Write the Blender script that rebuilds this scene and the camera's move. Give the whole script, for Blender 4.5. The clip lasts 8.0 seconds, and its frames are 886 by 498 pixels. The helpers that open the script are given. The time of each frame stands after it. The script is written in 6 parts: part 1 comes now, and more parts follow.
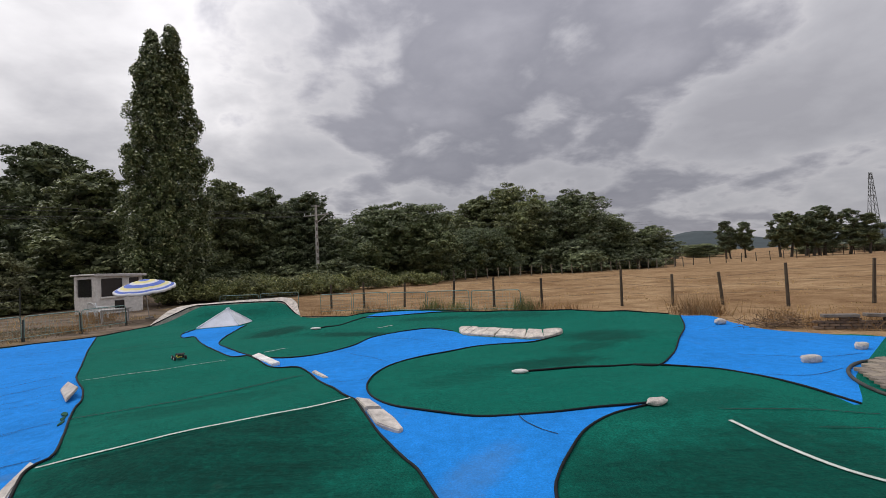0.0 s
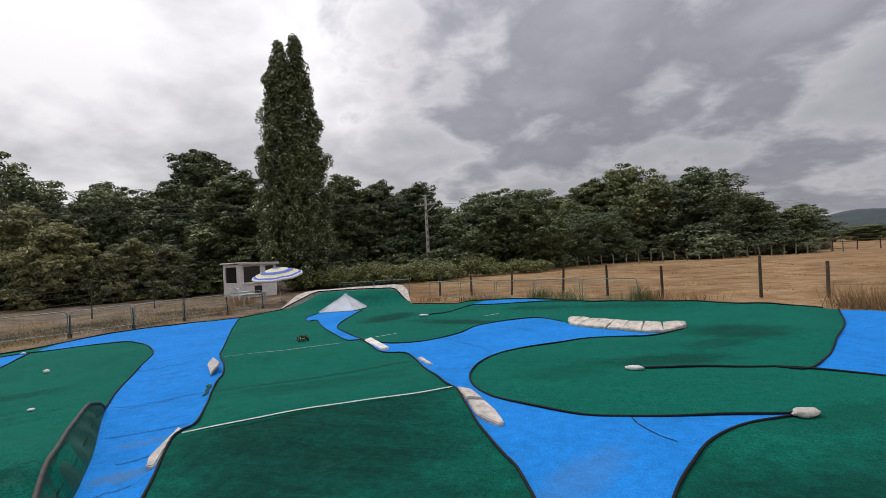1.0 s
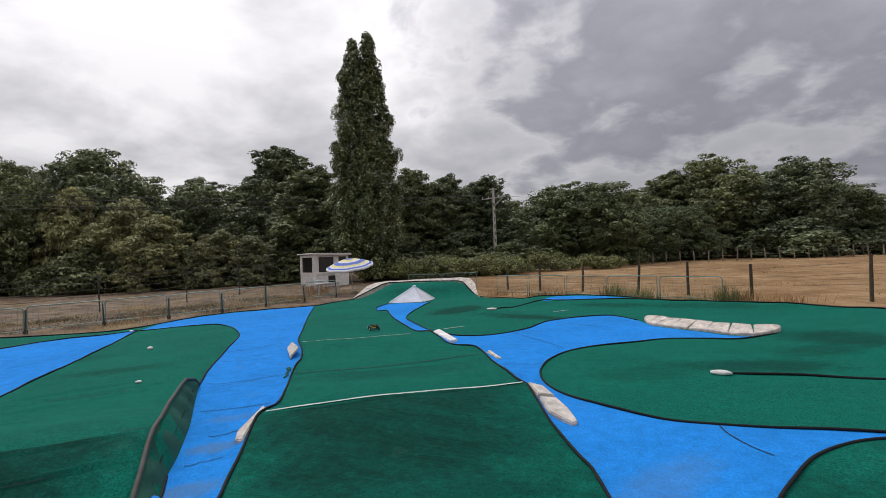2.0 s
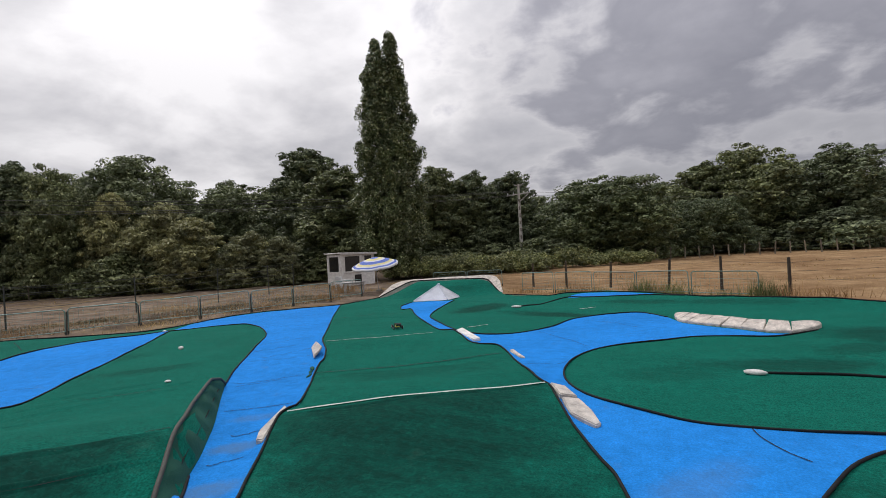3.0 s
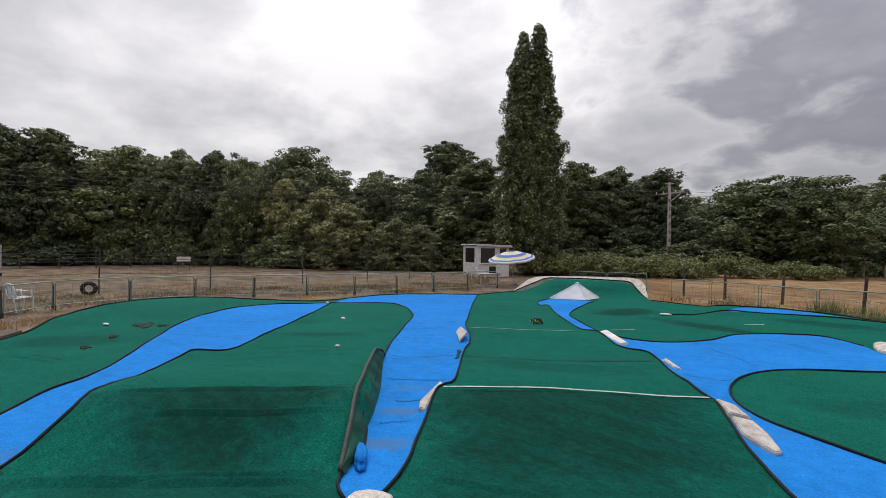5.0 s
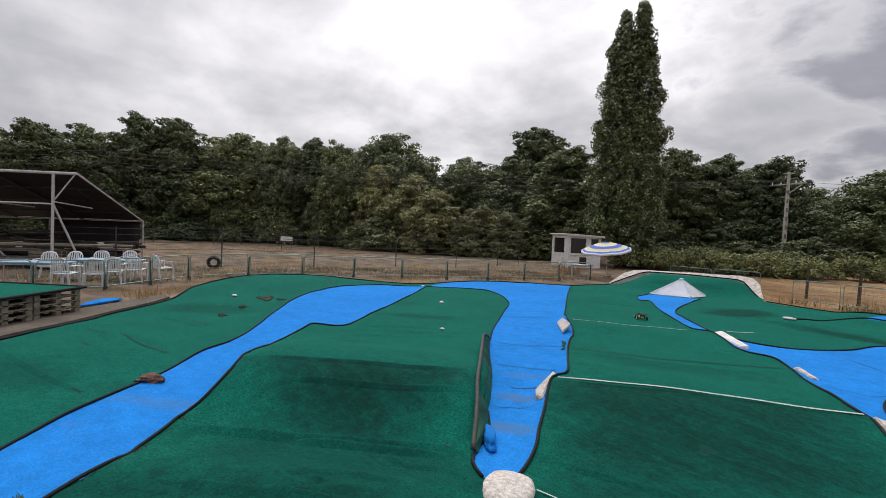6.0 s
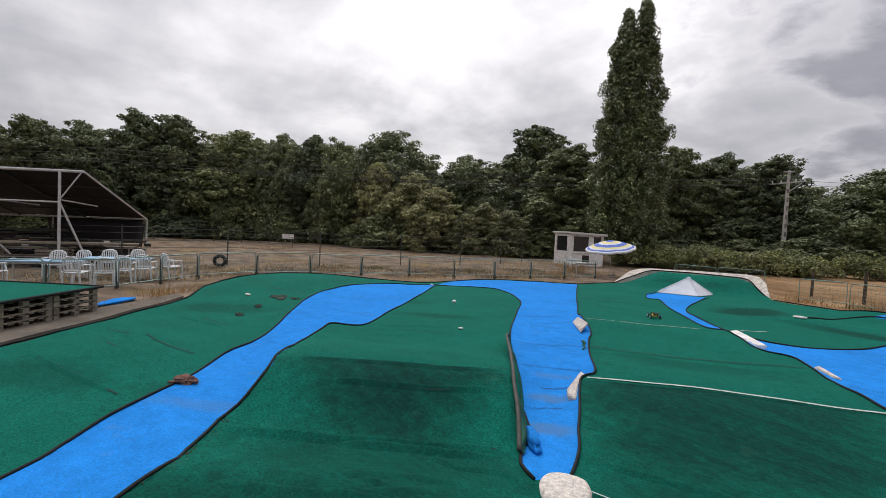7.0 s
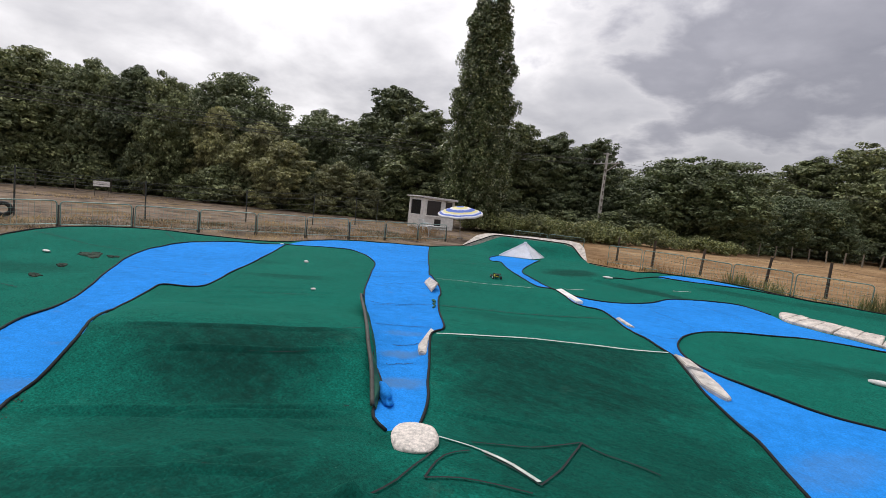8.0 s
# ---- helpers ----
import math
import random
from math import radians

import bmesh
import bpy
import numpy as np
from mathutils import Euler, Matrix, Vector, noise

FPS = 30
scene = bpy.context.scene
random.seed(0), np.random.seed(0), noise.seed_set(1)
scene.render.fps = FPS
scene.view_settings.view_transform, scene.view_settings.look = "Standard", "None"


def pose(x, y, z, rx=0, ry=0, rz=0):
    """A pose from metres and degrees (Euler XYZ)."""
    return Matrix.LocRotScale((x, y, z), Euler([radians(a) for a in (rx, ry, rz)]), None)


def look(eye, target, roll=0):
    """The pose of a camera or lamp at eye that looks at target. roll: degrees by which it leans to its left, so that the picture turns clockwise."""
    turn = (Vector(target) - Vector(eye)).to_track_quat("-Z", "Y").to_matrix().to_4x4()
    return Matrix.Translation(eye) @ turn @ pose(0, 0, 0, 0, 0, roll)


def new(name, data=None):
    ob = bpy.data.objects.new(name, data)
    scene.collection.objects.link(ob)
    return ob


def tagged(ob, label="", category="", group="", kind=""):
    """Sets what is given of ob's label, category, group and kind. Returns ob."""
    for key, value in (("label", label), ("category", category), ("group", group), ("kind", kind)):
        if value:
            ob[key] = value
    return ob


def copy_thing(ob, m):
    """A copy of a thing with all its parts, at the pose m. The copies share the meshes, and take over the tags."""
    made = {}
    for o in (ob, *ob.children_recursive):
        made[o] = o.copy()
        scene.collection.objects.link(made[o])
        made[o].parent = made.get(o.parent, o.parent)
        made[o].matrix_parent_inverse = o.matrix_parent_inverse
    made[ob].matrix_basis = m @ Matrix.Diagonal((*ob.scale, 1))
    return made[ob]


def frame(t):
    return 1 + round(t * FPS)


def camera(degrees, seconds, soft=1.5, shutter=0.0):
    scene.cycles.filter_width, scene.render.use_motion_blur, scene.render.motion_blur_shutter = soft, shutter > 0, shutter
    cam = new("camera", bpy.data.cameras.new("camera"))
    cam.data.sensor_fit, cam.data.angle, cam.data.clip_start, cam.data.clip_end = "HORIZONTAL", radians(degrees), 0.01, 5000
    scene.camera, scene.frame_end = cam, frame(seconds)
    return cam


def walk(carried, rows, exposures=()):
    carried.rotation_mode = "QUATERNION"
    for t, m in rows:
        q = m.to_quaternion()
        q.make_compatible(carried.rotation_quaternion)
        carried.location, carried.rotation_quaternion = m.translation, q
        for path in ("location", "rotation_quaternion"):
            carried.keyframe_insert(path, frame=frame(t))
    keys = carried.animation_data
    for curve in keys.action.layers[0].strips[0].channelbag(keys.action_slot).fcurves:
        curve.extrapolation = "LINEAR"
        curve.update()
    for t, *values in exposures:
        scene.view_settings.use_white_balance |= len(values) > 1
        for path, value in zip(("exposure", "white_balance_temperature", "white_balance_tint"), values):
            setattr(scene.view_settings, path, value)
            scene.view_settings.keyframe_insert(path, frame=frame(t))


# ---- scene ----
cam = camera(87.1, 8.0, 0.85)
METRES, EYE, TILT, LEAN, TURN = 2.63, 2.30, 0.0, 0.0, 0.0
ROWS = [
    (0.0, 0.0, 0.0, 0.0, 0.08, 1.64, 2.8),
    (0.5, 0.0632, 0.0724, 0.0041, 6.75, 1.2, 2.08),
    (1.0, 0.0471, 0.0915, 0.0043, 13.5, 0.79, 3.28),
    (1.5, 0.004, 0.0869, -0.0019, 18.73, 0.66, 2.59),
    (3.0, 0.0437, 0.1543, 0.0045, 24.92, 0.26, 3.29),
    (3.5, 0.0601, 0.1642, 0.0028, 27.27, 0.75, 3.02),
    (4.0, 0.0641, 0.1632, 0.0052, 29.0, 1.2, 2.93),
    (4.5, 0.0258, 0.1378, 0.0033, 33.66, 0.82, 1.69),
    (5.0, -0.0602, -0.0107, -0.0003, 40.77, -0.13, -0.72),
    (6.5, -0.263, -0.2648, 0.0029, 52.01, -2.34, -2.63),
    (7.0, -0.3273, -0.3531, 0.0124, 50.2, -2.34, -2.67),
    (7.5, -0.3521, -0.3794, 0.0085, 44.69, -3.3, -4.13),
    (8.0, -0.3471, -0.3564, 0.0009, 32.52, -5.74, -5.71),
]
walk(cam, [(t, pose(0, 0, EYE, TILT, LEAN, TURN) @ pose(METRES * x, METRES * y, METRES * z, 90 + pitch, roll, yaw)) for t, x, y, z, yaw, pitch, roll in ROWS], [(0.0, -0.15), (1.5, -0.1), (4.5, -0.1), (6.5, 0.02), (7.5, 0.0), (8.0, 0.14)])


# ---- world and light: a bright overcast sky, the sun behind thin cloud ----
SUN = Vector((-0.62, 0.38, 0.80)).normalized()
scene.view_settings.exposure = 0.0


def nd(nt, kind, **vals):
    n = nt.nodes.new(kind)
    for k, v in vals.items():
        n.inputs[k.replace("_", " ")].default_value = v
    return n


def math_node(nt, op, a, b=None, clamp=False):
    n = nt.nodes.new("ShaderNodeMath")
    n.operation, n.use_clamp = op, clamp
    for i, v in enumerate((a, b)):
        if v is None:
            continue
        if isinstance(v, (int, float)):
            n.inputs[i].default_value = v
        else:
            nt.links.new(v, n.inputs[i])
    return n.outputs[0]


def ramp(nt, fac, stops, smooth_steps=False):
    n = nt.nodes.new("ShaderNodeValToRGB")
    if smooth_steps:
        n.color_ramp.interpolation = "EASE"
    els = n.color_ramp.elements
    while len(els) < len(stops):
        els.new(0.5)
    for e, (p, c) in zip(els, stops):
        e.position, e.color = p, (*c, 1) if len(c) == 3 else c
    nt.links.new(fac, n.inputs[0])
    return n.outputs[0]


def mix(nt, kind, fac, a, b):
    n = nt.nodes.new("ShaderNodeMix")
    n.data_type, n.blend_type = "RGBA", kind
    for sock, v in ((n.inputs[0], fac), (n.inputs[6], a), (n.inputs[7], b)):
        if isinstance(v, (int, float)):
            sock.default_value = v
        elif isinstance(v, tuple):
            sock.default_value = (*v, 1)
        else:
            nt.links.new(v, sock)
    return n.outputs[2]


def noise_node(nt, vec, scale, detail=4.0, rough=0.55, distortion=0.0):
    n = nd(nt, "ShaderNodeTexNoise", Scale=scale, Detail=detail, Roughness=rough, Distortion=distortion)
    if vec is not None:
        nt.links.new(vec, n.inputs["Vector"])
    return n.outputs["Fac"]


world = bpy.data.worlds.new("overcast_sky")
scene.world = world
world.use_nodes = True
wt = world.node_tree
wt.nodes.clear()
tc = wt.nodes.new("ShaderNodeTexCoord")
sep = wt.nodes.new("ShaderNodeSeparateXYZ")
wt.links.new(tc.outputs["Generated"], sep.inputs[0])
up = math_node(wt, "MAXIMUM", sep.outputs[2], 0.0)
den = math_node(wt, "ADD", up, 0.30)
flat = wt.nodes.new("ShaderNodeCombineXYZ")
wt.links.new(math_node(wt, "DIVIDE", sep.outputs[0], den), flat.inputs[0])
wt.links.new(math_node(wt, "DIVIDE", sep.outputs[1], den), flat.inputs[1])
big = noise_node(wt, flat.outputs[0], 0.95, 4.0, 0.5, 0.25)
fine = noise_node(wt, flat.outputs[0], 2.4, 7.0, 0.54, 0.15)
cloud = math_node(wt, "ADD", math_node(wt, "MULTIPLY", big, 1.0), math_node(wt, "MULTIPLY", fine, 1.05))
cloud = math_node(wt, "SUBTRACT", cloud, 0.525)
# thinner cloud towards the sun
toward = wt.nodes.new("ShaderNodeVectorMath")
toward.operation = "DOT_PRODUCT"
wt.links.new(tc.outputs["Generated"], toward.inputs[0])
toward.inputs[1].default_value = SUN
glow = math_node(wt, "MULTIPLY_ADD", toward.outputs["Value"], 0.34)
glow.node.inputs[2].default_value = -0.10


def toward_node(az, el, lo, hi):
    """How near the view is to a part of the sky, from 0 to 1, broken up by the cloud."""
    d = wt.nodes.new("ShaderNodeVectorMath")
    d.operation = "DOT_PRODUCT"
    wt.links.new(tc.outputs["Generated"], d.inputs[0])
    a, e = radians(az), radians(el)
    d.inputs[1].default_value = (math.sin(a) * math.cos(e), math.cos(a) * math.cos(e), math.sin(e))
    v = math_node(wt, "ADD", d.outputs["Value"], math_node(wt, "MULTIPLY", math_node(wt, "SUBTRACT", cloud, 0.5), 0.15))
    return ramp(wt, v, [(lo, (0,) * 3), (hi, (1,) * 3)], True)


# breaks in the cloud where the light comes through
breaks = math_node(wt, "ADD", math_node(wt, "MULTIPLY", toward_node(-40, 20, 0.91, 1.02), 0.16), math_node(wt, "MULTIPLY", toward_node(42, 16, 0.80, 1.02), 0.12))
glow = math_node(wt, "ADD", glow, breaks)
bank = wt.nodes.new("ShaderNodeVectorMath")
bank.operation = "DOT_PRODUCT"
wt.links.new(tc.outputs["Generated"], bank.inputs[0])
bank.inputs[1].default_value = Vector((0.20, 0.86, 0.46)).normalized()
heavy = math_node(wt, "ADD", bank.outputs["Value"], math_node(wt, "MULTIPLY", math_node(wt, "SUBTRACT", cloud, 0.5), 0.7))
torn = math_node(wt, "SUBTRACT", noise_node(wt, flat.outputs[0], 3.6, 8.0, 0.6, 0.5), 0.5)
heavy = math_node(wt, "ADD", heavy, math_node(wt, "MULTIPLY", torn, 0.20))
heavy = ramp(wt, heavy, [(0.83, (0,) * 3), (0.985, (1,) * 3)], True)
thick = math_node(wt, "ADD", math_node(wt, "ADD", cloud, glow), math_node(wt, "MULTIPLY", heavy, -0.08))
tone = ramp(wt, thick, [(0.24, (0.375, 0.37, 0.405)), (0.44, (0.445, 0.44, 0.475)), (0.60, (0.545, 0.535, 0.565)), (0.74, (0.665, 0.65, 0.675)), (0.94, (0.86, 0.84, 0.86))])
tone = mix(wt, "MULTIPLY", 1.0, tone, ramp(wt, heavy, [(0.0, (1,) * 3), (0.2, (1.04, 1.035, 1.03)), (0.55, (0.82, 0.82, 0.845)), (1.0, (0.55, 0.555, 0.60))]))
sky = wt.nodes.new("ShaderNodeTexSky")
sky.sky_type, sky.sun_disc = "NISHITA", False
sky.sun_elevation, sky.sun_rotation = math.asin(SUN.z), math.atan2(SUN.x, SUN.y)
bg_sky = nd(wt, "ShaderNodeBackground", Strength=0.05)
wt.links.new(sky.outputs[0], bg_sky.inputs[0])
bg_cloud = wt.nodes.new("ShaderNodeBackground")
wt.links.new(tone, bg_cloud.inputs[0])
# an overcast sky is about three times as bright overhead as at the horizon
lift = math_node(wt, "MULTIPLY_ADD", math_node(wt, "POWER", up, 1.6), 1.6)
lift.node.inputs[2].default_value = 1.0
wt.links.new(lift, bg_cloud.inputs[1])
cover = wt.nodes.new("ShaderNodeMixShader")
cover.inputs[0].default_value = 0.93
wt.links.new(bg_sky.outputs[0], cover.inputs[1])
wt.links.new(bg_cloud.outputs[0], cover.inputs[2])
wo = wt.nodes.new("ShaderNodeOutputWorld")
wt.links.new(cover.outputs[0], wo.inputs[0])

sun_data = bpy.data.lights.new("sun", "SUN")
sun_data.energy, sun_data.angle, sun_data.color = 1.4, radians(18), (1.0, 0.97, 0.93)
sun = new("sun", sun_data)
sun.matrix_world = look(SUN * 50, (0, 0, 0))


# ---- materials ----
def material(name, color, rough=0.8, metal=0.0, var=0.25, scale=4.0, fine_scale=60.0, bump=0.3, bump_dist=0.01, island=0.0, obj_random=0.0, spec=0.5, coat=0.0):
    """Two scales of variation in tone and a bump, in object space."""
    m = bpy.data.materials.new(name)
    m.use_nodes = True
    nt = m.node_tree
    b = nt.nodes["Principled BSDF"]
    co = nt.nodes.new("ShaderNodeTexCoord").outputs["Object"]
    n1, n2 = noise_node(nt, co, scale, 5), noise_node(nt, co, fine_scale, 3)
    t = math_node(nt, "ADD", math_node(nt, "MULTIPLY", n1, 0.65), math_node(nt, "MULTIPLY", n2, 0.35))
    dark, light = tuple(c * (1 - var) for c in color), tuple(min(1, c * (1 + var)) for c in color)
    col = ramp(nt, t, [(0.33, dark), (0.67, light)])
    if island or obj_random:
        g = nt.nodes.new("ShaderNodeNewGeometry").outputs["Random Per Island"] if island else nt.nodes.new("ShaderNodeObjectInfo").outputs["Random"]
        k = island or obj_random
        f = ramp(nt, g, [(0.0, (1 - k,) * 3), (1.0, (1 + k, 1 + k, 1 + 0.6 * k))])
        col = mix(nt, "MULTIPLY", 1.0, col, f)
    nt.links.new(col, b.inputs["Base Color"])
    b.inputs["Roughness"].default_value, b.inputs["Metallic"].default_value = rough, metal
    b.inputs["Specular IOR Level"].default_value = spec
    if bump:
        bp = nd(nt, "ShaderNodeBump", Strength=bump, Distance=bump_dist)
        nt.links.new(n2, bp.inputs["Height"])
        nt.links.new(bp.outputs[0], b.inputs["Normal"])
    return m


def carpet(name, color, worn, dust, patches=(), pile=220.0, wear=0.6, grain_k=1.0, slack=1.0, sheen=0.07):
    """Outdoor carpet: short pile, mottled tone, grime, patches of tyre wear, dirt and painted slope shade (x, y, rx,
    ry, degrees, strength).
    """
    m = bpy.data.materials.new(name)
    m.use_nodes = True
    nt = m.node_tree
    b = nt.nodes["Principled BSDF"]
    co = nt.nodes.new("ShaderNodeTexCoord").outputs["Object"]
    n1, n2, n3 = noise_node(nt, co, 0.55, 6, 0.6), noise_node(nt, co, 5.0, 6, 0.65), noise_node(nt, co, pile, 2)
    t = math_node(nt, "ADD", math_node(nt, "MULTIPLY", n1, 0.45), math_node(nt, "MULTIPLY", n2, 0.55))
    col = ramp(nt, t, [(0.36, tuple(c * 0.80 for c in color)), (0.52, color), (0.66, tuple(c * 1.16 for c in color))])
    grain = ramp(nt, noise_node(nt, co, 38, 5, 0.75), [(0.36, (1 - 0.52 * grain_k,) * 3), (0.65, (1 + 0.36 * grain_k,) * 3)])
    col = mix(nt, "MULTIPLY", 1.0, col, grain)
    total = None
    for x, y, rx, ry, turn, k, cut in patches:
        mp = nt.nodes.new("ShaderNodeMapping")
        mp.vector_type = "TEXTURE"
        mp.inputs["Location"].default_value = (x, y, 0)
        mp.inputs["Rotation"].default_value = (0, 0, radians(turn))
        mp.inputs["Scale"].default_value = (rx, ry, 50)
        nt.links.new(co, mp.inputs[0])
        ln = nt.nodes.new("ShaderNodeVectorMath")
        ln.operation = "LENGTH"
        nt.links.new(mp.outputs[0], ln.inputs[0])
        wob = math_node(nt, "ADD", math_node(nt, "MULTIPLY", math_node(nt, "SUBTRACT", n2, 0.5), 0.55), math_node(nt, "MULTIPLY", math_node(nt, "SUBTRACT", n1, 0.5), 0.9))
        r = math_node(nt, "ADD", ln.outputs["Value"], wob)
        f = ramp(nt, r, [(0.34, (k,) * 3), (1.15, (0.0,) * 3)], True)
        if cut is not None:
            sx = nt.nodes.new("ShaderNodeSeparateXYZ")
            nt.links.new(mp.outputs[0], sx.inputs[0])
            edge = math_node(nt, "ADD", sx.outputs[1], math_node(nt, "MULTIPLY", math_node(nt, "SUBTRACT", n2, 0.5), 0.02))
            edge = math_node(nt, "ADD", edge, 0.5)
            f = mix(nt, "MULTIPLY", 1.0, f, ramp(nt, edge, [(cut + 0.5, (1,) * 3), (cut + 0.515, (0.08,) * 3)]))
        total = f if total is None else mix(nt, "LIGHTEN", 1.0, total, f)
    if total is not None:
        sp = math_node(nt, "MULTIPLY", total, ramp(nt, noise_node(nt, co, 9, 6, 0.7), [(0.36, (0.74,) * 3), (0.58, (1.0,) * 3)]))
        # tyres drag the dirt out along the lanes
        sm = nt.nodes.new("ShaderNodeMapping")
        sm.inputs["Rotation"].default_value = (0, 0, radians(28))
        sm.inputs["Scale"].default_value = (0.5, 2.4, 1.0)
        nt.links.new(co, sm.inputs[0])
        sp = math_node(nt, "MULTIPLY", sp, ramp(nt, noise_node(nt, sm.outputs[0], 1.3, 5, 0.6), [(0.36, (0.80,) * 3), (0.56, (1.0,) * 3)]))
        # this colour carries wear and, on the jump faces, painted shade
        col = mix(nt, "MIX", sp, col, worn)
    d = ramp(nt, noise_node(nt, co, 1.7, 9, 0.72), [(0.60, (0,) * 3), (0.80, (wear,) * 3)])
    col = mix(nt, "MIX", d, col, dust)
    specks = ramp(nt, noise_node(nt, co, 46, 2, 0.6), [(0.715, (0,) * 3), (0.745, (0.75,) * 3)])
    col = mix(nt, "MIX", specks, col, dust)
    nt.links.new(col, b.inputs["Base Color"])
    b.inputs["Roughness"].default_value = 0.93
    b.inputs["Specular IOR Level"].default_value = 0.06
    b.inputs["Sheen Weight"].default_value = sheen
    b.inputs["Sheen Roughness"].default_value = 0.45
    b.inputs["Sheen Tint"].default_value = (0.08, 0.9, 0.62, 1)
    h = math_node(nt, "ADD", math_node(nt, "MULTIPLY", n3, 0.35), math_node(nt, "MULTIPLY", noise_node(nt, co, 14, 4), 1.0))
    # slack cloth: long low wrinkles that run across the lanes
    wm = nt.nodes.new("ShaderNodeMapping")
    wm.inputs["Rotation"].default_value = (0, 0, radians(-45))
    wm.inputs["Scale"].default_value = (0.55, 3.2, 1.0)
    nt.links.new(co, wm.inputs[0])
    wr = math_node(nt, "ABSOLUTE", math_node(nt, "SUBTRACT", noise_node(nt, wm.outputs[0], 0.9, 3, 0.5, 0.6), 0.5))
    wr = ramp(nt, wr, [(0.0, (1,) * 3), (0.035, (0.35,) * 3), (0.12, (0,) * 3)], True)
    h = math_node(nt, "ADD", h, math_node(nt, "MULTIPLY", wr, 0.35 * slack))
    bp = nd(nt, "ShaderNodeBump", Strength=0.5 * grain_k, Distance=0.02)
    nt.links.new(h, bp.inputs["Height"])
    nt.links.new(bp.outputs[0], b.inputs["Normal"])
    return m


def foliage(name, color, tip, rough=0.6, thin=0.12):
    m = bpy.data.materials.new(name)
    m.use_nodes = True
    nt = m.node_tree
    b = nt.nodes["Principled BSDF"]
    g = nt.nodes.new("ShaderNodeNewGeometry").outputs["Random Per Island"]
    co = nt.nodes.new("ShaderNodeTexCoord").outputs["Object"]
    oi = nt.nodes.new("ShaderNodeObjectInfo").outputs["Random"]
    c1 = ramp(nt, g, [(0.0, tuple(c * 0.55 for c in color)), (0.7, color), (1.0, tip)])
    c2 = ramp(nt, noise_node(nt, co, 0.5, 3), [(0.35, (0.72,) * 3), (0.65, (1.25, 1.25, 1.1))])
    c3 = ramp(nt, oi, [(0.0, (0.80, 0.84, 0.85)), (1.0, (1.2, 1.15, 0.95))])
    col = mix(nt, "MULTIPLY", 1.0, mix(nt, "MULTIPLY", 1.0, c1, c2), c3)
    nt.links.new(col, b.inputs["Base Color"])
    b.inputs["Roughness"].default_value = rough
    b.inputs["Specular IOR Level"].default_value = 0.35
    tr = nt.nodes.new("ShaderNodeBsdfTranslucent")
    nt.links.new(col, tr.inputs[0])
    ms = nt.nodes.new("ShaderNodeMixShader")
    ms.inputs[0].default_value = thin
    nt.links.new(b.outputs[0], ms.inputs[1])
    nt.links.new(tr.outputs[0], ms.inputs[2])
    nt.links.new(ms.outputs[0], nt.nodes["Material Output"].inputs[0])
    return m


# tyre-blackened cloth, and the shade of the jump faces painted in: x, y, half sizes, turn, strength, and the seam at
# which it stops
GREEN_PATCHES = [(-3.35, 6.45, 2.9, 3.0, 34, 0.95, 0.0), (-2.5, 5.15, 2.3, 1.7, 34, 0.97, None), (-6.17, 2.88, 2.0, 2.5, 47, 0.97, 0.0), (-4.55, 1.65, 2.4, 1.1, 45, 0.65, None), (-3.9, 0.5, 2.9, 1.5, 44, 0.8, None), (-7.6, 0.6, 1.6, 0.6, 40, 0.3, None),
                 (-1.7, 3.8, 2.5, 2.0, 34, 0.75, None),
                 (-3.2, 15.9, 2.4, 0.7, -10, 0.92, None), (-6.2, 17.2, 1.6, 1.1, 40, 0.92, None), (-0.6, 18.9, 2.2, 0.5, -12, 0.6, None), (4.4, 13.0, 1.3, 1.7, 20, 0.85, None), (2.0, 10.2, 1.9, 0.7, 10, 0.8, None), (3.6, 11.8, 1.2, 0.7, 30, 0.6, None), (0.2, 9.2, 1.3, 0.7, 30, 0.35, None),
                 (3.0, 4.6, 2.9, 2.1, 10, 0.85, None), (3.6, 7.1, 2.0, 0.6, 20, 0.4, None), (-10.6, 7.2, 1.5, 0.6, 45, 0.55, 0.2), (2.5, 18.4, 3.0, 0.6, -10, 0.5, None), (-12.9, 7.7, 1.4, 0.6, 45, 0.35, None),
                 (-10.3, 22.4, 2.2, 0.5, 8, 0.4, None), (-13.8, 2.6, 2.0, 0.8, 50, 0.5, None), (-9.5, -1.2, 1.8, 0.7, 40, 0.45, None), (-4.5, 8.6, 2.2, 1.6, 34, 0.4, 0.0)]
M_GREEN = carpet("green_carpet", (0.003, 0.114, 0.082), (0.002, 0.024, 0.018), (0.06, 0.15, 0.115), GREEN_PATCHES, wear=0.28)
M_BLUE = carpet("blue_carpet", (0.017, 0.215, 0.645), (0.10, 0.17, 0.26), (0.14, 0.20, 0.30), [(-4.3, 3.65, 0.6, 0.3, 48, 0.6, None), (-4.95, 4.7, 0.5, 0.25, 45, 0.55, None), (-5.6, 5.6, 0.5, 0.2, 45, 0.4, None), (-6.6, 1.0, 2.2, 0.25, 42, 0.3, None), (0.3, 5.2, 1.2, 0.4, 60, 0.3, None)], wear=0.42, grain_k=0.4, sheen=0.0)
M_HOSE = material("black_hose", (0.010, 0.010, 0.011), 0.75, var=0.4, scale=6, fine_scale=40, bump=0.2, spec=0.2)
M_NET = material("green_netting", (0.028, 0.100, 0.070), 0.95, var=0.28, scale=1.6, fine_scale=110, bump=0.6, spec=0.1)
M_DIRT = material("bare_dirt", (0.075, 0.062, 0.05), 1.0, var=0.4, scale=4, fine_scale=30, bump=0.6, spec=0.1)
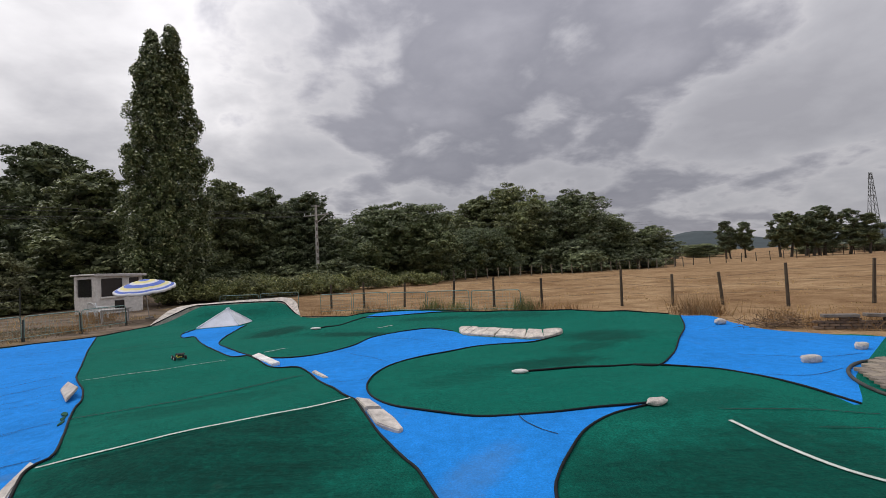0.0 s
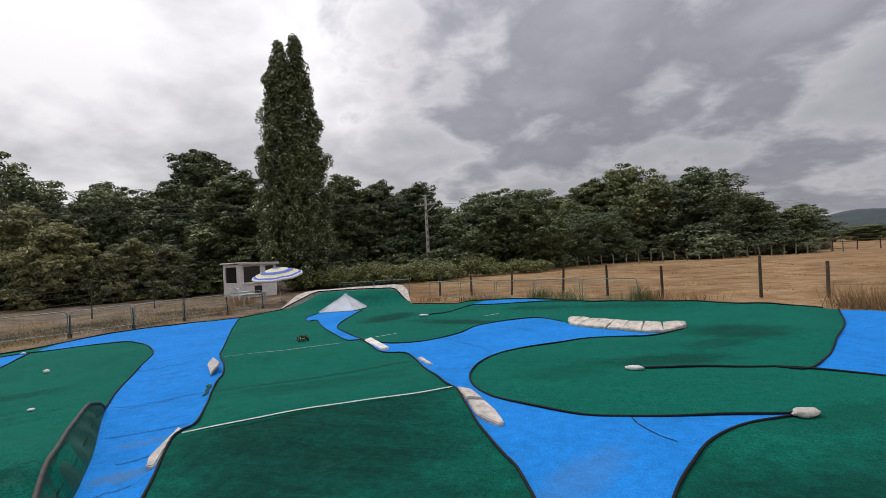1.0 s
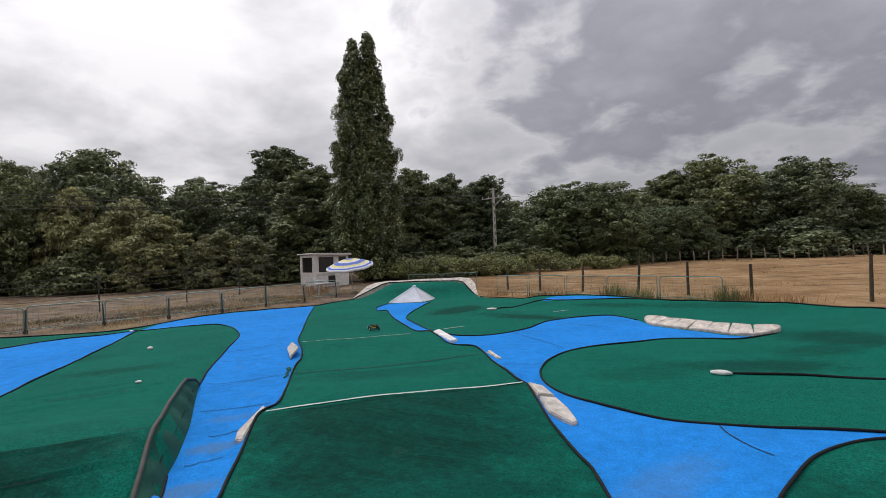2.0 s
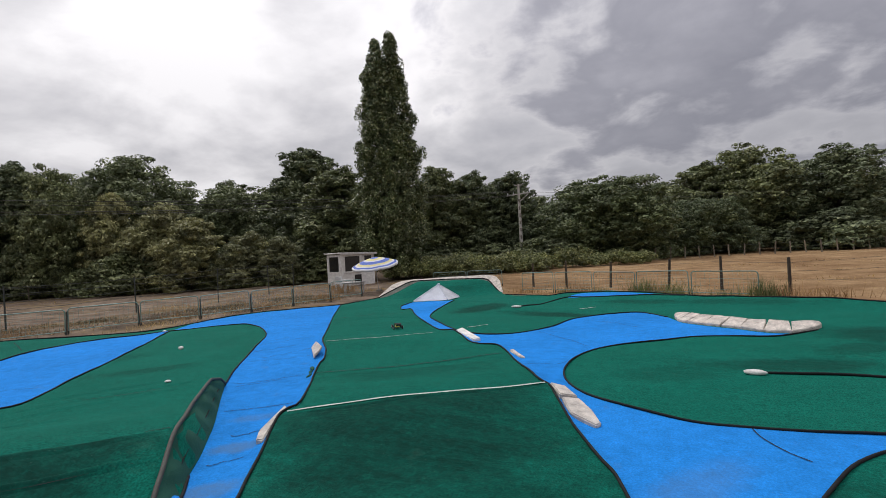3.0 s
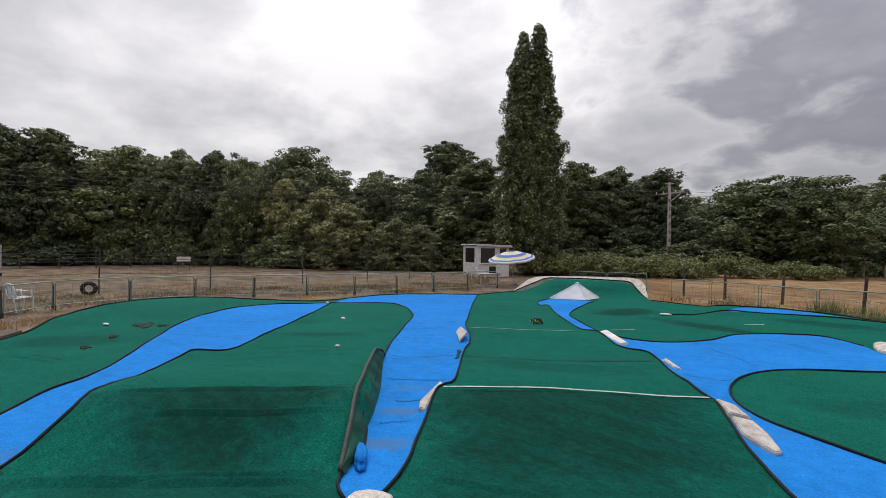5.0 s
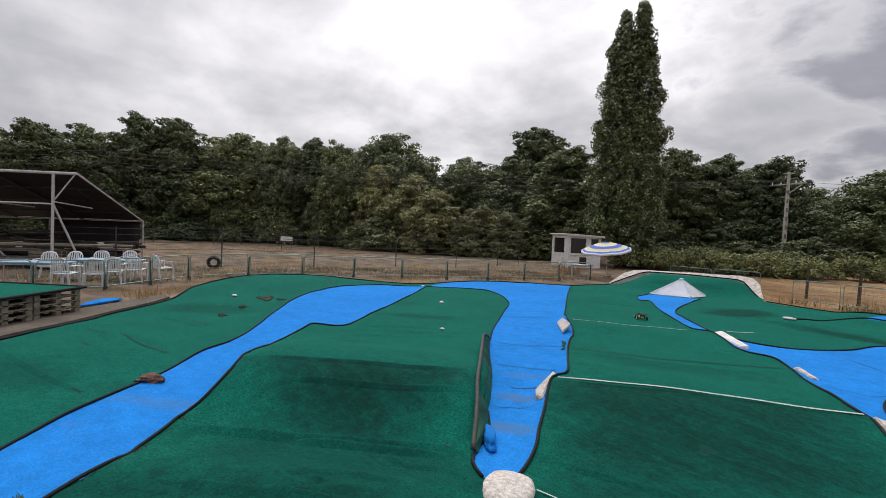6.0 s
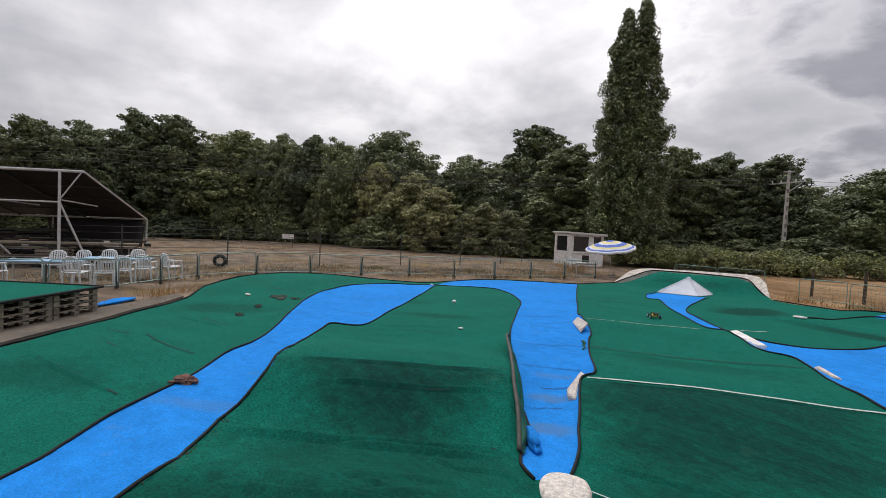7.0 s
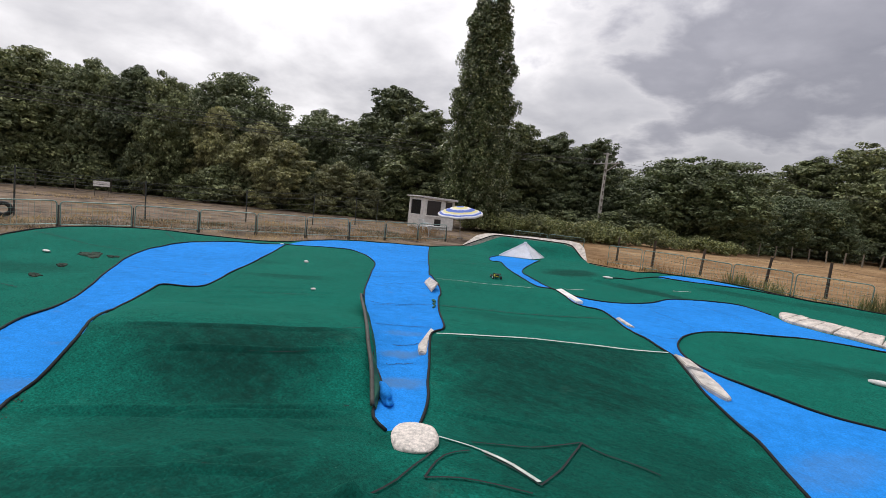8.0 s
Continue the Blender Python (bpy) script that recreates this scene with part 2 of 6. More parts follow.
M_KERB = material("stained_kerb", (0.50, 0.45, 0.40), 0.95, var=0.45, scale=6, fine_scale=30, bump=0.5)
M_HOSE_GREY = material("dusty_hose", (0.045, 0.045, 0.038), 0.75, var=0.4, scale=5, fine_scale=40, bump=0.2)
# near-black for carpet seams and for shade painted into creases
M_SEAM_AND_SHADE = material("dark_seam_and_shade", (0.004, 0.008, 0.009), 0.9, var=0.4)
M_LINE = material("chalk_line", (0.44, 0.50, 0.45), 0.9, var=0.35, scale=9, fine_scale=80)
M_WHITE = material("weathered_white_paint", (0.66, 0.64, 0.61), 0.75, var=0.22, scale=5, fine_scale=45, bump=0.3)
M_STONE = material("whitewashed_stone", (0.52, 0.475, 0.43), 0.9, var=0.35, scale=7, fine_scale=50, bump=0.8, bump_dist=0.02)
M_PLASTIC = material("white_plastic", (0.62, 0.64, 0.65), 0.4, var=0.08, scale=3, fine_scale=40, bump=0.05)
M_GALV = material("green_grey_tube", (0.17, 0.28, 0.26), 0.5, 0.3, var=0.3, scale=8)
M_POST = material("dark_steel_post", (0.05, 0.055, 0.05), 0.6, 0.3, var=0.3)
M_WOOD = material("grey_weathered_wood", (0.06, 0.046, 0.034), 0.9, var=0.4, scale=6, fine_scale=30, bump=0.8, obj_random=0.3)
M_PALLET = material("pallet_wood", (0.20, 0.17, 0.135), 0.9, var=0.4, scale=5, fine_scale=30, bump=0.6, obj_random=0.25)
M_CONCRETE = material("old_concrete", (0.17, 0.15, 0.13), 0.95, var=0.35, scale=2, fine_scale=30, bump=0.6)
M_BRICK = material("old_brick", (0.16, 0.115, 0.09), 0.95, var=0.35, scale=4, fine_scale=40, bump=0.6, obj_random=0.3)
M_PAVER = material("paver", (0.24, 0.20, 0.165), 0.95, var=0.3, scale=4, fine_scale=40, bump=0.5, obj_random=0.2)
M_STICK = material("dry_sticks", (0.17, 0.11, 0.07), 0.95, var=0.4, scale=6, fine_scale=30, bump=0.3, island=0.4)
M_PATH = material("dirty_path", (0.125, 0.105, 0.085), 0.95, var=0.45, scale=1.5, fine_scale=25, bump=0.6, spec=0.2)
M_BARK = material("bark", (0.075, 0.06, 0.045), 0.95, var=0.4, scale=3, fine_scale=18, bump=0.9, bump_dist=0.03)
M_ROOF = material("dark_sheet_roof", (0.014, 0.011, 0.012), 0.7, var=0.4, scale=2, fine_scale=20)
M_STEEL = material("pale_painted_steel", (0.48, 0.46, 0.45), 0.5, var=0.2, scale=6)
M_RUBBER = material("rubber", (0.015, 0.015, 0.015), 0.8, var=0.3)
M_BLUE_TOP = material("pale_blue_table", (0.25, 0.42, 0.58), 0.5, var=0.15)
M_FAR = material("far_wooded_hill", (0.035, 0.05, 0.055), 1.0, var=0.3, scale=0.02, fine_scale=0.15, bump=0)
M_GLASS_DARK = material("dark_window", (0.02, 0.02, 0.022), 0.15, var=0.2)


def ground_material():
    m = bpy.data.materials.new("dry_ground")
    m.use_nodes = True
    nt = m.node_tree
    b = nt.nodes["Principled BSDF"]
    tcn = nt.nodes.new("ShaderNodeTexCoord")
    co = tcn.outputs["Object"]
    s = nt.nodes.new("ShaderNodeSeparateXYZ")
    nt.links.new(co, s.inputs[0])
    st = nt.nodes.new("ShaderNodeMapping")
    st.inputs["Scale"].default_value = (0.8, 1.0, 1.0)
    nt.links.new(co, st.inputs[0])
    n0 = noise_node(nt, co, 0.05, 4)
    n1, n2 = noise_node(nt, st.outputs[0], 0.8, 8, 0.65), noise_node(nt, co, 9, 6, 0.7)
    straw = ramp(nt, math_node(nt, "ADD", math_node(nt, "MULTIPLY", n1, 0.6), math_node(nt, "MULTIPLY", n2, 0.4)),
                 [(0.36, (0.140, 0.085, 0.044)), (0.48, (0.250, 0.158, 0.084)), (0.60, (0.345, 0.238, 0.136))])
    swathe = ramp(nt, noise_node(nt, co, 0.16, 5, 0.6), [(0.40, (0.82, 0.76, 0.70)), (0.60, (1.15, 1.16, 1.14))])
    straw = mix(nt, "MULTIPLY", 1.0, straw, swathe)
    dirt = ramp(nt, n1, [(0.34, (0.075, 0.058, 0.044)), (0.5, (0.168, 0.126, 0.094)), (0.66, (0.262, 0.200, 0.148))])
    patch = ramp(nt, noise_node(nt, co, 0.35, 6, 0.65), [(0.50, (0,) * 3), (0.62, (0.75,) * 3)])
    dirt = mix(nt, "MIX", patch, dirt, mix(nt, "MULTIPLY", 1.0, straw, (0.72, 0.80, 0.72)))
    # the hay field lies beyond the wire fence, bare soil and the track road on the other side
    side = math_node(nt, "ADD", math_node(nt, "MULTIPLY", s.outputs[0], 0.55), math_node(nt, "MULTIPLY", s.outputs[1], 0.22))
    side = math_node(nt, "ADD", side, math_node(nt, "MULTIPLY", n0, 6.0))
    f = ramp(nt, math_node(nt, "MULTIPLY_ADD", side, 0.05), [(0.40, (0,) * 3), (0.56, (1,) * 3)])
    f.node.inputs[0].links[0].from_node.inputs[2].default_value = 0.37
    col = mix(nt, "MIX", f, dirt, straw)
    nt.links.new(col, b.inputs["Base Color"])
    b.inputs["Roughness"].default_value = 1.0
    b.inputs["Specular IOR Level"].default_value = 0.1
    bp = nd(nt, "ShaderNodeBump", Strength=0.8, Distance=0.06)
    nt.links.new(n2, bp.inputs["Height"])
    nt.links.new(bp.outputs[0], b.inputs["Normal"])
    return m


M_GROUND = ground_material()
M_LEAF = foliage("broadleaf", (0.125, 0.160, 0.078), (0.28, 0.31, 0.19))
M_LEAF_DARK = foliage("dark_broadleaf", (0.122, 0.150, 0.082), (0.29, 0.32, 0.20))
M_LEAF_WILLOW = foliage("willow_leaf", (0.23, 0.235, 0.128), (0.38, 0.38, 0.225))
M_LEAF_POPLAR = foliage("poplar_leaf", (0.105, 0.138, 0.066), (0.40, 0.43, 0.30), 0.40)
M_LEAF_OAK = foliage("oak_leaf", (0.168, 0.200, 0.108), (0.37, 0.40, 0.26))
M_BRAMBLE = foliage("bramble_leaf", (0.13, 0.155, 0.068), (0.30, 0.31, 0.16))
M_STRAW = foliage("dry_grass", (0.46, 0.32, 0.18), (0.55, 0.40, 0.24), 0.95, 0.4)
M_BRUSH = foliage("dry_brush", (0.155, 0.125, 0.085), (0.25, 0.20, 0.13), 0.95, 0.3)
M_WEED = foliage("green_weed", (0.15, 0.19, 0.085), (0.26, 0.29, 0.14), 0.8)


# ---- mesh helpers ----
def mesh(name, verts, faces, mat, parent=None, smooth_faces=False, label=""):
    me = bpy.data.meshes.new(name)
    me.from_pydata([tuple(v) for v in verts], [], [tuple(f) for f in faces])
    if smooth_faces:
        me.polygons.foreach_set("use_smooth", [True] * len(me.polygons))
    me.materials.append(mat)
    ob = new(name, me)
    if parent:
        ob.parent = parent
    if label:
        ob["label"] = label
    return ob


def part(name, bm, mat, parent=None, label="", smooth_faces=False):
    me = bpy.data.meshes.new(name)
    bm.to_mesh(me)
    bm.free()
    if smooth_faces:
        me.polygons.foreach_set("use_smooth", [True] * len(me.polygons))
    me.materials.append(mat)
    ob = new(name, me)
    if parent:
        ob.parent = parent
    if label:
        ob["label"] = label
    return ob


def add_box(bm, size, m=Matrix(), bevel=0.0):
    r = bmesh.ops.create_cube(bm, size=1.0)
    vs = r["verts"]
    bmesh.ops.scale(bm, vec=size, verts=vs)
    if bevel:
        es = {e for v in vs for e in v.link_edges}
        q = bmesh.ops.bevel(bm, geom=list(es), offset=bevel, segments=1, affect="EDGES")
        vs = list({v for f in q["faces"] for v in f.verts} | {v for v in vs if v.is_valid})
    bmesh.ops.transform(bm, matrix=m, verts=vs)
    return bm


def box(size, m=Matrix(), bevel=0.0):
    return add_box(bmesh.new(), size, m, bevel)


def add_rod(bm, a, b, r, r2=None, seg=8):
    a, b = Vector(a), Vector(b)
    d = b - a
    m = Matrix.Translation((a + b) / 2) @ d.to_track_quat("Z", "Y").to_matrix().to_4x4()
    bmesh.ops.create_cone(bm, cap_ends=True, segments=seg, radius1=r, radius2=r if r2 is None else r2, depth=d.length, matrix=m)
    return bm


def rod(a, b, r, r2=None, seg=8):
    return add_rod(bmesh.new(), a, b, r, r2, seg)


def tube_data(P, r, seg=8, flatten=1.0):
    """A tube round a line of points."""
    P = np.asarray(P, float)
    T = np.gradient(P, axis=0)
    T /= np.linalg.norm(T, axis=1)[:, None] + 1e-9
    S = np.stack([T[:, 1], -T[:, 0], np.zeros(len(T))], 1)
    S /= np.linalg.norm(S, axis=1)[:, None] + 1e-9
    U = np.cross(S, T)
    V, F = [], []
    for i in range(len(P)):
        for k in range(seg):
            a = 2 * math.pi * k / seg
            V.append(P[i] + r * (math.cos(a) * S[i] + flatten * math.sin(a) * U[i]))
    for i in range(len(P) - 1):
        for k in range(seg):
            k2 = (k + 1) % seg
            F.append((i * seg + k, i * seg + k2, (i + 1) * seg + k2, (i + 1) * seg + k))
    F.append(tuple(range(seg))[::-1])
    F.append(tuple((len(P) - 1) * seg + k for k in range(seg)))
    return V, F


def thing(name, m, label, category, group="", kind=""):
    e = new(name)
    e.matrix_world = m
    return tagged(e, label, category, group, kind)


# ---- terrain: curves in plan and one height function ----
def spline(pts, step=0.14, closed=False):
    """Catmull-Rom through the control points, resampled evenly."""
    P = [np.array(p, float) for p in pts]
    n = len(P)
    out = []
    for i in range(n if closed else n - 1):
        if closed:
            p0, p1, p2, p3 = P[i - 1], P[i], P[(i + 1) % n], P[(i + 2) % n]
        else:
            p1, p2 = P[i], P[i + 1]
            p0 = P[i - 1] if i > 0 else 2 * p1 - p2
            p3 = P[i + 2] if i + 2 < n else 2 * p2 - p1
        k = max(2, int(np.linalg.norm(p2 - p1) / 0.03))
        for j in range(k):
            t = j / k
            out.append(0.5 * ((2 * p1) + (p2 - p0) * t + (2 * p0 - 5 * p1 + 4 * p2 - p3) * t * t + (3 * p1 - p0 - 3 * p2 + p3) * t ** 3))
    if not closed:
        out.append(P[-1])
    Q = np.array(out)
    d = np.r_[0, np.cumsum(np.linalg.norm(np.diff(Q, axis=0), axis=1))]
    s = np.linspace(0, d[-1], max(3, int(d[-1] / step) + 1))
    return np.stack([np.interp(s, d, Q[:, i]) for i in range(Q.shape[1])], 1)


def smooth(a, b, v):
    t = np.clip((v - a) / (b - a), 0, 1)
    return t * t * (3 - 2 * t)


def inside(poly, x, y):
    """Even-odd test of points against a closed outline."""
    r = np.zeros(np.shape(x), bool)
    px, py = poly[:, 0], poly[:, 1]
    qx, qy = np.roll(px, 1), np.roll(py, 1)
    for a, b, c, d in zip(px, py, qx, qy):
        if b != d:
            r ^= ((b > y) != (d > y)) & (x < (c - a) * (y - b) / (d - b) + a)
    return r


def edge_distance(poly, x, y, closed=True):
    best = np.full(np.shape(x), 1e9)
    P = poly[::2] if len(poly) > 40 else poly
    Q = np.roll(P, -1, axis=0)
    if not closed:
        P, Q = P[:-1], Q[:-1]
    for (ax, ay), (bx, by) in zip(P, Q):
        ux, uy = bx - ax, by - ay
        l = ux * ux + uy * uy + 1e-9
        t = np.clip(((x - ax) * ux + (y - ay) * uy) / l, 0, 1)
        best = np.minimum(best, (x - ax - t * ux) ** 2 + (y - ay - t * uy) ** 2)
    return np.sqrt(best)


def ridge(x, y, a, b, h, w_left, w_right, end=1.2):
    """A rounded ridge with its crest from a to b; widths to the left and right of that way."""
    ux, uy = b[0] - a[0], b[1] - a[1]
    l = math.hypot(ux, uy)
    ux, uy = ux / l, uy / l
    u = (x - a[0]) * ux + (y - a[1]) * uy
    v = -(x - a[0]) * uy + (y - a[1]) * ux
    across = np.where(v > 0, 1 - smooth(0, w_left, v), 1 - smooth(0, w_right, -v))
    along = smooth(-end, 0.2 * end, u) * (1 - smooth(l - 0.2 * end, l + end, u))
    return h * across * along


def mound(x, y, c, rx, ry, turn, h):
    k, s = math.cos(radians(turn)), math.sin(radians(turn))
    u = ((x - c[0]) * k + (y - c[1]) * s) / rx
    v = (-(x - c[0]) * s + (y - c[1]) * k) / ry
    return h * np.exp(-(u * u + v * v))


B1_LEFT = [(-3.2, -5), (-4.6, -3.2), (-6.31, -1.23), (-6.76, -0.85), (-7.39, -0.35), (-8.06, 0.33), (-8.59, 0.8), (-9.33, 1.36), (-9.91, 1.98), (-10.52, 2.46), (-11.41, 3.07), (-12.8, 3.92), (-14.13, 4.86), (-15.1, 5.73), (-15.55, 6.44), (-16.2, 7.7), (-16.55, 9.39), (-16.05, 11.46)]
B1_RIGHT = [(-2.2, -4), (-3.6, -2.2), (-5.3, -0.58), (-5.62, -0.25), (-5.95, 0.08), (-6.3, 0.37), (-6.62, 0.61), (-6.9, 0.86), (-7.12, 1.08), (-7.45, 1.36), (-8.23, 1.78), (-9.05, 2.27), (-9.92, 3.14), (-10.85, 4.02), (-10.88, 4.22), (-10.41, 4.74), (-11.7, 6.34), (-13.12, 8.1), (-15.89, 11.34)]
B2_LEFT = [(-3.58, 2.61), (-3.9, 2.78), (-4.29, 3.4), (-4.76, 3.86), (-5.18, 4.34), (-5.92, 5.12), (-6.62, 5.78), (-7.52, 6.64), (-8.51, 7.78), (-9.98, 9.68), (-11.59, 11.63), (-14.11, 13.03), (-15.89, 11.34)]
B2_RIGHT = [(-3.36, 2.88), (-3.6, 3.36), (-3.78, 3.66), (-3.99, 3.95), (-4.2, 4.28), (-4.41, 4.6), (-4.67, 4.98), (-4.95, 5.42), (-5.0, 5.62), (-4.97, 5.84), (-5.21, 6.23), (-5.76, 6.99), (-6.32, 7.78), (-6.79, 8.52), (-6.98, 8.9), (-7.47, 9.56), (-8.04, 10.15), (-8.85, 11.14), (-9.78, 12.49), (-10.79, 13.93), (-12.13, 15.89), (-13.86, 18.5), (-14.33, 18.96)]
B2_TOP = [(-15.89, 11.34), (-16.75, 13), (-16.8, 15), (-15.65, 17.1), (-14.33, 18.96)]
MAIN_RIGHT = [(-8.62, 20.18), (-10.5, 19.5), (-10.25, 18.1), (-9.65, 17.1), (-9.3, 17.2), (-8.42, 15.9), (-7.14, 14.22), (-5.95, 12.85), (-5.45, 12.5), (-4.8, 11.75), (-4.28, 11.1), (-3.92, 10.92), (-3.58, 11.0), (-3.3, 10.72), (-2.85, 9.92), (-2.21, 8.67), (-1.75, 7.8), (-1.57, 7.64), (-1.35, 7.16), (-1.16, 6.73), (-0.99, 6.36), (-0.84, 6.07), (-0.68, 5.76), (-0.5, 5.42), (-0.35, 5.11), (0.25, 3.3), (0.5, 2)]
FAR_LOBE = [(-8.62, 20.18), (-8.35, 18.6), (-7.95, 16.8), (-7.5, 15.38), (-6.82, 14.42), (-5.68, 13.15), (-4.85, 12.45), (-4.1, 12.25), (-3.35, 12.68), (-2.83, 13.55), (-2.38, 15.09), (-1.59, 16), (-0.6, 16.41), (0.22, 15.6)]
KERB = [(3.32, 13.75), (2.69, 13.27), (1.78, 13.64), (0.67, 14.51), (0.22, 15.6)]
NEAR_LOBE = [(3.14, 7.22), (2.41, 7.11), (1.43, 6.96), (0.93, 6.92), (0.39, 6.95), (-0.22, 7.18), (-0.57, 7.39), (-0.98, 7.71), (-1.23, 8.02), (-1.43, 8.41), (-1.55, 8.8), (-1.61, 9.3), (-1.57, 9.99), (-1.38, 10.65), (-0.92, 11.32), (-0.39, 11.77), (0.88, 12.6), (2.28, 12.82), (3.32, 13.75)]
LOW_RIGHT = [(0.7, 2), (0.85, 3.3), (0.97, 4.52), (1.11, 5), (1.39, 5.56), (1.8, 6.24), (2.38, 6.8), (3.13, 7.19)]
B4_LEFT = [(3.79, 9.68), (4.26, 9.53), (4.99, 10.44), (5.81, 11.73), (7.05, 13.91), (8.35, 16.73)]
B4_LOW = [(7.02, 8.12), (5.82, 6.68), (5.77, 7.14), (5.71, 7.87), (5.32, 8.76), (4.59, 9.4), (3.79, 9.68)]
B4_TOP = [(8.35, 16.73), (9.12, 16.08), (8.84, 14.4), (8.81, 13.08), (9.59, 12.1), (10.53, 11.27)]
OUTER_LEFT = [(-11.25, -1.7), (-12.04, -1.0), (-13.28, -0.07), (-14.2, 0.62), (-14.8, 1.25), (-15.7, 2.0), (-17.5, 2.95), (-18.8, 4.4), (-19.35, 6.0), (-19.2, 7.3), (-18, 9.4), (-16.8, 11.6), (-16.9, 15), (-15.7, 17.1), (-14.05, 18.72), (-13.7, 21.8)]
OUTER_RIGHT = [(-6.88, 22.38), (-5.06, 21.9), (-3.18, 21.1), (-1.22, 21), (0.93, 19.6), (2.49, 19.1), (4.62, 18.5), (6.38, 17.4), (8, 16.85)]

BERM_A, BERM_B = (-12.3, 23.4), (-8.5, 23.95)
B1 = np.concatenate([spline(B1_LEFT), spline(B1_RIGHT)[::-1]])
B2 = np.concatenate([spline(B2_LEFT), spline(B2_TOP), spline(B2_RIGHT)[::-1]])
B3 = np.concatenate([spline(MAIN_RIGHT), spline(LOW_RIGHT), spline(NEAR_LOBE), spline(KERB), spline(FAR_LOBE)[::-1]])
B4 = np.concatenate([spline(B4_TOP), spline(B4_LOW), spline(B4_LEFT)])
B5 = spline([(-3.5, 20.2), (-2.7, 20.03), (-1.25, 20.06), (0.0, 19.86), (0.6, 19.68), (-0.1, 20.08), (-1.1, 20.75), (-2.2, 20.9), (-3.05, 20.85)], 0.14, True)
OUTLINE = np.concatenate([spline([(-7.5, -7.0), (-10.2, -3.4), *OUTER_LEFT, (-13.15, 23.4), (-12.4, 23.95), (-8.4, 24.5), (-7.6, 24.1), *OUTER_RIGHT]),
                          spline([B4_TOP[0], *B4_TOP[1:], (11.5, 7.6), (11.0, 2.0), (8.0, -6.0)])])
MAIN_LANE = np.concatenate([spline(B2_RIGHT), np.array([(-14.2, 19.4), (-13.5, 22.0), (-8.0, 23.3), (-8.6, 20.3)]), spline(MAIN_RIGHT), np.array([(1.2, 1.0), (-3.0, 1.5)])])
LEFT_LANE = np.concatenate([spline(B1_RIGHT), spline(B2_LEFT)[::-1], np.array([(-2.5, 1.0), (-1.5, -3.0)])])


def lane(poly, x, y, soft=0.22, inset=0.0):
    d = edge_distance(poly, x, y)
    return smooth(-soft + inset, 0.02 + inset, np.where(inside(poly, x, y), d, -d))


def height(x, y):
    x, y = np.asarray(x, float), np.asarray(y, float)
    main = ridge(x, y, (-5.4, 5.4), (-1.2, 8.1), 0.17, 2.3, 2.3)
    main += ridge(x, y, (-8.9, 10.0), (-4.8, 12.3), 0.11, 1.1, 2.4)
    main += ridge(x, y, (-4.4, 1.7), (2.5, 3.2), 0.14, 1.5, 3.0)
    left = ridge(x, y, (-7.6, 1.7), (-4.7, 4.5), 0.43, 3.2, 1.8, 1.1)
    left += ridge(x, y, (-5.6, -0.4), (-3.2, 1.9), 0.12, 1.0, 2.4)
    z = main * lane(MAIN_LANE, x, y) + left * lane(LEFT_LANE, x, y, 0.12, 0.12)
    z = z + mound(x, y, (-18.2, 6.0), 2.6, 3.4, 15, 0.34) + mound(x, y, (-11.0, -0.8), 2.2, 1.6, 30, 0.08)
    z += ridge(x, y, (-3.5, 21.6), (6.8, 18.4), 0.2, 0.9, 2.6)
    z += ridge(x, y, (7.2, 16.6), (5.4, 11.6), 0.16, 1.2, 2.4)
    z += ridge(x, y, (-6.6, 18.6), (-4.6, 17.0), 0.1, 1.6, 1.6)
    z += ridge(x, y, BERM_A, BERM_B, 0.70, 1.2, 2.5, 1.7)
    z = z - mound(x, y, (-5.6, 5.6), 3.0, 0.9, 134, 0.07)
    return z


def uneven(x, y):
    """Slight unevenness of cloth on soil."""
    return 0.012 * np.sin(1.9 * x + 0.7 * y) * np.sin(1.3 * y - 0.5 * x + 1) + 0.006 * np.sin(4.1 * x - 2.2 * y) * np.sin(3.7 * y + 1.1 * x)


def top(x, y):
    return float(height(np.array([x]), np.array([y]))[0] + uneven(x, y))


# ---- ground: one sheet to the horizon ----
def build_ground():
    def axis(lo, hi, step, far):
        core = np.arange(lo, hi + 1e-6, step)
        grow, d = [], step
        while (grow[-1] if grow else 0) < far:
            d *= 1.22
            grow.append((grow[-1] if grow else 0) + d)
        g = np.array(grow)
        return np.concatenate([lo - g[::-1], core, hi + g])
    xs, ys = axis(-34, 22, 0.4, 2600), axis(-8, 34, 0.4, 2600)
    X, Y = np.meshgrid(xs, ys)
    x, y = X.ravel(), Y.ravel()
    d = edge_distance(OUTLINE, x, y)
    ins = inside(OUTLINE, x, y)
    z = np.where(ins, height(x, y) - 0.02 - 0.25 * smooth(0.0, 0.6, d), height(x, y) * (1 - smooth(0.2, 1.6, d)) - 0.02)
    near = 1 - smooth(40, 200, np.hypot(x, y))
    rough = 0.05 * np.sin(0.9 * x + 0.3 * y) * np.sin(0.7 * y - 0.4 * x) + 0.03 * np.sin(2.3 * x + 1.1 * y) * np.sin(1.9 * y)
    z = z + np.where(ins, 0, rough * near * smooth(0.3, 2.5, d))
    nx, ny = len(xs), len(ys)
    idx = np.arange(nx * ny).reshape(ny, nx)
    F = np.stack([idx[:-1, :-1], idx[:-1, 1:], idx[1:, 1:], idx[1:, :-1]], -1).reshape(-1, 4)
    ob = mesh("ground", np.stack([x, y, z], 1), F, M_GROUND, smooth_faces=True)
    tagged(ob, "dry straw field and bare brown soil", "ground", kind="structure")


build_ground()


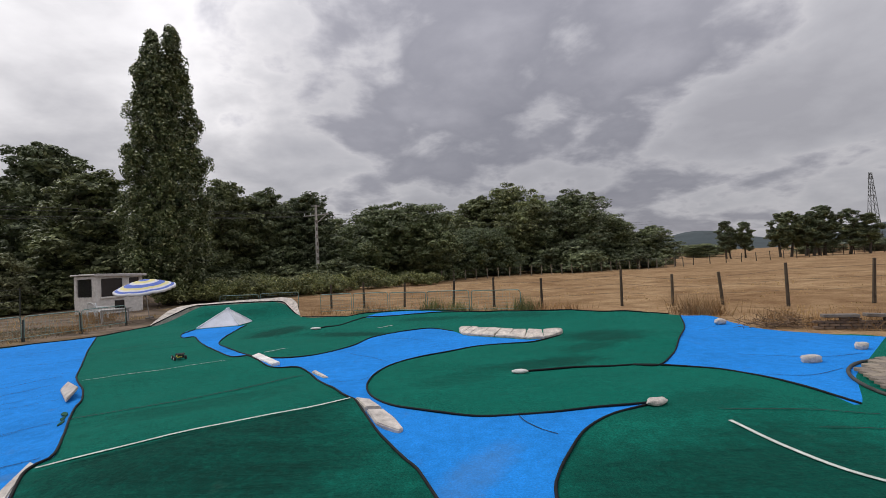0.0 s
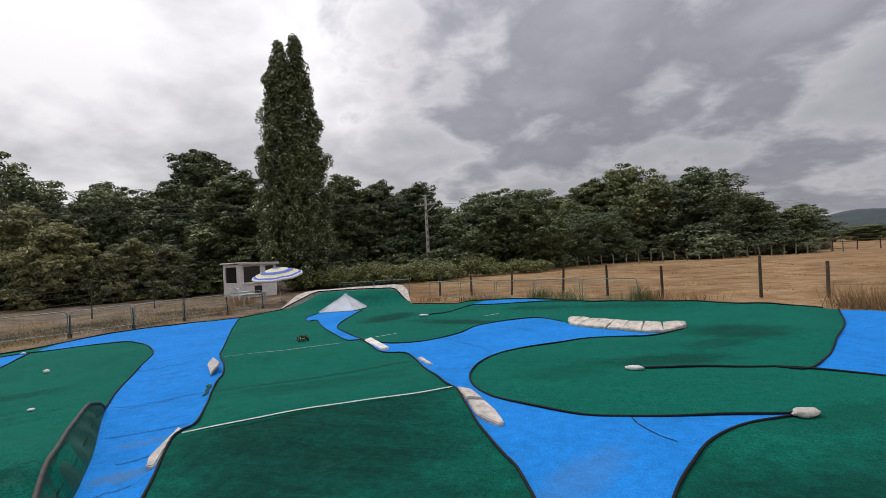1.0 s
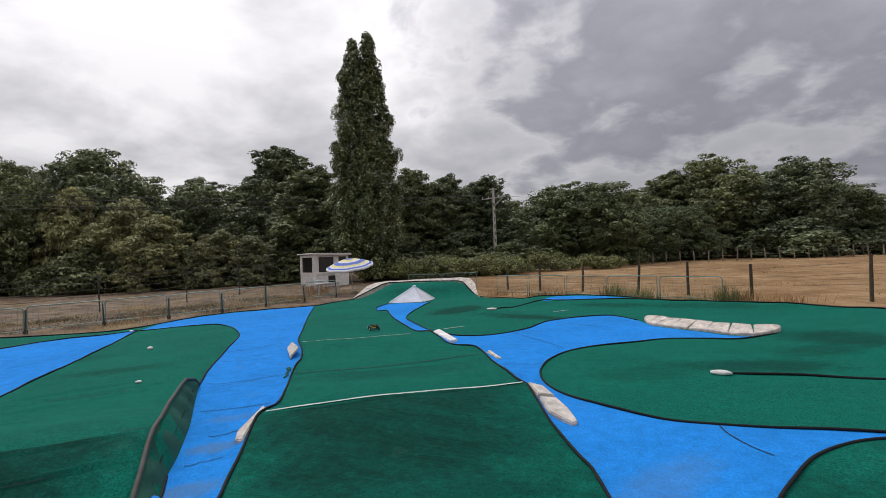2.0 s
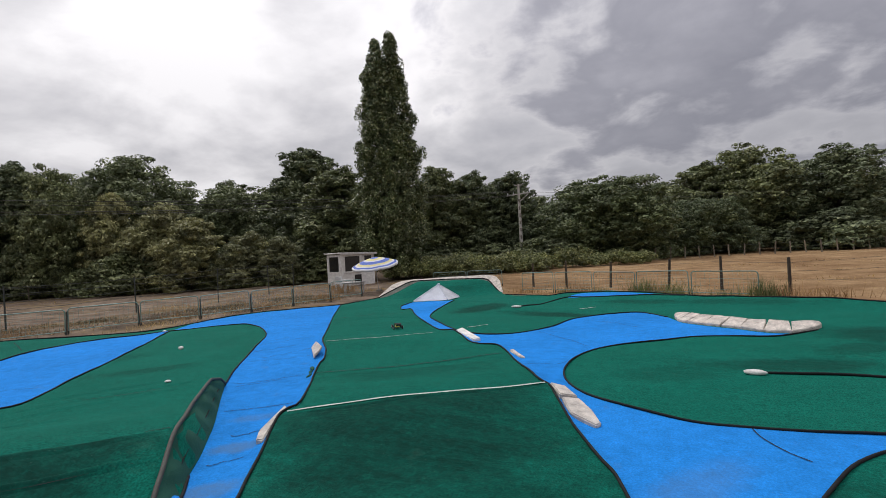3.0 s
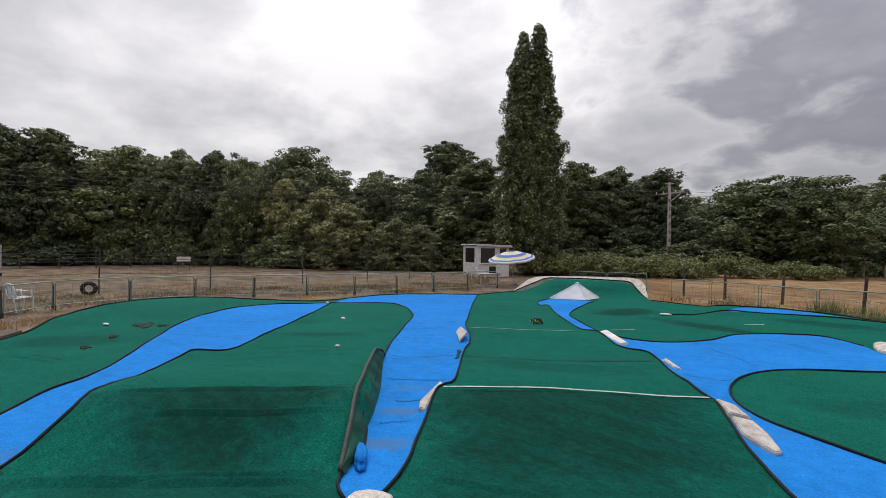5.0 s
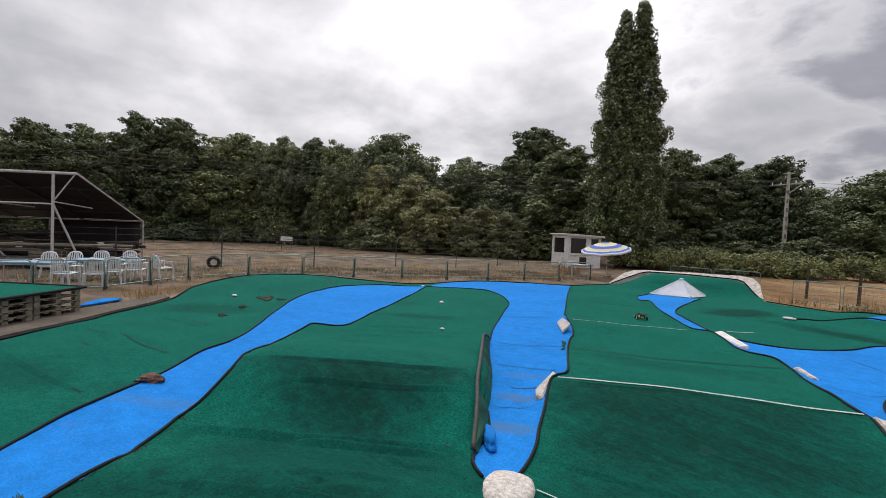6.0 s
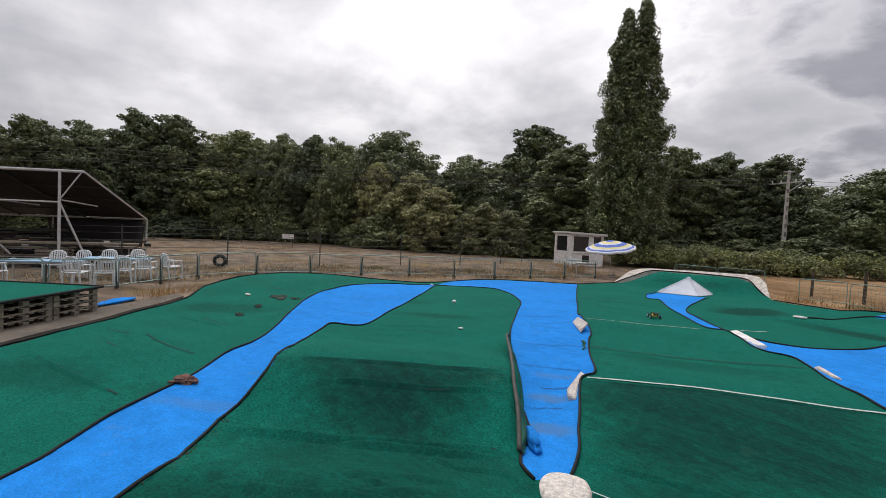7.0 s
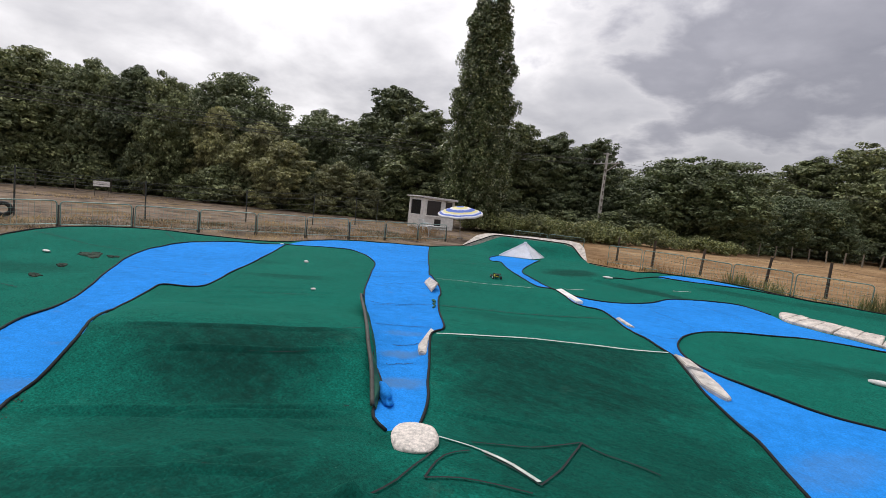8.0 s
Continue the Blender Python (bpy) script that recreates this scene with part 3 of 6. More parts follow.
# ---- the track: green and blue carpet meeting along the hoses ----
def build_carpets():
    from mathutils.geometry import delaunay_2d_cdt
    rng = np.random.default_rng(3)
    pts, edges = [], []

    def add_line(Q, closed):
        base = len(pts)
        pts.extend(Vector((float(a), float(b))) for a, b in Q)
        n = len(Q)
        edges.extend((base + i, base + (i + 1) % n) for i in range(n if closed else n - 1))
    for poly in (OUTLINE, B1, B2, B3, B4, B5):
        add_line(poly, True)
    gx, gy = np.meshgrid(np.arange(-20, 12.5, 0.15), np.arange(-7, 27, 0.15))
    gx, gy = gx.ravel(), gy.ravel()
    gx, gy = gx + rng.uniform(-0.03, 0.03, gx.shape), gy + rng.uniform(-0.03, 0.03, gy.shape)
    keep = inside(OUTLINE, gx, gy)
    for poly in (OUTLINE, B1, B2, B3, B4, B5):
        keep &= edge_distance(poly, gx, gy) > 0.07
    pts.extend(Vector((float(a), float(b))) for a, b in zip(gx[keep], gy[keep]))
    V, _, F, *_ = delaunay_2d_cdt(pts, edges, [], 0, 1e-5)
    V = np.array([tuple(v) for v in V])
    F = np.array([f for f in F if len(f) == 3])
    C = V[F].mean(1)
    ok = inside(OUTLINE, C[:, 0], C[:, 1])
    which = np.zeros(len(F), int)
    for i, poly in enumerate((B1, B2, B3, B4, B5)):
        which[inside(poly, C[:, 0], C[:, 1])] = i + 1
    Z = height(V[:, 0], V[:, 1]) + uneven(V[:, 0], V[:, 1])
    V3 = np.c_[V, Z]
    a, b, c = (V3[F[:, i]] for i in range(3))
    flip = np.cross(b - a, c - a)[:, 2] < 0
    F[flip] = F[flip][:, ::-1]
    labels = ["green outdoor carpet lanes with dark patches of wear and painted slope shade", "bright blue carpet strip between two lanes, dusty",
              "narrow bright blue carpet strip with creases", "bright blue carpet infield between curving lanes", "bright blue carpet run-off beside a hay field", "small bright blue carpet wedge by the far barriers"]
    for i in range(6):
        f = F[ok & (which == i)]
        # each lane that stands apart is a sheet of its own
        comp = np.arange(len(V3))
        while True:
            low = comp[f].min(1)
            nxt = comp.copy()
            for k in range(3):
                np.minimum.at(nxt, f[:, k], low)
            nxt = nxt[nxt]
            if np.array_equal(nxt, comp):
                break
            comp = nxt
        group = comp[f[:, 0]]
        for g in np.unique(group):
            fg = f[group == g]
            if len(fg) < 8:
                continue
            used, inv = np.unique(fg, return_inverse=True)
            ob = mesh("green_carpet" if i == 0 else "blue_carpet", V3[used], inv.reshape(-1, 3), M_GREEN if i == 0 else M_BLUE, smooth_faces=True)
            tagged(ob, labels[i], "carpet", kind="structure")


build_carpets()


def lay(Q, lift=0.0):
    Q = np.asarray(Q, float)
    return np.c_[Q, height(Q[:, 0], Q[:, 1]) + uneven(Q[:, 0], Q[:, 1]) + lift]


def hose(Q, r=0.018, mat=None, label="black rubber hose edging a carpet lane"):
    P = lay(Q, r * 0.75)
    i = np.arange(len(P))
    P[:, 2] += 0.006 * np.sin(i * 0.31)
    V, F = tube_data(P, r, 8)
    return tagged(mesh("edging_hose", V, F, mat or M_HOSE, smooth_faces=True), label, "hose", "lane edgings")


def on_lip(pts, inset=0.13):
    """An edge line that climbs onto the lane's raised side where the lane stands above the strip."""
    Q = spline(pts)
    T = np.gradient(Q, axis=0)
    T /= np.linalg.norm(T, axis=1)[:, None]
    N = np.c_[T[:, 1], -T[:, 0]]
    up = height(*(Q + N * (inset + 0.03)).T)
    return Q + N * (inset * smooth(0.03, 0.12, up))[:, None]


hose(on_lip(B1_RIGHT))
for line in (B1_LEFT, B2_LEFT[:4], B2_LEFT[7:], B2_RIGHT, MAIN_RIGHT[1:], FAR_LOBE, NEAR_LOBE, LOW_RIGHT, B4_LEFT, B4_LOW[1:]):
    hose(spline(line))
hose(spline(OUTER_LEFT), 0.022)
hose(spline(OUTER_RIGHT), 0.024)
hose(spline([(1.5, 9.5), (2.6, 9.62), B4_LOW[-1]]), 0.022)
hose(spline([(-4.7, 17.0), (-4.2, 18.9), (-3.5, 20.17), (-2.7, 20.0), (-1.25, 20.03), (0.0, 19.83), (0.85, 19.58)]), 0.022)


def ribbon(Q, w, mat, name, label, category, lift=0.016):
    Q = np.asarray(Q, float)
    T = np.gradient(Q, axis=0)
    T /= np.linalg.norm(T, axis=1)[:, None]
    N = np.c_[-T[:, 1], T[:, 0]] * w / 2
    L, R = lay(Q + N, lift), lay(Q - N, lift)
    n = len(Q)
    V = np.concatenate([L, R])
    F = [(i, n + i, n + i + 1, i + 1) for i in range(n - 1)]
    return tagged(mesh(name, V, F, mat, smooth_faces=True), label, category, kind="structure")


ribbon(spline([(-4.92, 5.55), (-3.59, 6.38), (-2.5, 7.05), (-1.62, 7.63)]), 0.045, M_LINE, "white_line", "white chalk line across the green lane", "line")
for k, (ln, w) in enumerate([([(-6.36, 7.83), (-5.41, 8.25), (-4.49, 8.97), (-3.55, 9.77), (-3.15, 10.15)], 0.03), ([(-7.97, 10.19), (-7.34, 10.61), (-6.58, 11.06), (-5.6, 11.75)], 0.022), ([(-10.99, 14.29), (-10.67, 14.94), (-10.2, 15.9)], 0.03)]):
    ribbon(spline(ln), w, M_LINE if k == 1 else M_SEAM_AND_SHADE, "carpet_seam", "thin seam across the green carpet lane", "seam")
ribbon(spline([(3.72, 6.3), (3.76, 5.75), (3.8, 5.3), (3.9, 4.85), (4.15, 4.4), (4.6, 4.0)]), 0.06, M_LINE, "white_line", "curved white painted line on green carpet", "line")
# shade in the blue carpet's creases, painted as flat dark strips
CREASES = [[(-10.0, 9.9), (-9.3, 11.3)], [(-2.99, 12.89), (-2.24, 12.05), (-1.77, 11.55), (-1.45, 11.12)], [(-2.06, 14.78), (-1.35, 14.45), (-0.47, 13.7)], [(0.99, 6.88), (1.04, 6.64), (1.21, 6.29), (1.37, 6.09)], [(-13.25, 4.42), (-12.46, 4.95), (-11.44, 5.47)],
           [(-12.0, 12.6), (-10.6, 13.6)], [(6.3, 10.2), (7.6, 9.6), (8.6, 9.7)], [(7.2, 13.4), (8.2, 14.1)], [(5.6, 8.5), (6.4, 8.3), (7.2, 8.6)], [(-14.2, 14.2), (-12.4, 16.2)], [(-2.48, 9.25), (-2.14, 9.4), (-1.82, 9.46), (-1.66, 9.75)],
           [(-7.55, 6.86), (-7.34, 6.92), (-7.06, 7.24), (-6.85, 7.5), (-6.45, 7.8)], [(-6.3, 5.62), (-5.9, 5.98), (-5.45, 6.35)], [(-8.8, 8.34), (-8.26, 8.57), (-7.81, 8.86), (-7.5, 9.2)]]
# wrinkle shade across the narrow strip, painted the same way
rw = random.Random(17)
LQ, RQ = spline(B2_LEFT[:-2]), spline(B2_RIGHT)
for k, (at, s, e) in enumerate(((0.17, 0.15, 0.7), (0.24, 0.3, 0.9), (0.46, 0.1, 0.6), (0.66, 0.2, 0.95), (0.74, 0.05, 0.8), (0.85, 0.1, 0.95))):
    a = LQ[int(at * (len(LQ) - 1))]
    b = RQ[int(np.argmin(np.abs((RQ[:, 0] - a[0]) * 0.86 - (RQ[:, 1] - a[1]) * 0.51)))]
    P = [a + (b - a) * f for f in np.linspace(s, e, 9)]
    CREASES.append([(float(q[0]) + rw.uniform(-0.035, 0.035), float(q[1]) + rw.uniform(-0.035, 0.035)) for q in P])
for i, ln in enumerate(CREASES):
    ribbon(spline(ln, 0.05), (0.015, 0.010, 0.013)[i - 3 * (i // 3)], M_SEAM_AND_SHADE, "crease_shade_strip", "dark strip painted as crease shade on the blue carpet", "seam", 0.008)
# dark strips along seams; the first four paint crease shade beside folds
for ln in ([(-10.2, -1.09), (-9.71, -0.87), (-8.99, -0.6), (-8.06, -0.28)], [(-11.37, 0.48), (-10.36, 0.64), (-9.52, 0.93)], [(-12.16, -0.07), (-11.5, 0.2)], [(-12.73, 1.77), (-11.74, 2.04)], [(-10.9, -0.2), (-10.5, -0.1)], [(4.6, 5.9), (5.4, 5.7), (6.2, 5.2)], [(-9.4, 5.2), (-8.6, 6.1)], [(3.85, 6.8), (4.52, 6.6), (5.14, 6.48), (5.68, 6.23)], [(-18.3, 4.2), (-16.3, 4.62), (-15.0, 5.35)], [(-17.9, 7.75), (-16.4, 7.3)], [(-9.6, 15.2), (-8.9, 16.6)]):
    ribbon(spline(ln), 0.02, M_SEAM_AND_SHADE, "carpet_seam", "dark seam and crease strip in the green carpet", "seam", 0.016)
for ln in ([(-2.55, 17.25), (-2.05, 17.72)], [(-5.2, 13.25), (-4.7, 13.7)]):
    ribbon(spline(ln), 0.05, M_LINE, "paint_dash", "short faded white paint dash on green carpet", "line")
# folds where the green cloth bunches up
def fold(ln, h, w, mat, label):
    """A ridge of cloth: a strip with a rounded, one-sided profile that fades at its ends."""
    Q = spline(ln[::-1], 0.08)
    T = np.gradient(Q, axis=0)
    T /= np.linalg.norm(T, axis=1)[:, None]
    N = np.c_[-T[:, 1], T[:, 0]]
    t = np.linspace(0, 1, len(Q))
    fade = smooth(0, 0.15, t) * (1 - smooth(0.85, 1, t)) * (0.9 + 0.12 * np.sin(t * 17 + len(Q)))
    prof = [(-2.6, 0.0), (-1.3, 0.28), (-0.5, 0.82), (0.0, 1.0), (0.22, 0.85), (0.34, 0.35), (0.45, 0.0)]
    rows = []
    for v, k in prof:
        P = lay(Q - N * (v * w), 0.004)
        P[:, 2] += 0.7 * h * k * fade
        if k == 0:
            P[:, 2] -= 0.012
        rows.append(P)
    n = len(Q)
    V = np.concatenate(rows)
    F = [(j * n + i, (j + 1) * n + i, (j + 1) * n + i + 1, j * n + i + 1) for j in range(len(prof) - 1) for i in range(n - 1)]
    return tagged(mesh("carpet_fold", V, F, mat, smooth_faces=True), label, "fold", kind="structure")


for ln, h, w in (([(-7.3, 1.75), (-7.02, 2.03), (-6.63, 2.42), (-6.2, 2.86), (-5.63, 3.45), (-5.25, 4.0)], 0.022, 0.04), ([(-6.45, 1.88), (-6.15, 2.18), (-5.74, 2.58), (-5.43, 2.9), (-4.86, 3.58)], 0.04, 0.035),
                 ([(-6.42, 0.57), (-6.0, 0.89), (-5.76, 1.12), (-5.45, 1.39), (-5.11, 1.76), (-4.83, 2.02), (-4.59, 2.3), (-4.18, 2.82)], 0.05, 0.05), ([(-5.3, 1.42), (-5.01, 1.71), (-4.75, 1.97), (-4.41, 2.31), (-4.15, 2.63)], 0.045, 0.04),
                 ([(-4.34, 0.82), (-3.92, 1.16), (-3.6, 1.4)], 0.04, 0.035), ([(-4.35, 1.22), (-4.1, 1.3), (-3.9, 1.2)], 0.035, 0.03), ([(-4.45, 2.1), (-4.1, 2.18), (-3.96, 2.34), (-3.65, 2.48)], 0.035, 0.035),
                 ([(-10.0, 4.8), (-9.3, 5.6), (-8.35, 6.8)], 0.028, 0.05), ([(-9.3, 3.5), (-8.8, 3.9), (-8.2, 4.4)], 0.022, 0.045), ([(-3.5, 3.46), (-3.04, 3.6), (-2.58, 3.8), (-2.2, 3.92)], 0.03, 0.04),
                 ([(-5.0, 5.5), (-4.07, 5.93), (-3.3, 6.5), (-2.52, 7.0), (-1.8, 7.5)], 0.012, 0.03),
                 ([(-10.3, 5.0), (-9.8, 5.7), (-9.2, 6.6)], 0.03, 0.06), ([(-9.6, 4.0), (-9.0, 5.2), (-8.2, 6.4)], 0.025, 0.06), ([(-10.0, 4.4), (-9.5, 5.3), (-8.7, 6.5)], 0.02, 0.05),
                 ([(-4.2, 0.4), (-3.7, 0.9), (-3.5, 1.5)], 0.03, 0.05), ([(-5.0, 0.2), (-4.3, 0.8), (-3.9, 1.6)], 0.025, 0.05), ([(-10.85, -1.2), (-9.9, -0.95), (-9.0, -0.6), (-8.1, -0.25)], 0.035, 0.035), ([(-11.5, 0.5), (-10.9, 0.7), (-10.3, 0.8)], 0.035, 0.035),
                 ([(-11.9, 0.0), (-11.2, 0.2), (-10.5, 0.25)], 0.025, 0.03), ([(-13.2, 1.3), (-12.3, 1.7), (-11.6, 1.9)], 0.025, 0.03), 
                 ([(-10.4, 14.2), (-9.4, 14.9), (-8.2, 15.2)], 0.025, 0.06), ([(-12.3, 17.6), (-11.2, 18.2), (-10.4, 18.4)], 0.025, 0.06),
                 ([(-3.4, 1.2), (-2.9, 1.6), (-2.2, 1.7)], 0.025, 0.045), ([(-4.6, 1.0), (-4.3, 1.5), (-3.9, 1.9)], 0.03, 0.05)):
    fold(ln, 1.5 * h if h >= 0.045 else h, 1.3 * w, M_GREEN, "bunched fold in the green carpet")
# shade along the foot of the longest folds, painted as dark strips
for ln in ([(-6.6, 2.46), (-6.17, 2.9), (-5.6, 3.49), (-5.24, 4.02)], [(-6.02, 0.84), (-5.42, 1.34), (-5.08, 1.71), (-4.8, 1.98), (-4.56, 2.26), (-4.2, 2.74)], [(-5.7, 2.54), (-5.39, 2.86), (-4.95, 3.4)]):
    ribbon(spline(ln, 0.06), 0.014, M_SEAM_AND_SHADE, "crease_shade_strip", "dark strip painted as shade along a carpet fold", "seam", 0.012)
# drainage edge shapes by the big stone
ribbon(spline([(-3.06, 2.77), (-2.75, 2.81), (-2.55, 2.80)]), 0.022, M_LINE, "white_line", "scuffed white edge strip beside the stone", "line")
ribbon(spline([(-2.6, 2.81), (-2.32, 2.77), (-1.99, 2.63)]), 0.045, M_LINE, "white_line", "scuffed white edge strip beside the stone", "line", 0.012)
for ln in ([(-2.77, 2.9), (-2.55, 3.08), (-2.3, 3.3), (-2.12, 3.58), (-1.97, 3.79)], [(-1.97, 3.79), (-1.71, 3.69), (-1.45, 3.7), (-1.2, 3.66)], [(-1.96, 3.77), (-1.95, 3.4), (-1.93, 3.01), (-1.96, 2.57)],
           [(-2.69, 2.71), (-2.78, 2.55), (-2.80, 2.38), (-2.75, 2.13), (-2.72, 2.03)], [(-2.72, 2.03), (-2.51, 2.2), (-2.25, 2.31), (-1.96, 2.4)], [(-2.96, 2.6), (-2.9, 2.35), (-2.89, 2.11), (-2.87, 1.83), (-2.92, 1.57)],
           [(-2.55, 2.74), (-2.3, 2.70), (-2.1, 2.64), (-1.97, 2.58)], [(-4.24, 0.91), (-4.04, 1.09), (-3.85, 1.2)]):
    ribbon(spline(ln), 0.02, M_SEAM_AND_SHADE, "carpet_seam", "cut edge of a green carpet patch", "seam")


# ---- stones, kerbs and boards along the lanes ----
def lump(name, size, m, mat, label, category, seed=0, rough=0.12, sub=3, square=0.0):
    bm = bmesh.new()
    bmesh.ops.create_icosphere(bm, subdivisions=sub, radius=1.0)
    for v in bm.verts:
        c = v.co.copy()
        if square:
            k = max(abs(c.x), abs(c.y), abs(c.z))
            c = c.lerp(c / k, square)
        n = noise.noise(v.co * 1.6 + Vector((seed * 7.1, seed * 3.3, 0)))
        c *= 1 + rough * n + 0.4 * rough * noise.noise(v.co * 5 + Vector((seed, 0, 0)))
        v.co = Vector((c.x * size[0] / 2, c.y * size[1] / 2, c.z * size[2] / 2))
    ob = part(name, bm, mat, smooth_faces=True)
    ob.matrix_world = m
    return tagged(ob, label, category)


M_RUBBLE = material("broken_red_brick", (0.20, 0.10, 0.075), 0.95, var=0.55, scale=14, fine_scale=60, bump=0.9, bump_dist=0.03)
M_PEBBLE = material("pebbled_stone", (0.66, 0.60, 0.54), 0.95, var=0.42, scale=22, fine_scale=70, bump=0.9, bump_dist=0.02)


def place(x, y, lift=0.0, turn=0.0, tx=0.0, ty=0.0):
    return pose(x, y, top(x, y) + lift, tx, ty, turn)


lump("white_stone", (0.45, 0.54, 0.11), place(-3.17, 2.52, 0.03, 33), M_PEBBLE, "round whitewashed stone at the head of a blue strip", "stone", 1, 0.05, 4, 0.22)
lump("sandbag", (0.36, 0.2, 0.12), place(3.12, 7.12, 0.05, 20), M_STONE, "white cloth sandbag at a hose end", "sandbag", 2, 0.2)
lump("white_stone", (0.34, 0.13, 0.09), place(1.42, 9.42, 0.04, -5), M_WHITE, "flat white stone at a hose end", "stone", 3)
lump("white_stone", (0.36, 0.16, 0.09), place(-4.75, 16.95, 0.04, 10), M_WHITE, "flat white stone at a hose end", "stone", 4)
lump("stone_block", (0.36, 0.2, 0.17), place(7.1, 9.2, 0.06, 10), M_STONE, "pale stone block on blue carpet", "stone", 5, 0.1, 3, 0.6)
lump("stone_block", (0.32, 0.2, 0.17), place(8.9, 10.1, 0.06, 30), M_STONE, "weathered grey stone block on blue carpet", "stone", 6, 0.15, 3, 0.5)
lump("stone_block", (0.32, 0.24, 0.2), place(8.35, 14.3, 0.08, 15), M_STONE, "pale broken stone beside the hay field", "stone", 7, 0.2, 3, 0.3)
lump("marker_stone", (0.16, 0.10, 0.10), place(-12.1, 9.05, 0.04, 15), M_WHITE, "small white marker stone on green carpet", "stone", 8)
lump("marker_stone", (0.12, 0.08, 0.05), place(-8.95, 6.5, 0.03, 40), M_WHITE, "small flat white marker on green carpet", "stone", 9)
lump("marker_stone", (0.26, 0.12, 0.06), place(-15.45, 3.62, 0.03, 10), M_WHITE, "small flat white marker on green mound", "stone", 10)
lump("marker_stone", (0.16, 0.10, 0.06), place(-15.9, 11.15, 0.04, 10), M_WHITE, "small white marker at the strip's tip", "stone", 11)
lump("brick_rubble", (0.34, 0.17, 0.11), place(-8.1, 0.5, 0.04, 48), M_RUBBLE, "heap of broken red brick at a carpet edge", "rubble", 12, 0.75, 4)


M_STAIN = material("dark_stain", (0.040, 0.056, 0.044), 1.0, var=0.7, scale=7, fine_scale=40, bump=0.6, spec=0.1)


def dirt_patch(x, y, rx, ry, turn, seed):
    """A hole worn in the cloth: ragged bare soil with a low torn rim."""
    rg = np.random.default_rng(seed)
    a = np.linspace(0, 2 * math.pi, 44, False)
    rag = 0.78 + 0.22 * np.sin(3 * a + seed) * rg.uniform(0.4, 1) + rg.normal(0, 0.10, 44)
    c, q = math.cos(radians(turn)), math.sin(radians(turn))
    V = []
    for k, lift in ((0.12, 0.018), (0.55, 0.016), (0.9, 0.02), (1.0, 0.004)):
        u, v = rx * k * rag * np.cos(a), ry * k * rag * np.sin(a)
        P = lay(np.c_[x + c * u - q * v, y + q * u + c * v], lift)
        P[:, 2] += rg.uniform(0, 0.012, 44) * (k < 1)
        V.append(P)
    F = [(j * 44 + i, j * 44 + (i + 1) % 44, (j + 1) * 44 + (i + 1) % 44, (j + 1) * 44 + i) for j in range(3) for i in range(44)] + [tuple(range(43, -1, -1))]
    F = [f[::-1] for f in F]
    tagged(mesh("dirt_patch", np.concatenate(V), F, M_STAIN), "dark dirt ground into worn green carpet", "stain", "worn holes")


for x, y, rx, ry, turn, seed in ((-14.76, 4.34, 0.5, 0.28, -20, 1), (-14.4, 4.65, 0.2, 0.14, 10, 5), (-13.74, 3.37, 0.24, 0.12, -20, 2), (-12.85, 2.62, 0.28, 0.12, -10, 3)):
    dirt_patch(x, y, rx, ry, turn, seed)
lump("blue_cloth", (0.52, 0.15, 0.15), place(-4.08, 3.2, 0.05, 138), M_BLUE, "bunched blue carpet against the netting", "cloth", 17, 0.5)


def slab(name, quad, thick, mat, label, category, group="", bevel=0.015):
    """A thick slab whose upper face has the four given corners."""
    bm = bmesh.new()
    up = [bm.verts.new(q) for q in quad]
    dn = [bm.verts.new((q[0], q[1], q[2] - thick)) for q in quad]
    n = len(quad)
    bm.faces.new(up)
    bm.faces.new(dn[::-1])
    for i in range(n):
        bm.faces.new((up[i], dn[i], dn[(i + 1) % n], up[(i + 1) % n]))
    bmesh.ops.recalc_face_normals(bm, faces=bm.faces)
    if bevel:
        bmesh.ops.bevel(bm, geom=list(bm.edges), offset=bevel, segments=2, affect="EDGES")
    return tagged(part(name, bm, mat), label, category, group)


def on(x, y, lift):
    return (x, y, top(x, y) + lift)


# boards that close the sides of the jumps
slab("side_board", [(-1.53, 7.57, 0.21), (-1.29, 7.56, 0.17), (-1.06, 7.22, 0.14), (-1.3, 7.16, 0.17)], 0.14, M_STONE, "weathered white board against the jump's flank", "board")
slab("side_board", [(-1.03, 7.18, 0.12), (-0.83, 6.89, 0.08), (-0.67, 6.53, 0.04), (-0.72, 6.43, 0.04), (-1.07, 6.66, 0.09), (-1.27, 7.1, 0.15)], 0.12, M_STONE, "cracked white board against the jump's flank", "board")
slab("side_board", [(-5.2, 5.8, 0.11), (-5.06, 5.7, 0.12), (-4.8, 5.13, 0.08), (-4.58, 4.76, 0.05), (-4.71, 4.77, 0.04), (-4.9, 5.0, 0.05)], 0.10, M_STONE, "narrow whitewashed board against the jump's flank", "board")
slab("side_board", [on(-5.3, 12.62, 0.05), on(-4.25, 11.28, 0.05), (-4.1, 11.42, 0.08), (-5.12, 12.72, 0.10)], 0.10, M_WHITE, "long whitewashed kerb board at the lane edge", "board")
slab("side_board", [on(-3.05, 10.42, 0.03), on(-2.62, 9.8, 0.03), (-2.52, 9.82, 0.03), (-2.96, 10.46, 0.05)], 0.07, M_STONE, "short whitewashed board at the lane edge", "board")

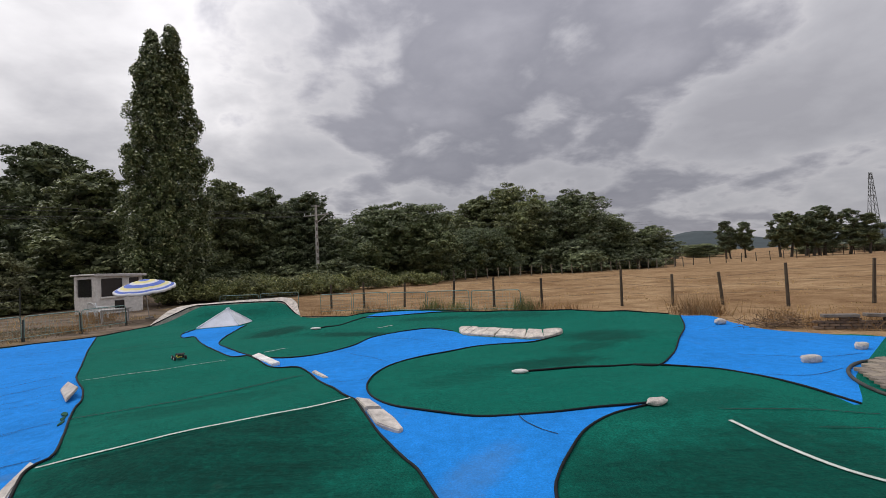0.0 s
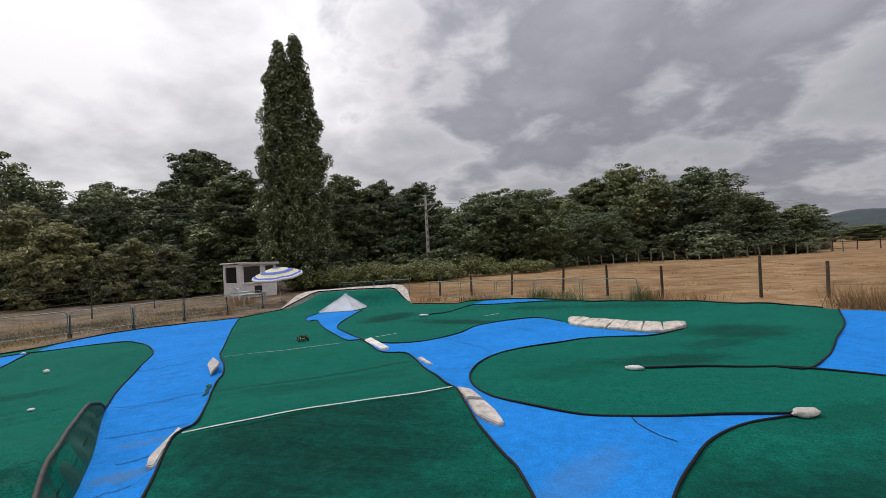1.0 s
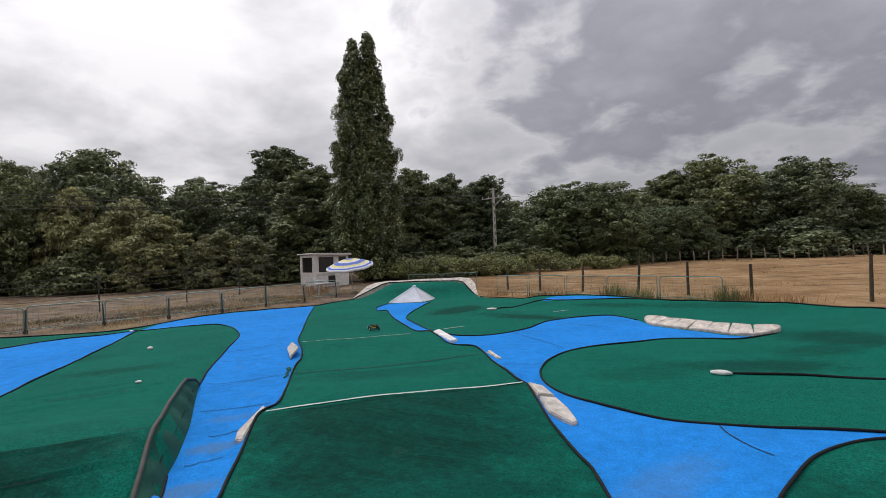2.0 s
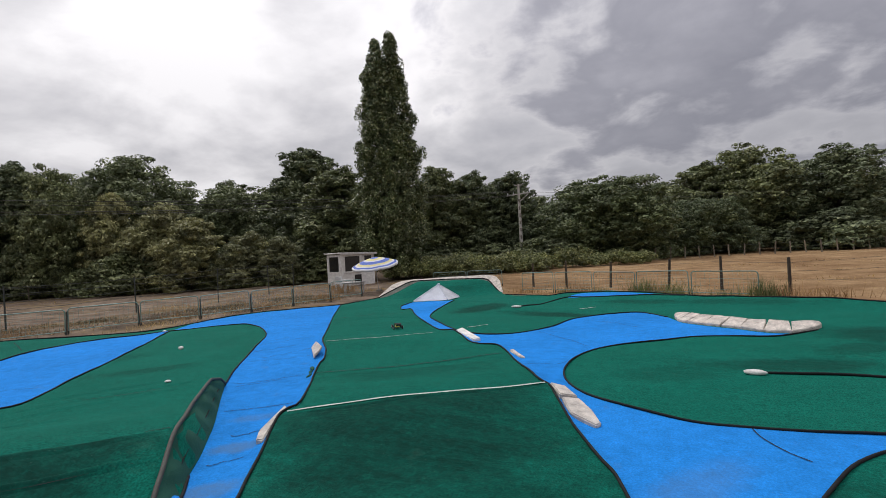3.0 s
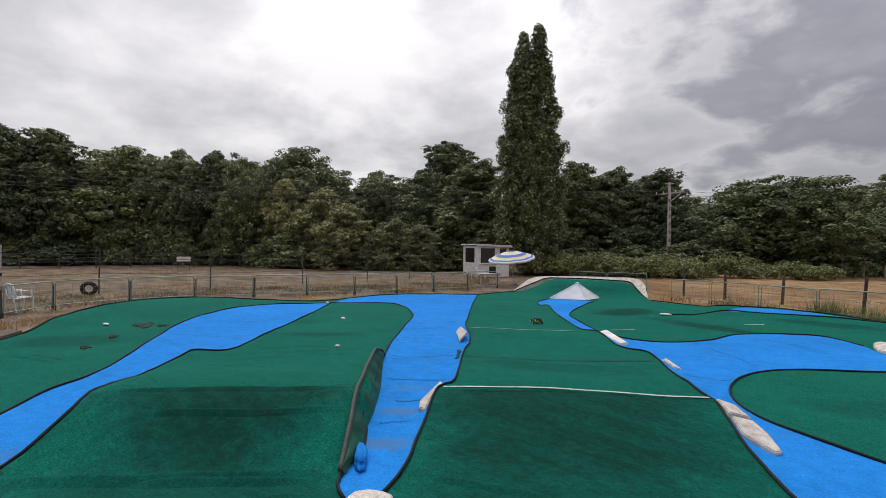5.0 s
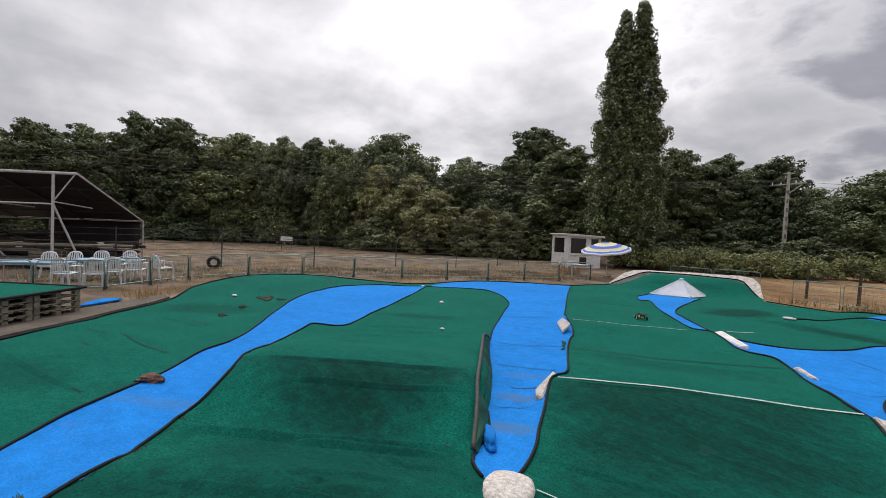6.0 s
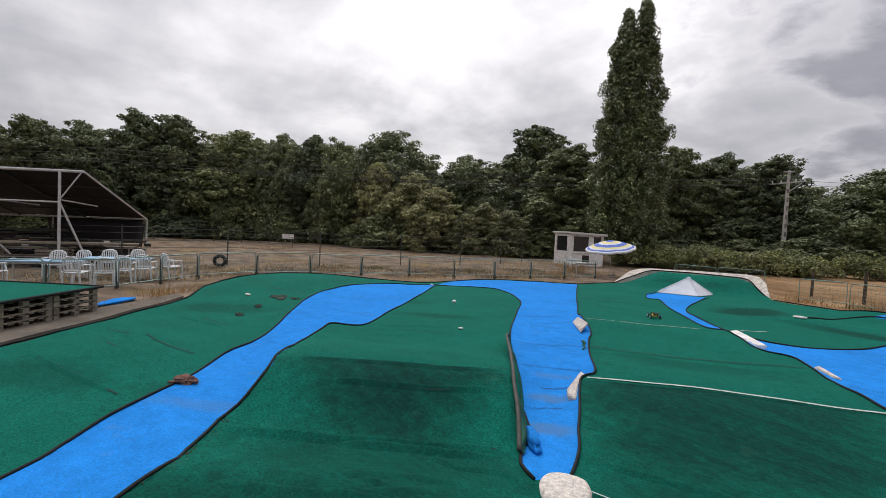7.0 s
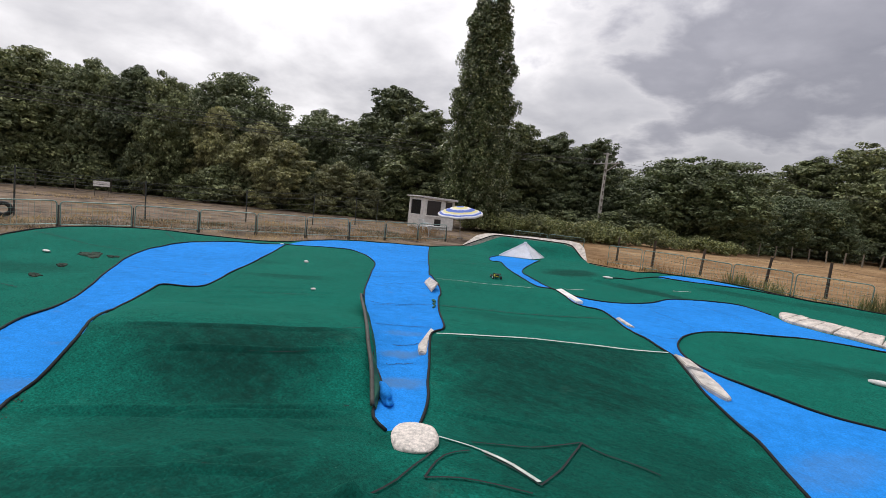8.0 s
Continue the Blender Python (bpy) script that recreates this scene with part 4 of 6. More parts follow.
slab("side_board", [(-8.06, 9.72, 0.07), (-7.95, 9.8, 0.21), (-7.26, 9.18, 0.23), (-7.2, 8.8, 0.07)], 0.06, M_STONE, "tilted whitewashed board at the lane edge", "board")
rg = random.Random(23)
for x, y in ((-6.62, 8.12), (-6.47, 7.9), (-6.3, 7.66)):
    lump("cloth_scrap", (rg.uniform(0.2, 0.32), rg.uniform(0.05, 0.08), 0.03), place(x - 0.05, y + 0.0, 0.01, rg.uniform(105, 135)), M_NET, "frayed scrap of green cloth at the strip's edge", "scrap", int(100 * abs(x)), 0.5)

# row of white kerb slabs at the far lobe
KQ = spline([(3.42, 13.8), (2.69, 13.3), (1.78, 13.72), (0.67, 14.55), (0.22, 15.6)], 0.05)
KB = spline([(3.5, 14.05), (3.0, 13.85), (2.1, 14.25), (1.0, 15.0), (0.5, 15.75)], 0.05)
cuts = [0.0, 0.2, 0.32, 0.43, 0.54, 0.65, 0.75, 0.84, 1.0]
for i in range(len(cuts) - 1):
    a, b = cuts[i] + 0.001, cuts[i + 1] - 0.001
    pa, pb = KQ[int(a * (len(KQ) - 1))], KQ[int(b * (len(KQ) - 1))]
    qa, qb = KB[int(a * (len(KB) - 1))], KB[int(b * (len(KB) - 1))]
    j = 0.012 * math.sin(i * 2.3)
    quad = [on(pa[0], pa[1], 0.06 + j), on(pb[0], pb[1], 0.06 - j), on(qb[0], qb[1], 0.19 + j), on(qa[0], qa[1], 0.19)]
    if i in (0, len(cuts) - 2):
        a2, b2 = (quad[1], quad[2]) if i == 0 else (quad[0], quad[3])
        c, v = (Vector(a2) + Vector(b2)) / 2, Vector(((pa - pb) if i == 0 else (pb - pa)).tolist() + [0.0])
        h2 = (Vector(b2) - Vector(a2)) / 2
        arc = [c - h2 * math.cos(u) + v * (math.sin(u) if i == 0 else math.sin(u) ** 2 * 0.9) for u in np.linspace(0, math.pi, 9)]
        quad = [(p.x, p.y, max(p.z, top(p.x, p.y) + 0.05)) for p in arc]
    slab("kerb_slab", quad, 0.2, M_KERB, "whitewashed concrete kerb slab, chipped and stained", "kerb", "white kerb slabs", 0.012)


def pyramid():
    B = [(-10.5, 19.65, 0.02), (-8.98, 20.2, 0.02), (-8.85, 21.3, 0.04), (-10.3, 21.2, 0.04)]
    apex = Vector((-9.68, 20.75, 0.72))
    paint = material("bluish_white_paint", (0.66, 0.67, 0.71), 0.7, var=0.18, scale=3, fine_scale=30, bump=0.3)
    root = thing("pyramid_jump", pose(0, 0, 0), "white painted wooden pyramid ramp on green carpet", "ramp")
    for i in range(4):
        a, b = Vector(B[i]), Vector(B[(i + 1) % 4])
        n = (b - a).cross(apex - a).normalized() * 0.02
        bm = bmesh.new()
        vs = [bm.verts.new(v) for v in (a, b, apex, a - n, b - n, apex - n)]
        for f in ((0, 1, 2), (5, 4, 3), (0, 3, 4, 1), (1, 4, 5, 2), (2, 5, 3, 0)):
            bm.faces.new([vs[k] for k in f])
        part("side_panel", bm, paint, root)
        part("edge_batten", rod(a + Vector((0, 0, 0.02)), apex + Vector((0, 0, 0.005)), 0.028, 0.022, 6), paint, root)
    part("cap", box((0.16, 0.14, 0.04), pose(apex.x, apex.y, apex.z + 0.01, 4, 0, 20), 0.012), paint, root)


pyramid()


def berm_wall():
    inner = spline([(-13.6, 21.6), (-13.35, 22.2), (-13.05, 22.85), (-12.75, 23.4), (-12.3, 23.6), (-10.4, 23.95), (-8.6, 24.15), (-8.25, 24.0), (-7.95, 23.65), (-7.62, 23.25), (-7.25, 22.85)], 0.1)
    T = np.gradient(inner, axis=0)
    T /= np.linalg.norm(T, axis=1)[:, None]
    N = np.c_[-T[:, 1], T[:, 0]]
    z = np.interp(np.linspace(0, 1, len(inner)), [0, 0.22, 0.27, 0.5, 0.76, 0.81, 1.0], [0.04, 0.62, 0.70, 0.73, 0.70, 0.60, 0.04])
    n = len(inner)
    u = np.linspace(0, 1, n)
    outer = inner + N * np.interp(u, [0, 0.15, 0.27, 0.32, 0.7, 0.76, 0.88, 1], [0.12, 0.60, 0.62, 0.25, 0.25, 0.42, 0.42, 0.14])[:, None]
    rise = np.interp(u, [0, 0.15, 0.27, 0.5, 0.72, 0.78, 0.88, 1], [0.03, 0.14, 0.08, 0.12, 0.17, 0.20, 0.18, 0.03])
    V = np.concatenate([np.c_[inner, z], np.c_[outer, z + rise], np.c_[outer + N * 0.05, 0 * z - 0.1], np.c_[inner, 0 * z - 0.1]])
    F = []
    for k in range(4):
        q = (k + 1) % 4
        F += [(k * n + i, k * n + i + 1, q * n + i + 1, q * n + i) for i in range(n - 1)]
    ob = mesh("berm_wall", V, F, M_KERB)
    tagged(ob, "whitewashed concrete wall capping the banked turn", "wall", kind="structure")
    P = np.c_[inner, z + 0.02]
    V, F = tube_data(P, 0.028, 8)
    tagged(mesh("edging_hose", V, F, M_HOSE, smooth_faces=True), "black rubber hose along the banked turn", "hose", "lane edgings")


berm_wall()


# ---- paved circle, brick wall and concrete path ----
def pavers():
    root = thing("paved_circle", pose(8.9, 6.75, 0), "round patch of worn concrete pavers beside the track", "paving", kind="structure")
    rng = random.Random(4)
    me = None
    for i in range(-13, 14):
        for j in range(-13, 14):
            x, y = i * 0.215 + (0.1 if j % 2 else 0), j * 0.215
            if math.hypot(x, y) > 2.25:
                continue
            if me is None:
                bm = box((0.2, 0.2, 0.06), Matrix(), 0.008)
                o = part("paver", bm, M_PAVER, root)
                me = o.data
            else:
                o = new("paver", me)
                o.parent = root
            o.location = (x, y, 0.06 + rng.uniform(-0.006, 0.006))
            o.rotation_euler = (rng.uniform(-0.02, 0.02), rng.uniform(-0.02, 0.02), rng.uniform(-0.03, 0.03))
    ring = [(8.9 + 2.42 * math.cos(a), 6.75 + 2.42 * math.sin(a)) for a in np.linspace(0, 2 * math.pi, 60)]
    hose(np.array(ring), 0.03, M_HOSE_GREY, "dusty grey pipe round the paved circle")


pavers()


def brick_wall():
    root = thing("low_brick_wall", pose(0, 0, 0), "low crumbling brick wall with pale coping stones", "wall", kind="structure")
    rng = random.Random(8)
    a, b = Vector((10.1, 12.75, 0)), Vector((16.0, 10.9, 0))
    d = (b - a).normalized()
    ang = math.degrees(math.atan2(d.y, d.x))
    bm0 = box((0.23, 0.11, 0.065), Matrix(), 0.006)
    first = part("brick", bm0, M_BRICK, root)
    k = 0
    for row in range(4):
        for i in range(26):
            if row == 3 and rng.random() < 0.35:
                continue
            p = a + d * (i * 0.242 + (0.12 if row % 2 else 0))
            o = first if k == 0 else new("brick", first.data)
            k += 1
            o.parent = root
            o.matrix_local = pose(p.x, p.y, 0.03 + row * 0.075, rng.uniform(-2, 2), rng.uniform(-2, 2), ang + rng.uniform(-2, 2))
    for i in range(6):
        p = a + d * (0.5 + i * 0.95)
        o = part("coping_stone", box((0.8, 0.26, 0.09), Matrix(), 0.015), M_CONCRETE, root)
        o.matrix_local = pose(p.x, p.y, 0.35, rng.uniform(-3, 3), rng.uniform(-3, 3), ang + rng.uniform(-4, 4))


brick_wall()


def concrete_path():
    A = spline([(-10.1, -3.3), (-11.3, -1.75), (-12.1, -1.05), (-13.34, -0.12), (-14.26, 0.57), (-14.9, 1.2), (-15.8, 1.95)])
    B = spline([(-11.0, -4.0), (-12.2, -2.6), (-13.2, -1.7), (-14.2, -0.6), (-15.2, 0.7), (-16.05, 1.75)], 0.14)
    n = 60
    f = lambda Q: np.stack([np.interp(np.linspace(0, 1, n), np.linspace(0, 1, len(Q)), Q[:, i]) for i in (0, 1)], 1)
    A, B = f(A), f(B)
    za = height(A[:, 0], A[:, 1]) + 0.05
    zb = height(B[:, 0], B[:, 1]) + 0.09
    V = np.concatenate([np.c_[A, za - 0.2], np.c_[A, za], np.c_[B, zb], np.c_[B, zb - 0.2]])
    F = []
    for k in range(3):
        F += [(k * n + i, k * n + i + 1, (k + 1) * n + i + 1, (k + 1) * n + i) for i in range(n - 1)]
    tagged(mesh("concrete_path", V, F, M_PATH), "worn concrete path with dirt beside the pallets", "path", kind="structure")


concrete_path()


def net_wall():
    """Netting that hangs from the pipe on the raised lane edge down to the blue strip."""
    base = spline([(-7.55, 6.68), (-6.66, 5.82), (-5.94, 5.14), (-5.2, 4.36), (-4.78, 3.88), (-4.3, 3.4), (-3.95, 2.9)])
    lip = spline([(-7.54, 6.67), (-7.28, 6.3), (-6.92, 5.86), (-6.1, 5.02), (-5.34, 4.24), (-4.9, 3.78), (-4.4, 3.3), (-3.98, 2.86)])
    n, k = 80, 9
    f = lambda Q: np.stack([np.interp(np.linspace(0, 1, n), np.linspace(0, 1, len(Q)), Q[:, i]) for i in (0, 1)], 1)
    A, B = lay(f(lip), 0.02), lay(f(base), 0.012)
    u = np.linspace(0, 1, n)
    A[:, 2] = np.maximum(A[:, 2], np.interp(u, [0, 0.05, 0.16, 0.5, 0.73, 0.9, 1.0], [0.02, 0.17, 0.31, 0.41, 0.40, 0.22, 0.04]))
    V = []
    for j in range(k):
        t = j / (k - 1)
        P = A * (1 - t) + B * t
        P[:, 2] += 0.045 * math.sin(math.pi * t) * (0.8 + 0.3 * np.sin(u * 19 + 2))
        P[:, 0] -= 0.03 * math.sin(math.pi * t) * np.sin(u * 43 + 3 * t)
        V.append(P)
    V = np.concatenate(V)
    F = [(j * n + i, j * n + i + 1, (j + 1) * n + i + 1, (j + 1) * n + i) for j in range(k - 1) for i in range(n - 1)]
    tagged(mesh("side_netting", V, F, M_NET, smooth_faces=True), "dusty green netting draped over the lane's flank", "netting", kind="structure")
    P = A.copy()
    P[:, 2] += 0.015
    V, F = tube_data(P, 0.026, 8)
    tagged(mesh("edging_hose", V, F, M_HOSE_GREY, smooth_faces=True), "dusty grey pipe along the raised lane edge", "hose", "lane edgings")
    C = A * 0.45 + B * 0.55
    V, F = tube_data(C[10:66] + np.array([0.01, 0.01, -0.015]), 0.008, 6)
    tagged(mesh("net_cord", V, F, M_HOSE, smooth_faces=True), "thin dark cord through the hanging netting", "cord")


net_wall()


def stick_pile():
    rn = random.Random(19)
    bm = bmesh.new()
    for _ in range(170):
        y = 13.35 + rn.gauss(0, 0.22)
        x = 9.55 + rn.gauss(0, 0.45) + 0.5 * (13.35 - y)
        a, l = rn.uniform(0, 6.28), rn.uniform(0.15, 0.6)
        z = abs(rn.gauss(0, 0.12))
        add_rod(bm, (x, y, z), (x + l * math.cos(a), y + l * math.sin(a), max(0.0, z + rn.uniform(-0.15, 0.2))), rn.uniform(0.005, 0.014), 0.004, 4)
    tagged(part("stick_pile", bm, M_STICK), "heap of dry brown sticks and straw", "sticks", kind="stuff")


stick_pile()


def pallet_stage():
    """Stacked pallets: the front row towards the track, with carpet on top."""
    p, q = Vector((-14.25, -0.12, 0.06)), Vector((-12.3, -1.83, 0.06))
    d = (q - p).normalized()
    ang = math.degrees(math.atan2(d.y, d.x))
    root = thing("pallet_stage", pose(p.x, p.y, p.z, 0, 0, ang), "low stage of stacked grey wooden pallets with green carpet top", "stage")
    back = -1.0
    for col in range(3):
        x0 = col * 1.22
        for lev in range(4):
            z = lev * 0.138
            for k in range(3):
                part("bearer", box((1.18, 0.1, 0.022), pose(x0 + 0.6, back * (0.06 + k * 0.48), z + 0.011), 0.003), M_PALLET, root)
                for i in range(3):
                    part("block", box((0.14, 0.1, 0.085), pose(x0 + 0.08 + i * 0.52, back * (0.06 + k * 0.48), z + 0.065), 0.004), M_PALLET, root)
            for i in range(6):
                part("deck_board", box((0.11, 1.08, 0.022), pose(x0 + 0.06 + i * 0.212, back * 0.54, z + 0.12), 0.003), M_PALLET, root)
    part("carpet_top", box((3.9, 3.0, 0.02), pose(1.85, back * 1.45, 0.565), 0.004), M_GREEN, root)
    part("rim_hose", rod((-0.1, 0.03, 0.575), (3.8, 0.03, 0.575), 0.03), M_HOSE, root)
    part("rim_hose", rod((-0.1, 0.03, 0.575), (-0.1, back * 2.95, 0.575), 0.03), M_HOSE, root)
    lump("blue_cloth", (1.35, 0.42, 0.12), pose(-15.75, 0.35, 0.05, 0, 0, 137), M_BLUE, "crumpled scrap of blue carpet on the ground", "cloth", 21, 0.25)


pallet_stage()


# ---- barrier panels and fences ----
def barrier_panel(w=2.1, h=0.95):
    root = thing("barrier_panel", pose(0, 0, 0), "green-grey tubular steel barrier panel with wire mesh", "barrier", "track barriers")
    r = 0.12
    P = [(0, 0.06)] + [(r - r * math.cos(a), h - r + r * math.sin(a)) for a in np.linspace(0, math.pi / 2, 5)]
    P += [(w - x, z) for x, z in P[::-1]]
    V, F = tube_data_xz(P, 0.019)
    mesh("frame", V, F, M_GALV, root, True)
    part("bottom_rail", rod((0, 0, 0.12), (w, 0, 0.12), 0.015, seg=6), M_GALV, root)
    bm = bmesh.new()
    for i in range(1, 14):
        x = i * w / 14
        add_rod(bm, (x, 0, 0.12), (x, 0, h), 0.0034, seg=3)
    for i in range(1, 6):
        z = 0.12 + i * (h - 0.12) / 6
        add_rod(bm, (0, 0, z), (w, 0, z), 0.0034, seg=3)
    part("wire_mesh", bm, M_GALV, root)
    for x in (0.0, w):
        part("foot", rod((x, 0, -0.15), (x, 0, 0.1), 0.024, seg=6), M_POST, root)
    return root


def tube_data_xz(P, r, seg=6):
    V, F = [], []
    n = len(P)
    for i, (x, z) in enumerate(P):
        a, b = P[max(0, i - 1)], P[min(n - 1, i + 1)]
        t = Vector((b[0] - a[0], 0, b[1] - a[1])).normalized()
        s = Vector((-t.z, 0, t.x))
        for k in range(seg):
            q = 2 * math.pi * k / seg
            V.append((x + r * math.cos(q) * s.x, r * math.sin(q), z + r * math.cos(q) * s.z))
    for i in range(n - 1):
        for k in range(seg):
            F.append((i * seg + k, i * seg + (k + 1) % seg, (i + 1) * seg + (k + 1) % seg, (i + 1) * seg + k))
    return V, F


LEFT_FENCE = [(-17.4, -5.8), (-17.8, -3.5), (-18.1, -1.1), (-18.5, 0.6), (-19.6, 1.95), (-21.0, 3.4), (-21.4, 5.8), (-21.1, 8.1), (-20.3, 10.3), (-19.3, 12.4), (-18.1, 14.25), (-17.2, 16.2), (-16.7, 18.4), (-16.2, 20.7), (-15.6, 22.8)]
RIGHT_FENCE = [(-6.3, 23.4), (-4.6, 23.1), (-2.75, 22.6), (-0.9, 22.0), (1.1, 21.0), (3.3, 20.4)]
REAR_FENCE = [(-13.2, 27.2), (-11.0, 27.6), (-8.8, 28.1)]
panel = None
rng = random.Random(2)
for chain in (LEFT_FENCE, RIGHT_FENCE, REAR_FENCE):
    for (ax, ay), (bx, by) in zip(chain, chain[1:]):
        l = math.hypot(bx - ax, by - ay) - 0.1
        m = pose(ax + (bx - ax) * 0.03, ay + (by - ay) * 0.03, 0.02, rng.uniform(-3, 3), rng.uniform(-1, 1), math.degrees(math.atan2(by - ay, bx - ax)))
        if panel is None:
            panel = barrier_panel()
            p = panel
            p.matrix_basis = m
        else:
            p = copy_thing(panel, m)
        p.scale = (l / 2.1, 1, 1)
post = None
for (x, y) in LEFT_FENCE[1:]:
    if post is None:
        post = part("fence_post", rod((0, 0, -0.1), (0, 0, 0.85), 0.024, 0.022), M_POST)
        tagged(post, "short dark steel post between barrier panels", "post", "barrier posts")
        post.location = (x, y, 0)
    else:
        copy_thing(post, pose(x + 0.03, y, 0, rng.uniform(-3, 3), rng.uniform(-3, 3)))


def wire_fence(pts, h, r, mat, label, wires, group, lean=4, seed=1, wire_r=0.004):
    rn = random.Random(seed)
    root = thing("wire_fence", pose(0, 0, 0), label, "fence", group)
    tops = []
    for x, y, *k in pts:
        hh = (k[0] if k else h) * rn.uniform(0.93, 1.05)
        a, b = rn.uniform(-lean, lean), rn.uniform(-lean, lean)
        tip = Vector((x + hh * math.sin(radians(a)), y + hh * math.sin(radians(b)), hh))
        bm = bmesh.new()
        add_rod(bm, (x, y, -0.15), tip, r, r * 0.85, 7)
        for v in bm.verts:
            v.co += Vector((noise.noise(v.co * 3), noise.noise(v.co * 3 + Vector((5, 0, 0))), 0)) * r * 0.35
        part("post", bm, mat, root)
        tops.append((Vector((x, y, 0)), tip))
    for w in wires:
        P = []
        for (a0, a1), (b0, b1) in zip(tops, tops[1:]):
            a, b = a0.lerp(a1, w), b0.lerp(b1, w)
            P += [a, (a + b) / 2 - Vector((0, 0, 0.03))]
        P.append(tops[-1][0].lerp(tops[-1][1], w))
        V, F = tube_data([tuple(q) for q in P], wire_r, 4)
        mesh("wire", V, F, M_POST, root)
    return root


wire_fence([(-6.4, 26.2), (-4.5, 25.8), (-2.2, 25.0), (0.4, 24.0), (2.4, 23.0), (4.5, 21.9), (7.9, 21.0, 1.6), (9.7, 20.0), (11.5, 19.4), (13.4, 18.3, 1.65), (16.2, 17.7, 1.65), (19.5, 16.6), (23, 15.5)], 1.4, 0.065, M_WOOD,
           "weathered wooden posts with slack fence wire", (0.35, 0.6, 0.85), "field fences", 4, 3)
wire_fence([(-27.4, -3.0), (-27.0, 1.5), (-26.2, 5.9), (-25.0, 10.4), (-24.5, 15.5), (-24.6, 20.5), (-25.2, 25.2), (-25.8, 28.3)], 2.0, 0.035, M_POST, "tall dark steel posts with strands of wire", (0.45, 0.62, 0.8, 0.95), "field fences", 1, 4, 0.009)
wire_fence([(-62 + i * 0.8, -14 + i * 2.6) for i in range(16)], 1.25, 0.05, M_WOOD, "grey posts and wire along the dirt road", (0.45, 0.95), "field fences", 3, 5, 0.025)
wire_fence([(-9 + i * 1.45, 57.6 + 0.28 * max(0, -9 + i * 1.45)) for i in range(31)], 1.3, 0.07, M_PALLET, "row of small wooden posts along the hedge", (0.5, 0.9), "field fences", 4, 6, 0.008)
wire_fence([(24.5 + i * 3.6, 66 + i * 1.7) for i in range(24)], 1.5, 0.07, M_WOOD, "far wooden posts across the hay field", (0.6, 0.92), "field fences", 3, 7, 0.012)


# ---- hut, parasol and what stands by it ----
def hut():
    x, y = -22.4, 30.0
    root = thing("ticket_hut", pose(x, y, 0, 0, 0, 63), "small white timber hut with dark windows and flat roof", "hut")
    W, D, Hh = 2.85, 2.6, 2.5

    def wall_with(name, w, h, holes, m):
        """A wall of panels round its openings, 0.08 thick."""
        bm = bmesh.new()
        xs = sorted({0, w, *[v for a, b, c, d in holes for v in (a, b)]})
        zs = sorted({0, h, *[v for a, b, c, d in holes for v in (c, d)]})
        for i in range(len(xs) - 1):
            for j in range(len(zs) - 1):
                cx, cz = (xs[i] + xs[i + 1]) / 2, (zs[j] + zs[j + 1]) / 2
                if any(a < cx < b and c < cz < d for a, b, c, d in holes):
                    continue
                add_box(bm, (xs[i + 1] - xs[i], 0.08, zs[j + 1] - zs[j]), Matrix.Translation((cx, 0, cz)))
        bmesh.ops.remove_doubles(bm, verts=bm.verts, dist=0.0005)
        o = part(name, bm, M_WHITE, root)
        o.matrix_local = m
        for a, b, c, d in holes:
            fb = bmesh.new()
            for s, q in (((b - a, 0.1, 0.06), ((a + b) / 2, -0.012, c + 0.03)), ((b - a, 0.1, 0.06), ((a + b) / 2, -0.012, d - 0.03)),
                         ((0.06, 0.1, d - c - 0.12), (a + 0.03, -0.012, (c + d) / 2)), ((0.06, 0.1, d - c - 0.12), (b - 0.03, -0.012, (c + d) / 2))):
                add_box(fb, s, Matrix.Translation(q))
            w_ = part("window_frame", fb, M_WHITE, o)
            part("pane", box((b - a - 0.12, 0.012, d - c - 0.12), Matrix.Translation(((a + b) / 2, 0.01, (c + d) / 2))), M_GLASS_DARK, w_, "dark glass pane")
    wall_with("front_wall", W, Hh, [(0.2, 1.62, 1.08, 2.38), (1.92, 2.7, 1.08, 2.38)], pose(0, 0, 0))
    wall_with("side_wall", D, Hh, [(0.3, 2.25, 1.08, 2.38)], pose(0, D, 0, 0, 0, -90))
    wall_with("side_wall", D, Hh, [], pose(W, 0, 0, 0, 0, 90))
    wall_with("back_wall", W, Hh, [], pose(0, D, 0))
    part("roof", box((W + 0.4, D + 0.4, 0.1), pose(W / 2, D / 2, Hh + 0.06, 0, 1.5, 0), 0.02), M_WHITE, root, "flat white roof slab")
    part("fascia", box((W + 0.42, 0.05, 0.16), pose(W / 2, -0.22, Hh + 0.02, 0, 1.5, 0), 0.01), M_STEEL, root)
    # dark plate on the solid wall, painting the shade of a low opening
    part("opening_shade_panel", box((0.6, 0.03, 0.7), pose(1.35, -0.05, 0.5), 0.006), M_GLASS_DARK, root, "dark panel standing for a shaded opening")
    part("sill", box((1.5, 0.1, 0.05), pose(0.91, -0.07, 1.05), 0.008), M_WHITE, root)
    part("corner_post", box((0.18, 0.1, Hh), pose(0.05, -0.05, Hh / 2), 0.01), M_WHITE, root)


hut()


